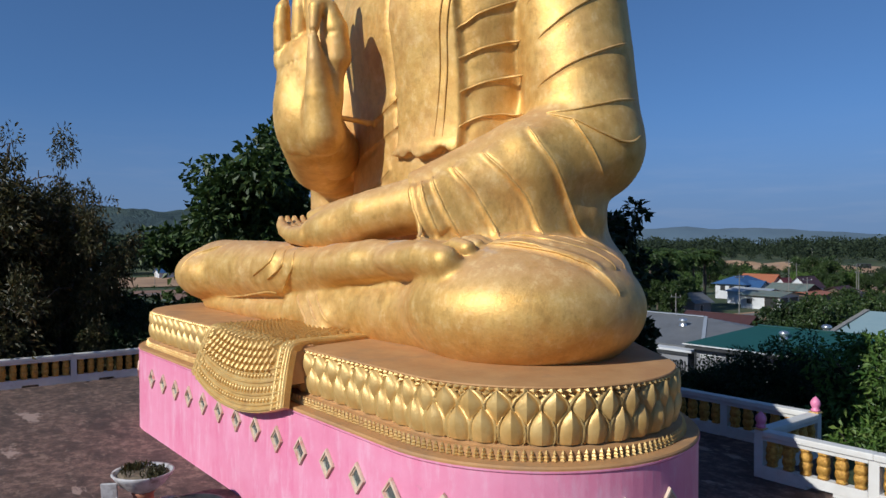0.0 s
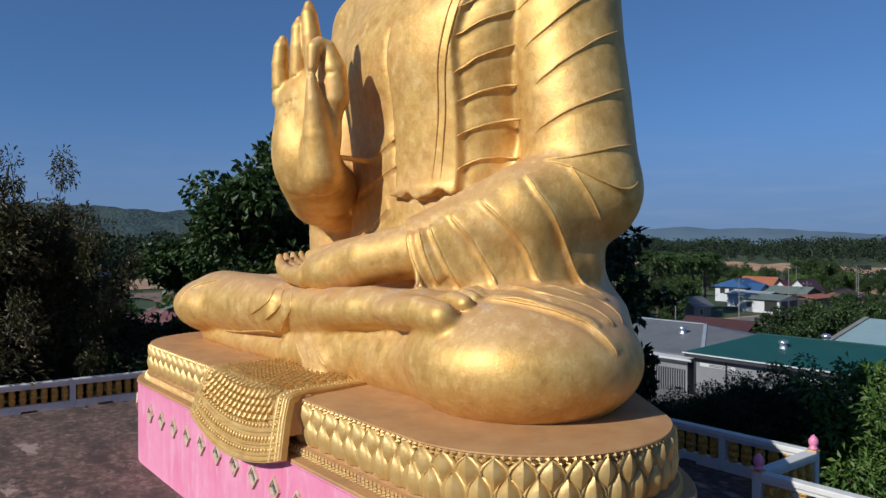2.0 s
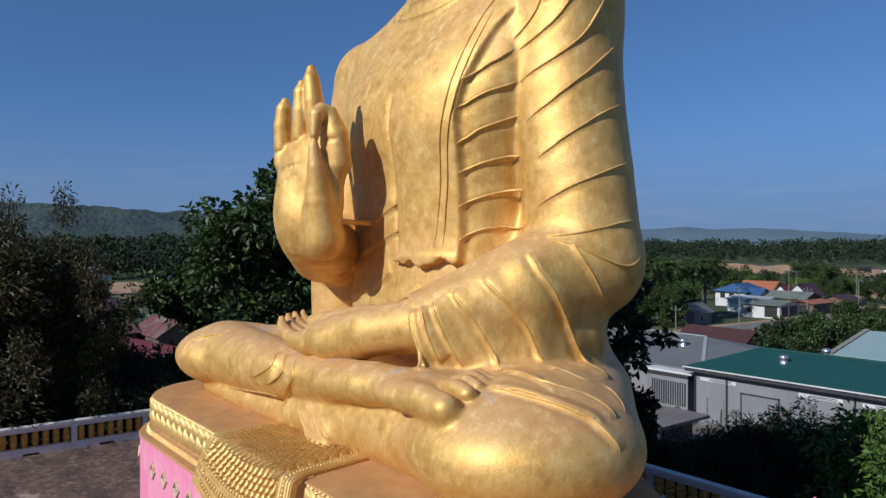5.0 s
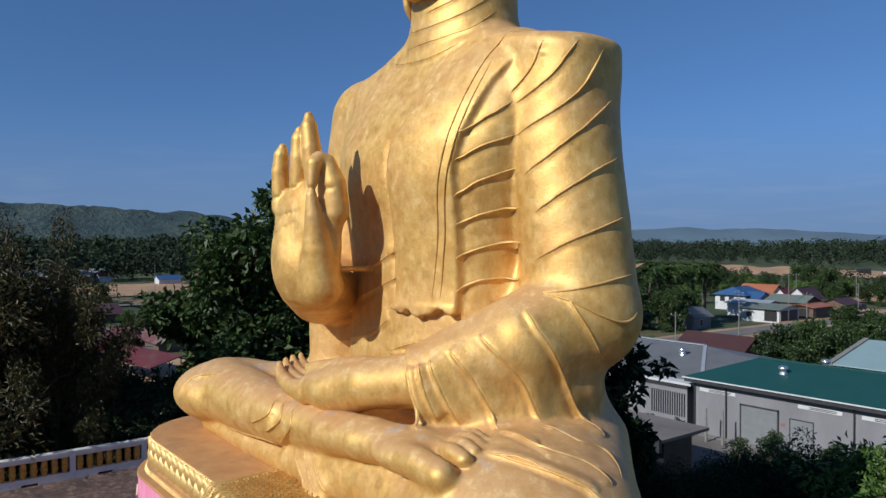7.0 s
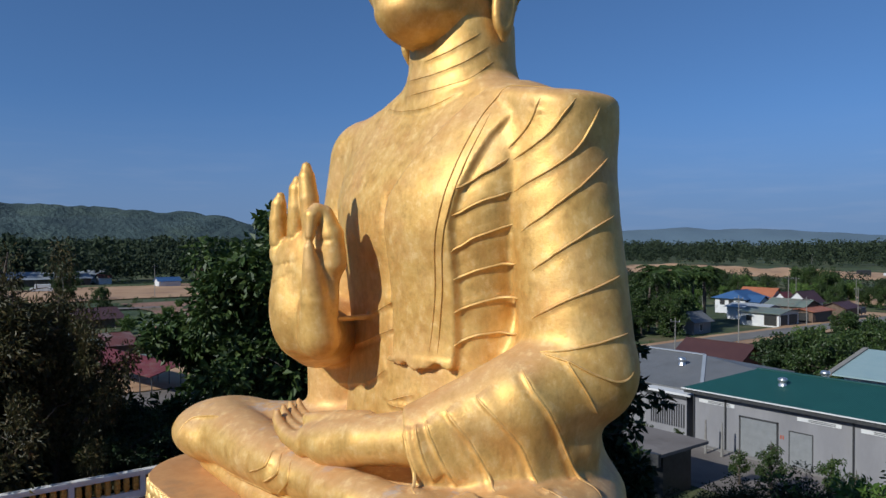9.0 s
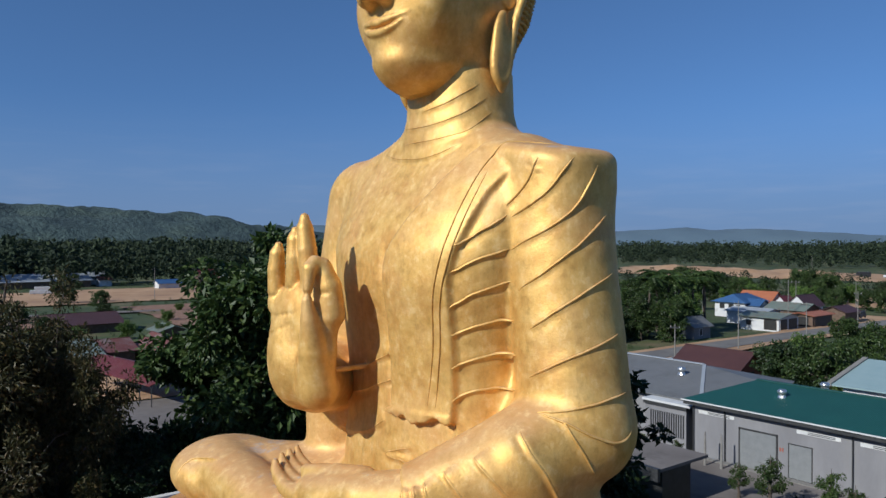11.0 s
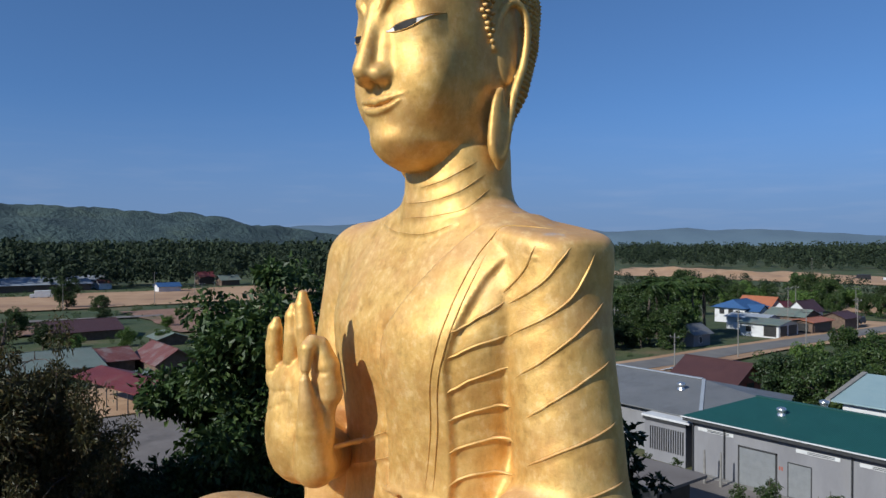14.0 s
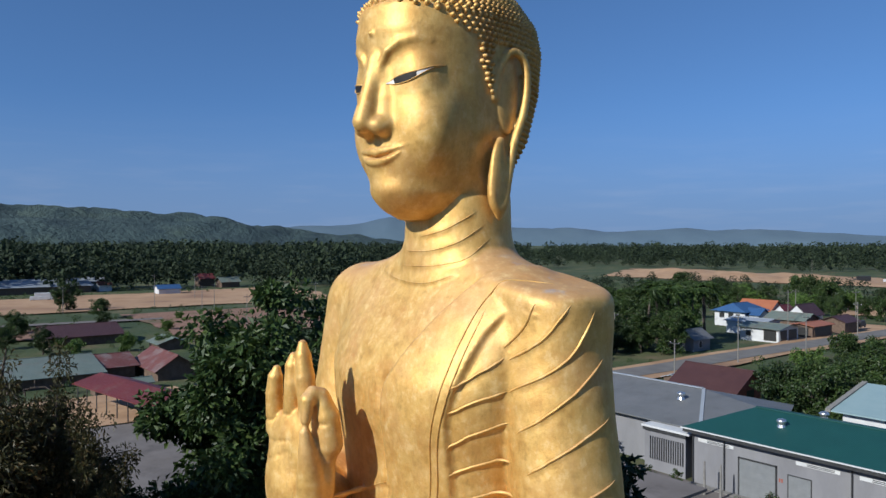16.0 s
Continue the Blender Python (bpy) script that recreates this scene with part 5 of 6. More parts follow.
make_ground()
sheet("road", "worn grey asphalt road through the village", ASPHALT, [(-70, 20), (-64, 20), (-62.5, 330), (-69.5, 330)], 0.12, 30, 0, "road")
sheet("road_verge", "dusty earth verge beside the road", DIRT, [(-72.0, 60), (-61.5, 60), (-60, 330), (-74, 330)], 0.05, 24, 2.0, "verge")
sheet("dirt_yard", "bare earth yard before the shops", DIRT, [(-80, 158), (-70, 152), (-70, 215), (-82, 215)], 0.09, 10, 1.0, "yard")
sheet("earthworks", "long strip of cleared tan earth", DIRT, [(-330, 395), (-140, 415), (-200, 520), (-400, 530)], 0.2, 44, 14.0, mound=4.0)
sheet("cleared_field", "cleared tan earth field", DIRT, [(-98, 240), (-60, 255), (-72, 300), (-122, 300)], 0.1, 10, 4.0)
sheet("building_site", "wide bare earth building site", DIRT, [(-330, -40), (-265, -40), (-262, 150), (-360, 170)], 0.2, 24, 7.0)
sheet("rubble_field", "reddish broken ground with weeds", RED_DIRT, [(-240, 55), (-165, 50), (-165, 95), (-240, 115)], 0.15, 16, 4.0)
sheet("red_bank", "strip of red earth", RED_DIRT, [(-205, -30), (-185, -30), (-180, 40), (-205, 40)], 0.15, 12, 4.0)
sheet("side_road", "pale concrete lane", YARD, [(-235, -60), (-229, -60), (-214, 60), (-220, 62)], 0.2, 12, 0, "road")
sheet("warehouse_yard", "dusty concrete yard before the warehouse", YARD, [(-42, 38), (12, 38), (12, 48.4), (-42, 48.4)], 0.05, 14, 0, "yard")
sheet("shed_yard", "grey paved yard by the open shed", YARD, [(-80, -6), (-46, -6), (-46, 24), (-79, 24)], 0.10, 14, 0.6, "yard")
sheet("shed_earth", "bare trodden earth under the open shed", DIRT, [(-101, 4), (-80.5, 4), (-79.5, 26), (-101, 27)], 0.10, 14, 0.8, "yard")


def crest(name, label, mat, dist, depth, table, rough_z, seed):
    """A range of hills round the eye: rows of bearing (degrees, to the left of the view) and height."""
    T = np.array(sorted(table), float)
    V, F, n, m = [], [], 160, 18
    for i in range(n + 1):
        a = T[0, 0] + (T[-1, 0] - T[0, 0]) * i / n
        h = float(np.interp(a, T[:, 0], T[:, 1]))
        ang = radians(90 + TURN + a)
        for j in range(m + 1):
            r = dist - depth + 2 * depth * j / m
            k = max(0.0, math.sin(math.pi * j / m)) ** 0.8
            x, y = EYE.x + r * math.cos(ang), EYE.y + r * math.sin(ang)
            wob = noise.fractal(Vector((x * 0.004, y * 0.004, seed)), 0.9, 2.1, 6) * rough_z
            wob -= abs(noise.fractal(Vector((x * 0.0022, y * 0.0022, seed + 7)), 0.9, 2.1, 4)) * rough_z * 1.6 * (1 - j / m)
            V.append((x, y, -20 + k * (h + 20 + wob)))
    k = m + 1
    for i in range(n):
        for j in range(m):
            F.append((i * k + j, (i + 1) * k + j, (i + 1) * k + j + 1, i * k + j + 1))
    return tagged(new(name, mesh_of(name, V, F, mat, True)), label, "hills", kind="structure")


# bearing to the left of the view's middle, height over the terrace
crest("backdrop_hills_near", "wooded green hills on the horizon, tinted blue for haze", HILL_NEAR, 2700, 600,
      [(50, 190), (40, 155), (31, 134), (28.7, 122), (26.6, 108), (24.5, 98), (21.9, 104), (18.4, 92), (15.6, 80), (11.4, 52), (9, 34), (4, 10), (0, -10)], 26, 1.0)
crest("backdrop_hills_far", "distant hills coloured pale blue for haze", HILL_FAR, 4200, 300,
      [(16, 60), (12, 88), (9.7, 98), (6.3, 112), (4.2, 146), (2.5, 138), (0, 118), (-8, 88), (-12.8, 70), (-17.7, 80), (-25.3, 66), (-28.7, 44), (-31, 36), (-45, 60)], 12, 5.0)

# ---- trees ----
def tree_meshes(seed, height, spread, crown_from=0.3, clumps=90, leaves=60, leaf=0.3, mat=None, lean=0.0, clump_r=0.16, shape=1.0, limbs=12, wide=0.5):
    """Trunk mesh and crown mesh of a tree that stands at the origin."""
    rng = random.Random(seed)
    TV, TF, CV, CF = [], [], [], []
    top = Vector((lean * height, 0, height * 0.86))
    trunk = wander(Vector((0, 0, -0.4)), top, 8, rng, 0.012)
    r0 = height * 0.018 + 0.06
    stem(TV, TF, trunk, [r0 * (1.35 - 1.25 * i / 8) for i in range(9)], 9)
    tips = []
    for i in range(limbs):
        u = crown_from * 0.8 + (0.92 - crown_from * 0.8) * (i + rng.random()) / limbs
        base = trunk[min(7, int(u * 8))].lerp(trunk[min(8, int(u * 8) + 1)], u * 8 % 1)
        a = i * 2.4 + rng.uniform(-0.4, 0.4)
        v = (u - crown_from) / (1 - crown_from)
        reach = spread * (0.45 + 0.55 * math.sin(math.pi * min(1, max(0.05, 0.2 + 0.72 * v)))) * rng.uniform(0.75, 1.1) * (1 - 0.35 * max(0, v - 0.6))
        end = base + Vector((math.cos(a) * reach, math.sin(a) * reach, reach * rng.uniform(0.15, 0.55)))
        limb = wander(base, end, 5, rng, 0.05)
        stem(TV, TF, limb, [r0 * 0.42 * (1 - 0.85 * k / 5) * (1.2 - 0.7 * u) for k in range(6)], 5)
        for k in range(2, 6):
            tips.append(limb[k])
            for _ in range(2):
                e = limb[k] + Vector((rng.gauss(0, 1), rng.gauss(0, 1), rng.gauss(0.2, 0.8))) * spread * 0.2
                stem(TV, TF, [limb[k], limb[k].lerp(e, 0.5) + Vector((0, 0, 0.05 * spread)), e], [r0 * 0.10, r0 * 0.06, r0 * 0.02], 4)
                tips.append(e)
    tips += [trunk[8], trunk[8] + Vector((0, 0, height * 0.07)), trunk[7]]
    for i in range(clumps):
        c = rng.choice(tips) + Vector((rng.gauss(0, 1), rng.gauss(0, 1), rng.gauss(0, 0.8))) * spread * 0.09
        c.z = min(c.z, height * rng.uniform(0.97, 1.0))
        cr = spread * clump_r * rng.uniform(0.6, 1.25)
        for _ in range(int(leaves * rng.uniform(0.6, 1.3))):
            o = Vector((rng.gauss(0, 1), rng.gauss(0, 1), rng.gauss(0, 1)))
            o = o.normalized() * cr * rng.random() ** 0.45
            o.z *= 0.75
            d = (o.normalized() + Vector((rng.gauss(0, 0.5), rng.gauss(0, 0.5), rng.gauss(-0.35, 0.5)))).normalized()
            leaf_faces(CV, CF, c + o, d, leaf * rng.uniform(0.65, 1.25), rng, wide)
    return mesh_of("trunk", TV, TF, BARK, True), mesh_of("crown", CV, CF, mat or LEAF_GREEN)


def plant_tree(meshes, x, y, label, turn=0.0, size=1.0, z=None, group="", name="tree", stretch=1.0):
    t = empty(name, Matrix.LocRotScale((x, y, ground_z(x, y) if z is None else z), Euler((0, 0, turn)), (size, size, size * stretch)))
    part("trunk", meshes[0], None, t)
    part("crown", meshes[1], None, t)
    return tagged(t, label, "tree", group)


rngT = random.Random(11)
# broad tree behind the terrace, beside the raised hand
BROAD = tree_meshes(3, 18.0, 4.3, 0.36, 560, 84, 0.36, LEAF_GREEN, 0.0, 0.2, limbs=20, wide=0.62)
plant_tree(BROAD, -19.55, 4.9, "tall dense broadleaf tree with glossy green leaves on the slope", 0.6, 1.0, -8.1, stretch=1.05)
FEATHERY = tree_meshes(5, 15.0, 3.6, 0.2, 520, 90, 0.23, LEAF_OLIVE, 0.02, 0.18, limbs=18, wide=0.34)
FEATHERY2 = tree_meshes(6, 13.0, 3.6, 0.15, 480, 90, 0.23, LEAF_OLIVE, -0.02, 0.19, limbs=18, wide=0.34)
for x, y, top, m, size in ((-17.2, -6.7, 7.6, FEATHERY, 0.92), (-17.5, -7.4, 7.6, FEATHERY2, 1.1), (-17.0, -10.5, 5.5, FEATHERY, 0.95),
                           (-21.5, -5.6, 4.4, FEATHERY2, 0.9), (-21.2, -5.4, 6.0, FEATHERY, 0.85)):
    plant_tree(m, x, y, "olive-green feathery tree growing close behind the balustrade", rngT.random() * 6, size, top - (15.0 if m is FEATHERY else 13.0) * size, "trees behind the terrace")
BARE = tree_meshes(9, 12.0, 2.6, 0.3, 16, 16, 0.22, LEAF_OLIVE, 0.03, 0.2, limbs=16)
plant_tree(BARE, -18.9, -6.2, "tall thin half-bare tree with fine grey twigs", 1.2, 1.0, -2.4)
plant_tree(FEATHERY, -16.0, -4.85, "tall slim olive-green feathery tree close behind the balustrade", 2.1, 0.6, 8.5 - 14.4, "trees behind the terrace", stretch=1.6)
# low dark trees under the terrace wall
DENSE = tree_meshes(12, 9.0, 3.6, 0.12, 230, 96, 0.19, LEAF_DARK, 0, 0.2, limbs=14, wide=0.5)
for x, y, top, size in ((-17.5, 1.5, 0.3, 0.8), (-18.3, -0.3, 1.8, 0.85), (-15.6, -0.4, -0.1, 0.75), (-22.0, 6.8, 1.0, 1.1), (-24.0, 4.5, 0.0, 0.9), (-14.9, 5.5, 1.2, 0.8), (-15.3, -8.2, 1.8, 0.8), (-26, -6, -1, 1.2), (-16.0, 8.5, 2.2, 1.0), (-19.7, -0.6, 1.2, 0.6), (-16.0, -2.4, 1.9, 0.5)):
    plant_tree(DENSE, x, y, "dense dark bushy tree on the slope", rngT.random() * 6, size, top - 9.0 * size, "dark trees on the slope")
THICKET = tree_meshes(13, 7.5, 1.7, 0.2, 120, 80, 0.17, LEAF_DARK, 0, 0.24, limbs=12, wide=0.5)
for x, y, top in ((-16.4, -2.8, 3.4), (-17.1, -2.1, 3.0), (-15.7, -2.0, 2.8), (-17.4, -0.9, 2.4), (-18.9, -2.7, 3.6), (-15.2, -1.3, 2.0)):
    plant_tree(THICKET, x, y, "slim dark bushy tree just behind the balustrade", rngT.random() * 6, 1.0, top - 7.5, "dark trees on the slope")
# tree behind the statue's back
BACK = tree_meshes(15, 8.0, 1.9, 0.25, 190, 60, 0.27, LEAF_DARK, 0, 0.17, limbs=16, wide=0.6)
plant_tree(BACK, -2.6, 7.1, "dark broadleaf tree behind the statue", 2.0, 1.0, -1.4)
plant_tree(BACK, -7.6, 12.0, "dark broadleaf tree on the slope behind the statue", 4.0, 1.2, -6.0)
# lush tree beside the gate, shaded ones below it
LUSH = tree_meshes(18, 6.0, 4.4, 0.05, 380, 70, 0.28, LEAF_BRIGHT, 0, 0.17, limbs=18, wide=0.42)
plant_tree(LUSH, 5.2, 11.7, "lush bright green tree beside the balustrade", 0.4, 0.74, -2.7)
plant_tree(LUSH, 7.6, 13.2, "lush bright green tree beside the balustrade", 2.4, 0.76, -2.6)
for x, y, top, size in ((-0.9, 8.4, 0.77, 0.42), (-0.2, 8.2, 1.07, 0.45), (0.4, 9.2, 1.17, 0.48), (1, 9.6, 1.37, 0.5), (1.7, 10.6, 1.57, 0.52), (2.4, 11.2, 1.67, 0.52), (3.1, 11.4, 0.82, 0.5), (-1.6, 9.4, 0.27, 0.42), (0.6, 11, 0.97, 0.5), (-0.6, 10.2, 0.47, 0.5),
                           (-2.4, 11.4, -1.58, 0.6), (-1.4, 13.2, -1.20, 0.7), (0.6, 13.4, -0.30, 0.7), (2.2, 13.8, 0.00, 0.7), (-3.8, 15.5, -3.20, 0.7), (0, 17, -3.00, 0.8), (-5, 20.5, -6.20, 0.5), (-1.5, 21.5, -5.80, 0.6), (3, 18.5, -2.60, 0.8)):
    plant_tree(DENSE, x, y, "shaded dark bushy tree below the terrace", rngT.random() * 6, size, top - 9.0 * size, "shaded trees below the terrace")
YOUNG = tree_meshes(22, 4.6, 0.95, 0.4, 44, 40, 0.2, LEAF_GREEN, 0, 0.28, limbs=9)
for x, y, s in ((-14.5, 40.5, 1.0), (-17.2, 41.0, 0.7), (-11.0, 42.0, 0.9), (-25.5, 45.5, 0.5), (-27.5, 44.0, 0.55), (-9.0, 41.0, 0.8)):
    plant_tree(YOUNG, x, y, "young bright green tree in the yard", rngT.random() * 6, s, None, "young trees in the yard")

# village and roadside trees, a few shapes shared by many
MID = [tree_meshes(30 + i, h, s, 0.15, 150, 42, lf * 0.7, m, 0, 0.22, limbs=12, wide=0.6) for i, (h, s, lf, m) in enumerate(((11, 4.6, 0.75, LEAF_GREEN), (9, 4.2, 0.7, LEAF_DARK), (13, 4.4, 0.8, LEAF_GREEN), (7, 3.6, 0.6, LEAF_BRIGHT)))]
BUILT = [(-120, -60, 140, 215), (-60, -34, 70, 103), (-66, 14, 44, 68), (-73, -58, 20, 330), (-106, -72, -10, 30), (-135, -108, -12, 40)]


def village_trees():
    spots = []
    rng = random.Random(5)
    # wood west of the road
    for _ in range(60):
        spots.append((rng.uniform(-125, -80), rng.uniform(95, 150)))
    for _ in range(34):
        spots.append((rng.uniform(-150, -104), rng.uniform(140, 205)))
    # grove between the brown roof and the pale roof
    for _ in range(46):
        spots.append((rng.uniform(-46, -14), rng.uniform(92, 140)))
    for _ in range(16):
        spots.append((rng.uniform(-34, -8), rng.uniform(72, 100)))
    # behind the houses
    for _ in range(50):
        spots.append((rng.uniform(-190, -70), rng.uniform(222, 290)))
    # west village
    for _ in range(46):
        spots.append((rng.uniform(-230, -100), rng.uniform(-25, 110)))
    for _ in range(16):
        spots.append((rng.uniform(-60, -36), rng.uniform(33, 62)))
    spots += [(-272, 45), (-234, 47), (-184, 52), (-148, 40), (-155, 18), (-152, 30), (-76.5, 117.5), (-81.5, 115), (-84, 112), (-88, 117), (-72.5, 133)]
    out = []
    for x, y in spots:
        if any(a < x < b and c < y < d for a, b, c, d in BUILT):
            continue
        if all((x - p) ** 2 + (y - q) ** 2 > 16 for p, q in out):
            out.append((x, y))
    for x, y in out:
        k = rng.randrange(4)
        west = x < -95 and y < 120 and x > -235 and y < 92
        plant_tree(MID[3 if west and rng.random() < 0.6 else k], x, y, ("dark", "dense", "tall", "bushy")[k] + " green roadside tree among the houses", rng.random() * 6, rng.uniform(0.55, 1.05) * (0.62 if west else 0.8 if x > -48 else 1.0), None, "village trees")


village_trees()


def thin(x, y):
    """Clearings and thickets in the woods."""
    return noise.noise(Vector((x * 0.008, y * 0.008, 9.0))) + 0.5 * noise.noise(Vector((x * 0.03, y * 0.03, 2.0)))


def far_woods(name, label, spots, mat, seed):
    """Woods too many to count: a clump of coarse leaves a tree."""
    rng = random.Random(seed)
    V, F = [], []
    for x, y, h in spots:
        g = ground_z(x, y) - 0.5
        w = h * rng.uniform(0.38, 0.55)
        for _ in range(120):
            o = Vector((rng.gauss(0, 1), rng.gauss(0, 1), rng.gauss(0, 1))).normalized()
            rr = rng.random() ** 0.3
            p = Vector((x + o.x * w * rr, y + o.y * w * rr, g + h * 0.55 + o.z * h * 0.45 * rr))
            d = (o + Vector((rng.gauss(0, 0.4), rng.gauss(0, 0.4), rng.gauss(0, 0.4)))).normalized()
            leaf_faces(V, F, p - d * h * 0.1, d, h * rng.uniform(0.065, 0.125), rng, 0.95)
    tagged(new(name, mesh_of(name, V, F, mat)), label, "forest", kind="stuff")


def wood_spots(seed, n, r0, r1, a0, a1, h0, h1, keep=None):
    rng = random.Random(seed)
    out = []
    while len(out) < n:
        r = math.sqrt(rng.uniform(r0 * r0, r1 * r1))
        a = radians(90 + TURN + rng.uniform(a0, a1))
        x, y = EYE.x + r * math.cos(a), EYE.y + r * math.sin(a)
        if (keep is None or keep(x, y)) and thin(x, y) + rng.uniform(-0.3, 0.3) > -0.3:
            out.append((x, y, h0 + (h1 - h0) * rng.random() ** 2.2 * (1 + 0.4 * thin(x, y))))
    return out


def off_fields(x, y):
    if -372 < x < -255 and -60 < y < 178:
        return False
    if -440 < x < -130 and 385 < y < 585 and abs((y - 395) - (x + 330) * 0.1) < 175:
        return False
    return not (-260 < x < -150 and -60 < y < 130)


far_woods("forest_west", "dark dense forest below the hills", wood_spots(1, 1600, 395, 900, 6, 40, 8, 27, off_fields), LEAF_FAR, 2)
far_woods("forest_north", "dark dense forest beyond the earthworks", wood_spots(3, 1800, 620, 1500, -40, 6, 8, 25, off_fields), LEAF_FAR, 4)
far_woods("forest_horizon", "far forest along the horizon", wood_spots(5, 1500, 900, 1900, -6, 40, 10, 26), LEAF_FAR, 6)
far_woods("forest_middle", "trees between the village and the earthworks", wood_spots(7, 260, 300, 460, -40, 14, 4, 8, lambda x, y: off_fields(x, y) and not (-78 < x < -60)), LEAF_FAR, 8)
far_woods("scrub", "low scrub and hedges round the fields", wood_spots(9, 900, 120, 420, -40, 40, 1.2, 3.2, lambda x, y: not any(a < x < b and c < y < d for a, b, c, d in BUILT) and not (-340 < x < -266 and -40 < y < 150) and not (-122 < x < -60 and 240 < y < 300)), LEAF_GREEN, 10)


def palm_meshes(seed, height):
    rng = random.Random(seed)
    TV, TF, CV, CF = [], [], [], []
    trunk = wander(Vector((0, 0, -0.3)), Vector((0.5, 0.2, height)), 8, rng, 0.01)
    stem(TV, TF, trunk, [0.24 - 0.012 * i for i in range(9)], 8)
    for i in range(22):
        a, el = i * 2.4, rng.uniform(-0.2, 1.1)
        d = Vector((math.cos(a), math.sin(a), 0))
        L = rng.uniform(2.6, 3.6)
        rib = [trunk[8] + d * (L * t * math.cos(el * (1 - t))) + Vector((0, 0, L * (math.sin(el) * t - 0.75 * t * t))) for t in (0, 0.2, 0.4, 0.6, 0.8, 1.0)]
        stem(CV, CF, rib, [0.05, 0.045, 0.04, 0.03, 0.02, 0.01], 4)
        for k in range(5):
            for u in range(6):
                p = rib[k].lerp(rib[k + 1], u / 6)
                for s in (-1, 1):
                    leaf_faces(CV, CF, p, (d * 0.5 + d.cross(Vector((0, 0, 1))) * s + Vector((0, 0, -0.55))).normalized(), 0.95 - 0.08 * k, rng, 0.13)
    return mesh_of("trunk", TV, TF, BARK, True), mesh_of("crown", CV, CF, LEAF_GREEN)


PALM = palm_meshes(3, 9.0)
for x, y, s in ((-90, 132, 1.45), (-84, 127, 1.38), (-89, 139, 1.44), (-85, 142, 1.43), (-83, 135, 1.32), (-85, 122, 1.34), (-89, 150, 1.25)):
    plant_tree(PALM, x, y, "coconut palm with drooping fronds", rngT.random() * 6, s, None, "palms", "palm_tree")

# ---- buildings ----
def slab(bm, a, b, c, d, thick):
    """A roof slab from four top corners, counter-clockwise seen from above."""
    top = [bm.verts.new(p) for p in (a, b, c, d)]
    low = [bm.verts.new(Vector(p) - Vector((0, 0, thick))) for p in (a, b, c, d)]
    bm.faces.new(top)
    bm.faces.new(low[::-1])
    for i in range(4):
        bm.faces.new((low[i], low[(i + 1) % 4], top[(i + 1) % 4], top[i]))


def opening(parent, side, at, u0, u1, z0, z1, pane, frame=None, name="window", depth=0.06):
    """A window or door in the wall plane at x or y = at, facing out along the sign of side."""
    ax, sg = side[0], 1 if side[1] == "+" else -1
    frame = frame or WALL_WHITE

    def bm_box(u_0, u_1, z_0, z_1, d0, d1):
        lo, hi = sorted((at + sg * d0, at + sg * d1))
        return boxbm(u_0, u_1, lo, hi, z_0, z_1) if ax == "y" else boxbm(lo, hi, u_0, u_1, z_0, z_1)
    w = part(name, bm_box(u0, u1, z0, z1, 0.004, depth * 0.4), pane, parent)
    t = 0.07
    for r in ((u0 - t, u1 + t, z1, z1 + t), (u0 - t, u1 + t, z0 - t, z0), (u0 - t, u0, z0, z1), (u1, u1 + t, z0, z1)):
        part("frame", bm_box(*r, 0.002, depth), frame, w)
    return w


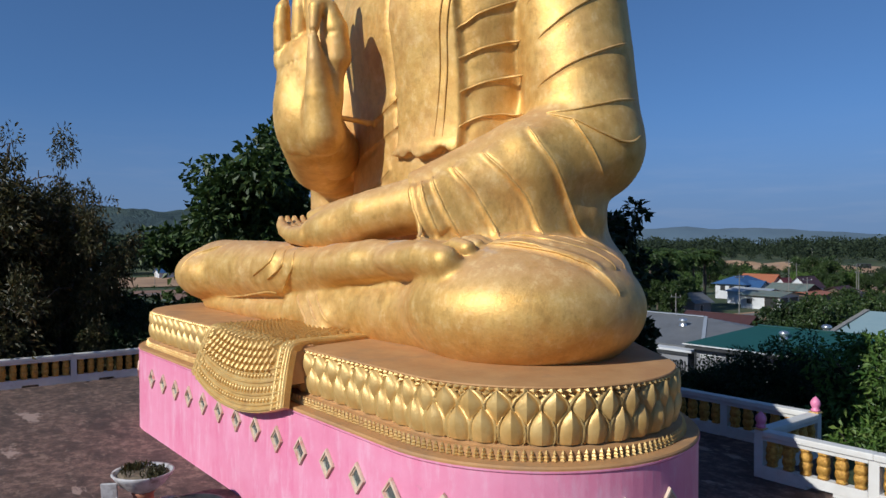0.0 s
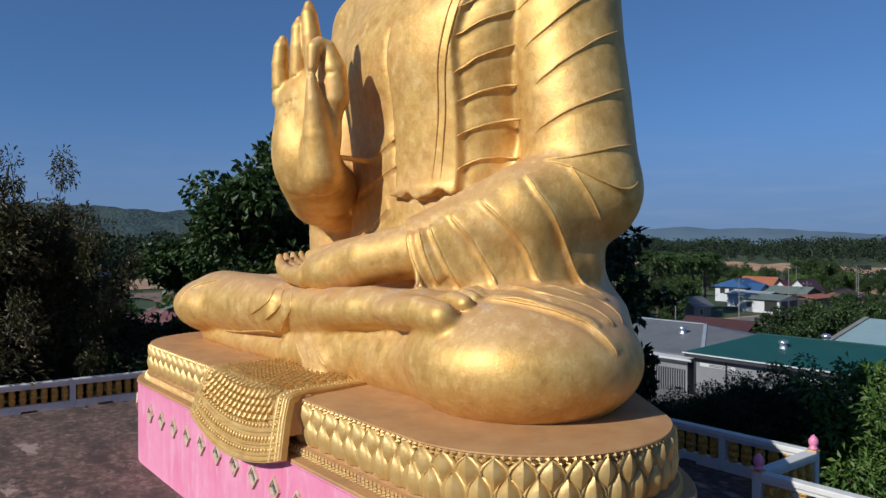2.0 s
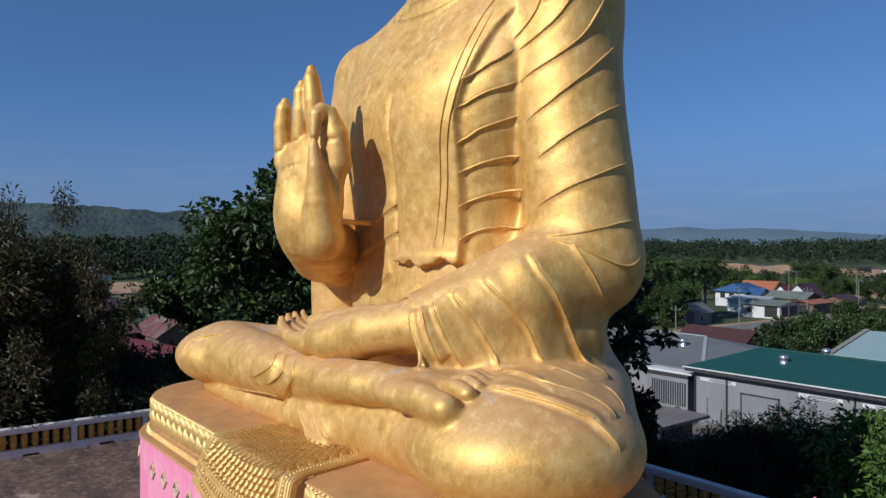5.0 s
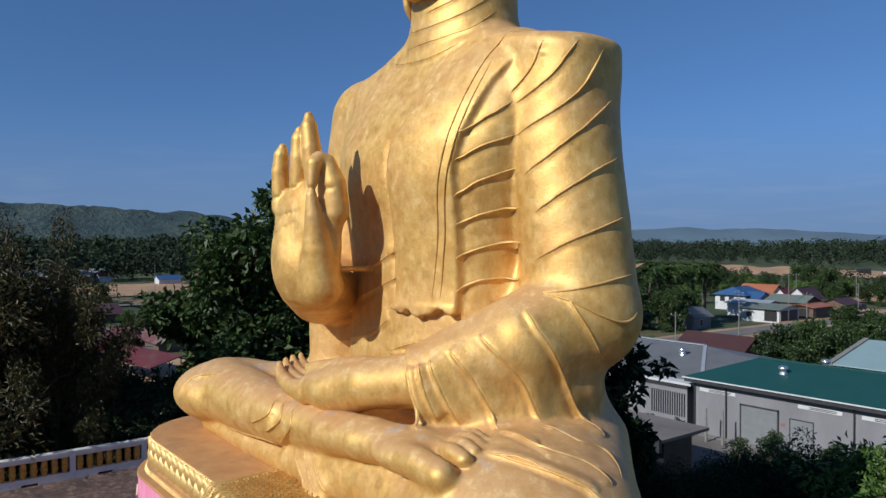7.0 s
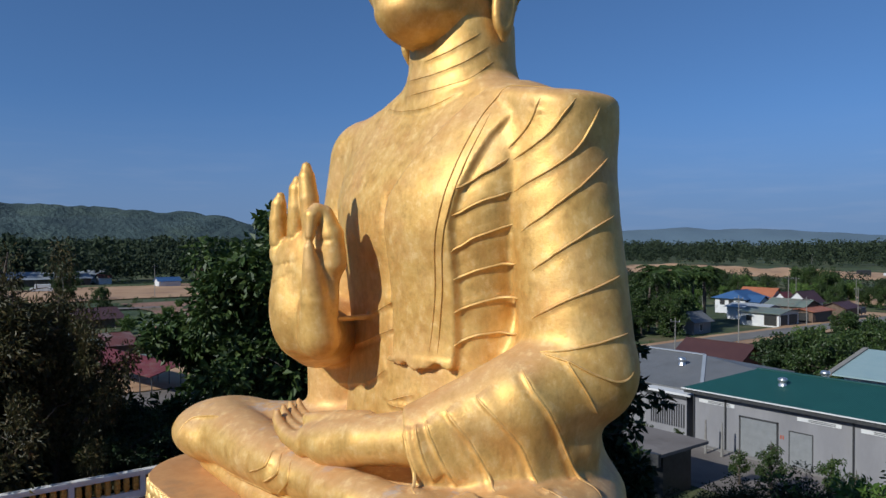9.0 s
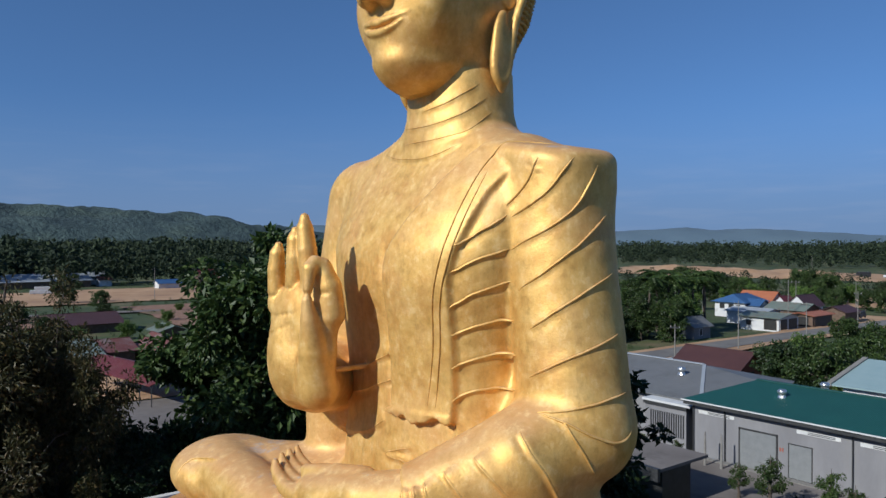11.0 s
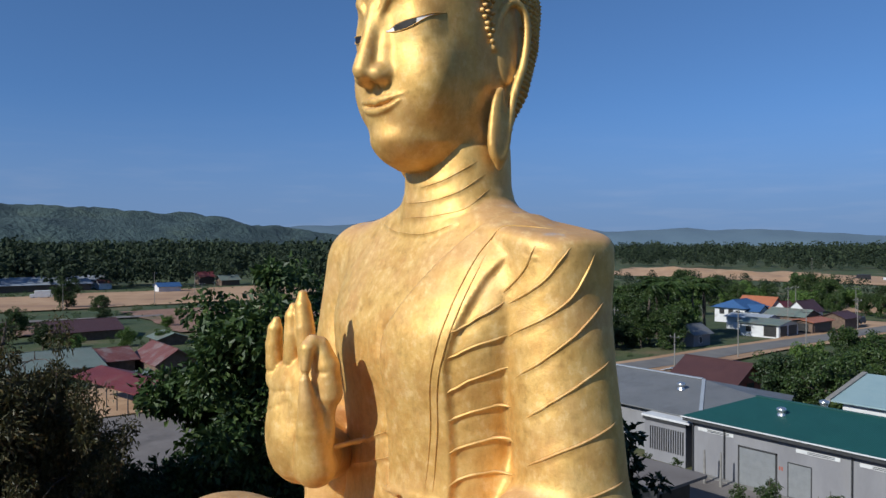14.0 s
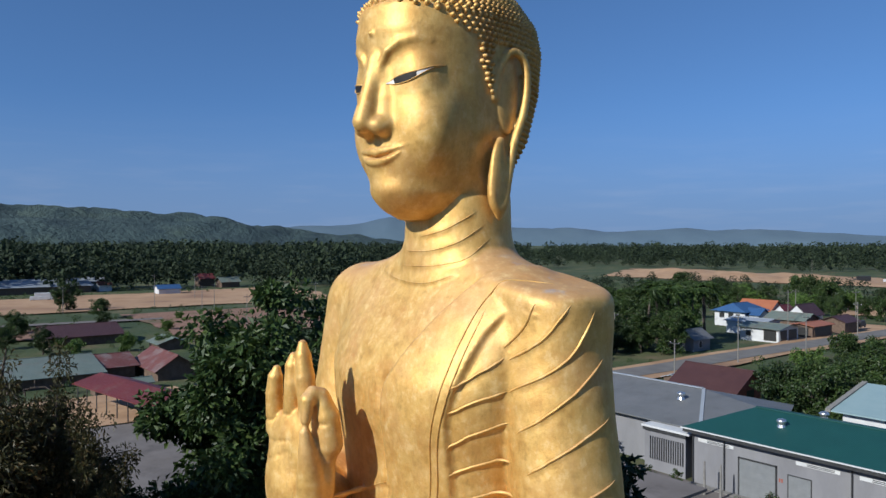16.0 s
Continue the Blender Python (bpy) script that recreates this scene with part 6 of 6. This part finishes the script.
def house(name, label, x0, x1, y0, y1, z, eave, ridge, axis, wall, roof, over=0.6, openings=(), hip=0.0, category="house", ridge_at=0.5):
    """A house with walls from z to z + eave and a gabled roof whose ridge runs along axis."""
    h = tagged(empty(name, None), label, category)
    part("wall", boxbm(x0, x1, y0, y1, z - 0.5, z + eave, 0.03), wall, h)
    ze, zr = z + eave, z + ridge
    bm = bmesh.new()
    X0, X1, Y0, Y1 = x0 - over, x1 + over, y0 - over, y1 + over
    if axis == "x":
        m = y0 + (y1 - y0) * ridge_at
        drop = (zr - ze) * over / max(0.1, m - y0)
        slab(bm, (X0, Y0, ze - drop + 0.12), (X1, Y0, ze - drop + 0.12), (X1 - hip, m, zr + 0.12), (X0 + hip, m, zr + 0.12), 0.1)
        slab(bm, (X1, Y1, ze - drop + 0.12), (X0, Y1, ze - drop + 0.12), (X0 + hip, m + 0.01, zr + 0.12), (X1 - hip, m + 0.01, zr + 0.12), 0.1)
        if hip:
            for X, s in ((X0, 1), (X1, -1)):
                v = [bm.verts.new(p) for p in ((X, Y1, ze - drop + 0.12), (X, Y0, ze - drop + 0.12), (X + s * hip, m, zr + 0.12))]
                bm.faces.new(v if s > 0 else v[::-1])
        gable = [[(x0, y0, ze), (x0, y1, ze), (x0, m, zr)], [(x1, y0, ze), (x1, m, zr), (x1, y1, ze)]]
        ridge_box = (X0 + hip, X1 - hip, m - 0.12, m + 0.12, zr + 0.08, zr + 0.18)
    else:
        m = x0 + (x1 - x0) * ridge_at
        drop = (zr - ze) * over / max(0.1, m - x0)
        slab(bm, (X0, Y1, ze - drop + 0.12), (X0, Y0, ze - drop + 0.12), (m, Y0 + hip, zr + 0.12), (m, Y1 - hip, zr + 0.12), 0.1)
        slab(bm, (X1, Y0, ze - drop + 0.12), (X1, Y1, ze - drop + 0.12), (m + 0.01, Y1 - hip, zr + 0.12), (m + 0.01, Y0 + hip, zr + 0.12), 0.1)
        if hip:
            for Y, s in ((Y0, 1), (Y1, -1)):
                v = [bm.verts.new(p) for p in ((X0, Y, ze - drop + 0.12), (X1, Y, ze - drop + 0.12), (m, Y + s * hip, zr + 0.12))]
                bm.faces.new(v if s > 0 else v[::-1])
        gable = [[(x0, y0, ze), (m, y0, zr), (x1, y0, ze)], [(x0, y1, ze), (x1, y1, ze), (m, y1, zr)]]
        ridge_box = (m - 0.12, m + 0.12, Y0 + hip, Y1 - hip, zr + 0.08, zr + 0.18)
    r = part("roof", bm, roof, h)
    part("ridge_cap", boxbm(*ridge_box), roof, r)
    if not hip:
        for g in gable:
            b2 = bmesh.new()
            b2.faces.new([b2.verts.new(p) for p in g])
            part("gable", b2, wall, h)
    for o in openings:
        opening(h, *o)
    return h


def roof_vent(x, y, z):
    v = tagged(empty("roof_vent", Matrix.Translation((x, y, z))), "round bright steel turbine vent on the roof", "roof vent", "turbine vents")
    part("base", lathe([(0.42, -0.15), (0.30, 0.12), (0.30, 0.22)], 14), STEEL, v)
    part("turbine", lathe([(0.28, 0.22), (0.40, 0.34), (0.42, 0.48), (0.30, 0.60), (0.05, 0.66)], 14), STEEL, v, "", True)
    return v


def make_warehouse():
    w = tagged(empty("warehouse"), "grey rendered warehouse with a green sheet roof and a roller door", "warehouse")
    x0, x1, y0, y1, z = -26.0, 14.0, 48.5, 60.5, -9.8
    part("wall", boxbm(x0, x1, y0, y1, z - 0.4, -4.95), WALL_GREY, w)
    bm = bmesh.new()
    e, r, yr = -4.80, -3.35, 54.4
    slab(bm, (x0 - 0.6, y0 - 0.8, e), (x1, y0 - 0.8, e), (x1, yr, r), (-23.1, yr, r), 0.10)
    slab(bm, (x1, y1 + 0.8, e), (x0 - 0.6, y1 + 0.8, e), (-23.1, yr + 0.01, r), (x1, yr + 0.01, r), 0.10)
    bm.faces.new([bm.verts.new(p) for p in ((x0 - 0.6, y1 + 0.8, e), (x0 - 0.6, y0 - 0.8, e), (-23.1, yr, r))])
    roof = part("roof", bm, ROOF_GREEN, w, "dark teal-green sheet roof")
    part("ridge_cap", boxbm(-23.2, x1, yr - 0.18, yr + 0.18, r - 0.02, r + 0.06), ROOF_GREEN, roof)
    part("gutter", boxbm(x0 - 0.65, x1, y0 - 0.90, y0 - 0.80, e - 0.09, e + 0.01), WALL_WHITE, roof, "white gutter edge")
    part("fascia", boxbm(x0 - 0.5, x1, y0 - 0.75, y0 - 0.05, e - 0.42, e - 0.12), METAL_DARK, w, "dark soffit under the eave")
    d = part("door", boxbm(-21.4, -18.25, y0 - 0.08, y0 - 0.01, z, -6.6), DOOR_GREY, w, "grey roller shutter door")
    for i in range(12):
        zz = z + 0.1 + i * 0.255
        part("slat", boxbm(-21.38, -18.27, y0 - 0.095, y0 - 0.08, zz, zz + 0.235), DOOR_GREY, d)
    for bx in ((-21.52, -21.4, z, -6.48), (-18.25, -18.13, z, -6.48), (-21.52, -18.13, -6.6, -6.48)):
        part("frame", boxbm(bx[0], bx[1], y0 - 0.12, y0 - 0.004, bx[2], bx[3]), METAL_DARK, d)
    opening(w, "y-", y0, -17.2, -15.4, -9.7, -7.0, DOOR_GREY, METAL_DARK, "door")
    for x in (-25.85, -22.8, -12.3, -4.0, 4.0):
        part("downpipe", lathe([(0.06, z), (0.06, -5.2)], 8, (x, y0 - 0.14, 0)), METAL_DARK, w)
    for x in (-25.4, -16.6, -11.8, -3, 5):
        v = part("wall_vent", boxbm(x, x + 3.4, y0 - 0.03, y0 - 0.004, -6.0, -5.7), WALL_WHITE, w)
        for k in range(2):
            part("slot", boxbm(x + 0.9, x + 3.0, y0 - 0.045, y0 - 0.03, -5.94 + k * 0.12, -5.88 + k * 0.12), METAL_DARK, v)
    for k in range(2):
        part("number_bar", boxbm(-18.0 + k * 0.2, -17.87 + k * 0.2, y0 - 0.02, y0 - 0.004, -7.75, -7.45), WALL_RED, w)
    part("plinth_kerb", boxbm(x0, x1, y0 - 0.9, y0 - 0.15, z - 0.3, z + 0.1), CONCRETE, w)
    return w


def make_annex():
    a = tagged(empty("annex"), "small pale annex with a flat roof and dark vertical louvres", "building")
    part("wall", boxbm(-31.2, -26.75, 48.6, 55.0, -10.2, -5.75), WALL_GREY, a)
    part("roof", boxbm(-31.4, -26.2, 48.3, 55.2, -5.75, -5.55, 0.02), WALL_WHITE, a, "white flat roof with stains")
    part("fascia", boxbm(-31.3, -26.6, 48.4, 48.62, -6.05, -5.75), METAL_DARK, a)
    part("parapet", boxbm(-31.4, -29.0, 54.8, 55.2, -5.55, -5.2), WALL_WHITE, a)
    w = part("window", boxbm(-30.65, -26.95, 48.57, 48.598, -8.7, -6.58), DARK, a, "dark louvred opening")
    for i in range(15):
        x = -30.62 + i * 0.25
        part("louvre", boxbm(x, x + 0.09, 48.47, 48.57, -8.7, -6.58), WALL_GREY, w)
    return a


def make_hall():
    h = tagged(empty("hall"), "long low hall with a grey sheet hip roof", "building")
    part("wall", boxbm(-62, -26.5, 50.6, 66, -10.2, -5.5), WALL_GREY, h)
    bm = bmesh.new()
    slab(bm, (-63, 49.8, -5.4), (-26.0, 49.8, -5.4), (-31.6, 59.0, -3.6), (-63, 59.0, -3.6), 0.1)
    slab(bm, (-26.0, 67, -5.4), (-63, 67, -5.4), (-63, 59.01, -3.6), (-31.6, 59.01, -3.6), 0.1)
    bm.faces.new([bm.verts.new(p) for p in ((-26.0, 49.8, -5.4), (-22.0, 58.0, -4.6), (-31.6, 59.0, -3.6))])
    bm.faces.new([bm.verts.new(p) for p in ((-22.0, 58.0, -4.6), (-26.0, 67, -5.4), (-31.6, 59.0, -3.6))])
    r = part("roof", bm, ROOF_GREY, h, "weathered grey sheet roof")
    b2 = bmesh.new()
    slab(b2, (-26.2, 49.7, -5.36), (-25.8, 49.7, -5.36), (-31.4, 59.1, -3.52), (-31.8, 59.1, -3.52), 0.12)
    part("hip_cap", b2, ROOF_ZINC, r)
    part("ridge_cap", boxbm(-63, -31.6, 58.8, 59.2, -3.58, -3.48), ROOF_ZINC, r)
    return h


def power_pole(x, y, h, arm="x"):
    p = tagged(empty("power_pole", Matrix.Translation((x, y, ground_z(x, y) + 0.2))), "slender concrete power pole with a crossarm", "power pole", "power poles")
    part("shaft", lathe([(0.13, -0.5), (0.12, 0), (0.07, h)], 8), CONCRETE, p)
    if arm:
        part("crossarm", boxbm(-0.9, 0.9, -0.06, 0.06, h - 0.7, h - 0.55) if arm == "x" else boxbm(-0.06, 0.06, -0.9, 0.9, h - 0.7, h - 0.55), METAL_DARK, p)
        for k in (-0.8, 0, 0.8):
            part("insulator", lathe([(0.05, 0), (0.07, 0.08), (0.03, 0.2)], 6, (k if arm == "x" else 0, 0 if arm == "x" else k, h - 0.55)), CHALKY, p)
    return p


make_warehouse()
make_annex()
make_hall()
roof_vent(-19.4, 51.6, -3.95)
roof_vent(-31.9, 55.5, -4.15)
roof_vent(-17.5, 55.2, -3.5)
g = tagged(empty("pale_building"), "building with a pale blue sheet roof and grey kerb", "building")
part("wall", boxbm(-20.0, 4, 64.5, 78, -10.2, -4.7), WALL_WHITE, g)
bm = bmesh.new()
slab(bm, (-20.8, 63.8, -4.6), (4, 63.8, -4.6), (4, 72, -2.9), (-20.8, 72, -2.9), 0.12)
part("roof", bm, ROOF_PALE, g)
bm = bmesh.new()
slab(bm, (-21.3, 63.7, -4.45), (-20.8, 63.7, -4.45), (-20.8, 72, -2.75), (-21.3, 72, -2.75), 0.3)
part("verge", bm, CONCRETE, g)
s = tagged(empty("flat_shed"), "low open shed with a dusty flat roof and black-painted shade", "shed")
# solid near-black block: the shade under the open shed, put in as colour
part("wall", boxbm(-24.5, -18.9, 34.0, 37.4, -10.4, -6.75), DARK, s, "near-black block painted as the shade in the open front")
part("roof", boxbm(-26.5, -18.6, 33.2, 39.2, -6.75, -6.5, 0.03), YARD, s, "dusty grey flat roof")
part("edge", boxbm(-26.5, -18.5, 32.9, 33.2, -7.3, -6.4), METAL_DARK, s)
house("brown_house", "brown-roofed house with red timber walls by the road", -50.5, -41.6, 82, 89, -10.9, 2.9, 4.9, "x", WALL_RED, ROOF_BROWN, 1.0,
      [("y-", 82.0, -48.6, -47.6, -10.4, -8.8, DARK, WALL_RED, "door"), ("y-", 82.0, -46.0, -44.5, -9.9, -8.7, DARK, WALL_RED), ("x+", -41.6, 85, 87, -9.8, -8.7, DARK, WALL_RED)])
house("lean_to", "open lean-to with a pale sheet roof on white posts", -54.2, -51.3, 84, 90, -10.9, 2.5, 2.9, "y", WALL_WOOD, ROOF_ZINC, 0.3)
house("blue_roof_house", "two-storey white house with a bright blue sheet roof", -104, -95, 178, 189, -11.2, 3.9, 5.7, "y", WALL_WHITE, ROOF_BLUE, 0.9,
      [("y-", 178.0, -102.5, -101.0, -9.4, -8.0, DARK), ("y-", 178.0, -99.8, -98.3, -9.4, -8.0, DARK), ("x+", -95, 180, 181.5, -9.4, -8.0, DARK), ("x+", -95, 184, 185.5, -9.4, -8.0, DARK), ("y-", 178, -97.6, -96.4, -11.0, -8.2, DARK, None, "door")], 2.6)
house("blue_porch", "white porch with a blue sheet roof", -95.5, -91.5, 179, 184, -11.2, 3.2, 4.6, "x", WALL_WHITE, ROOF_BLUE, 0.5, [("y-", 179.0, -94.5, -92.5, -11.0, -9.0, DARK)])
house("orange_roof_house", "house with a bright orange-red tiled roof", -105.5, -96, 193, 200, -11.2, 3.4, 5.8, "x", WALL_WHITE, ROOF_ORANGE, 0.8, [("x+", -96, 195, 197, -10, -8.4, DARK)])
house("red_roof_house", "small house with a red roof", -93.5, -89.5, 190, 195, -11.2, 3.2, 5.2, "y", WALL_WHITE, ROOF_RED, 0.5, [("y-", 190.0, -92.5, -90.5, -10.3, -8.8, DARK)])
house("maroon_gable_house", "white gabled house with a maroon roof", -88.5, -83, 188, 197, -11.2, 3.2, 5.8, "y", WALL_WHITE, ROOF_BROWN, 0.5, [("y-", 188.0, -87, -84.5, -10.4, -8.8, DARK)])
house("green_roof_house", "house with a dark green sheet roof", -88, -78, 176, 184, -11.2, 3.0, 4.4, "x", WALL_WOOD, ROOF_SAGE, 0.6, [("x+", -78, 178, 182, -11, -8.9, DARK, WALL_WOOD)])
house("shop_green", "white shop with a green sheet roof and open front", -82.5, -73.0, 154, 163, -11.2, 2.9, 3.6, "x", WALL_WHITE, ROOF_SAGE, 0.8,
      [("y-", 154.0, -81, -79.6, -10.4, -9.2, DARK), ("x+", -73.0, 154.6, 157.8, -11.1, -8.7, DARK, WALL_WHITE, "door"), ("x+", -73.0, 158.4, 162.4, -11.1, -8.7, DARK, WALL_WHITE, "door"), ("y-", 154.0, -76.5, -73.6, -11.1, -8.8, DARK, WALL_WOOD, "door")])
house("zinc_roof_house", "low house with a pale zinc roof", -92, -82, 164, 172, -11.2, 2.8, 3.5, "x", WALL_WHITE, ROOF_ZINC, 0.6)
house("shop_orange", "small shop under an orange sheet awning", -78.0, -72.0, 168, 178, -11.2, 2.6, 3.1, "y", WALL_WOOD, ROOF_ORANGE, 0.7, [("y-", 168.0, -77, -73, -11.1, -9.0, DARK, WALL_WOOD, "door"), ("x+", -72.0, 169, 177, -11.1, -9.0, DARK, WALL_WOOD, "door")])
house("brown_stall", "brown-roofed stall by the road", -77.5, -71.5, 184, 192, -11.2, 2.6, 3.8, "y", WALL_WOOD, ROOF_BROWN, 0.6)
house("grove_house", "small white house among the trees", -80.0, -75.0, 123.5, 129.5, -11.2, 3.0, 4.6, "y", WALL_GREY, ROOF_GREY, 0.6, [("y-", 123.5, -79.0, -78.1, -10.2, -8.9, DARK), ("x+", -75.0, 125.5, 126.5, -10.2, -8.9, DARK)])


def prism_bar(a, b, w):
    """A square bar between two points."""
    bm = bmesh.new()
    m = look(a, b)
    L = (Vector(b) - Vector(a)).length
    bmesh.ops.create_cube(bm, size=1.0, matrix=m @ Matrix.Translation((0, 0, -L / 2)) @ Matrix.Diagonal((w, w, L, 1)))
    return bm


def open_shed():
    h = tagged(empty("open_shed"), "open-sided shed with a dark red sheet roof on thin posts", "shed")
    bm = bmesh.new()
    z = -11.0
    slab(bm, (-95.3, 11.5, z + 3.9), (-74.0, 15.26, z + 3.9), (-74.0, 18.86, z + 5.0), (-95.3, 15.1, z + 5.0), 0.1)
    slab(bm, (-74.0, 22.46, z + 3.9), (-95.3, 18.7, z + 3.9), (-95.3, 15.11, z + 5.0), (-74.0, 18.87, z + 5.0), 0.1)
    part("roof", bm, ROOF_RED, h)
    for i in range(8):
        for y in (12.0, 18.2):
            x = -94.7 + i * 2.87
            part("post", lathe([(0.07, z - 0.3), (0.07, z + 3.85)], 6, (x, y + (x + 95.3) * 0.1765, 0)), METAL_DARK, h)
    for y in (12.0, 18.2):
        part("beam", prism_bar((-94.9, y, z + 3.75), (-74.3, y + 3.63, z + 3.75), 0.14), METAL_DARK, h)
    return h


open_shed()
house("sage_roof_row", "long low building with a faded sage sheet roof", -134, -114, -14, 19.5, -11.8, 2.8, 4.4, "y", WALL_WOOD, ROOF_SAGE, 0.8)
house("rust_roof_shed", "shed with a rusty red sheet roof", -129, -117, 20.6, 25.5, -11.8, 2.9, 4.2, "y", WALL_WOOD, ROOF_RUST, 0.7)
house("patched_roof_house", "house with a patched rusty and pale sheet roof", -122, -109, 26.8, 33, -11.8, 3.0, 5.0, "x", WALL_WOOD, ROOF_RUST, 0.7)
house("dark_roof_hall", "long hall with a dark brown roof", -182, -166, 21, 36, -12.2, 3.0, 4.8, "y", WALL_WOOD, ROOF_BROWN, 0.8)
house("lane_house", "low house with a sage roof by the lane", -152, -145, 38, 44, -12.2, 2.6, 3.6, "x", WALL_WOOD, ROOF_SAGE, 0.6)
house("yellow_trim_shed", "low shed with a pale trim", -105.5, -102.5, 16, 24, -11.4, 2.0, 2.5, "y", WALL_WOOD, ROOF_SAGE, 0.4)
house("far_red_house", "red-roofed house at the field's edge", -196, -184, -6, 6, -12.8, 2.8, 4.4, "y", WALL_RED, ROOF_RED, 0.5)
house("long_farm_shed", "very long open farm shed with a pale zinc roof", -408, -376, -20, 76, -13.2, 3.6, 6.4, "y", WALL_WOOD, ROOF_ZINC, 1.0)
house("blue_hut", "small white hut with a bright blue roof", -343, -336, 96, 106, -13.2, 3.0, 4.6, "y", WALL_WHITE, ROOF_BLUE, 0.6)
house("field_house", "small house with a zinc roof by the forest", -402, -394, 79, 87, -13.2, 4.4, 6.6, "y", WALL_WHITE, ROOF_ZINC, 0.6)
house("white_field_house", "small white house by the forest", -384, -378, 80, 86, -13.2, 3.4, 4.8, "y", WALL_WHITE, ROOF_RUST, 0.5)
house("forest_house", "house with a red roof by the forest", -396, -388, 134, 142, -13.2, 4.6, 7.0, "y", WALL_WOOD, ROOF_RED, 0.6)
house("sage_field_house", "house with a sage roof by the forest", -378, -370, 139, 149, -13.2, 3.4, 5.6, "y", WALL_WOOD, ROOF_SAGE, 0.8)
house("far_red_row", "low red-roofed building by the forest", -430, -418, 46, 60, -13.2, 3.6, 6.0, "y", WALL_WOOD, ROOF_RED, 0.6)
for x, y, h in ((-58.5, 93, 6.5), (-60, 140, 8), (-63.5, 172, 9), (-64.5, 196, 9), (-65, 204, 9), (-80, 172, 11), (-104, 172, 10), (-110, 168, 10), (-79, 208, 10), (-230, 500, 12), (-272, 75, 12), (-214, 72, 10), (-262, 42, 9), (-230, 120, 9), (-246, 88, 9), (-300, 100, 11), (-175, 70, 9), (-62, 118, 9), (-92, 200, 10), (-86, 112, 8)):
    power_pole(x, y, h, "x" if x > -100 else "y")
for x, y in ((-23.3, 46.2), (-21.9, 46.4)):
    power_pole(x, y, 2.7, "")


def car(name, label, x, y, z, turn, L, W, H, mat, cab=0.5):
    c = tagged(empty(name, pose(x, y, z, 0, 0, turn)), label, "car")
    bm = bmesh.new()
    box(bm, -L / 2, L / 2, -W / 2, W / 2, 0.35, 0.35 + (H - 0.35) * 0.5, 0.1)
    part("body", bm, mat, c)
    bm = bmesh.new()
    box(bm, -L * 0.3, -L * 0.3 + L * cab, -W * 0.44, W * 0.44, 0.3 + (H - 0.35) * 0.5, H, 0.12)
    part("cabin", bm, mat, c)
    part("windscreen", boxbm(-L * 0.3 - 0.02, -L * 0.3 + L * cab + 0.02, -W * 0.40, W * 0.40, 0.42 + (H - 0.35) * 0.5, H - 0.18), DARK, c)
    for sx in (-0.32, 0.32):
        for sy in (-1, 1):
            bm = lathe([(0.12, -0.1), (0.34, -0.1), (0.34, 0.1), (0.12, 0.1)], 14)
            bmesh.ops.rotate(bm, cent=(0, 0, 0), matrix=Matrix.Rotation(math.pi / 2, 3, "X"), verts=bm.verts)
            bmesh.ops.translate(bm, vec=(sx * L, sy * W * 0.46, 0.34), verts=bm.verts)
            part("wheel", bm, METAL_DARK, c)
    return c


car("pickup", "white pickup parked by the road", -77.5, 191, -11.0, 100, 5.0, 1.8, 1.75, WALL_WHITE, 0.4)
car("suv", "dark grey van parked by the road", -73.5, 197, -11.0, 95, 4.8, 1.9, 1.8, METAL_DARK, 0.75)
car("truck", "white lorry on the building site", -331, 47, -12.8, 80, 8.5, 2.5, 3.2, WALL_WHITE, 0.7)
car("bus", "white bus on the earthworks", -168, 470, -12.6, 60, 11, 2.5, 3.3, WALL_WHITE, 0.85)
car("lorry", "dark lorry on the earthworks", -182, 462, -12.6, 60, 10, 2.6, 3.4, METAL_DARK, 0.8)
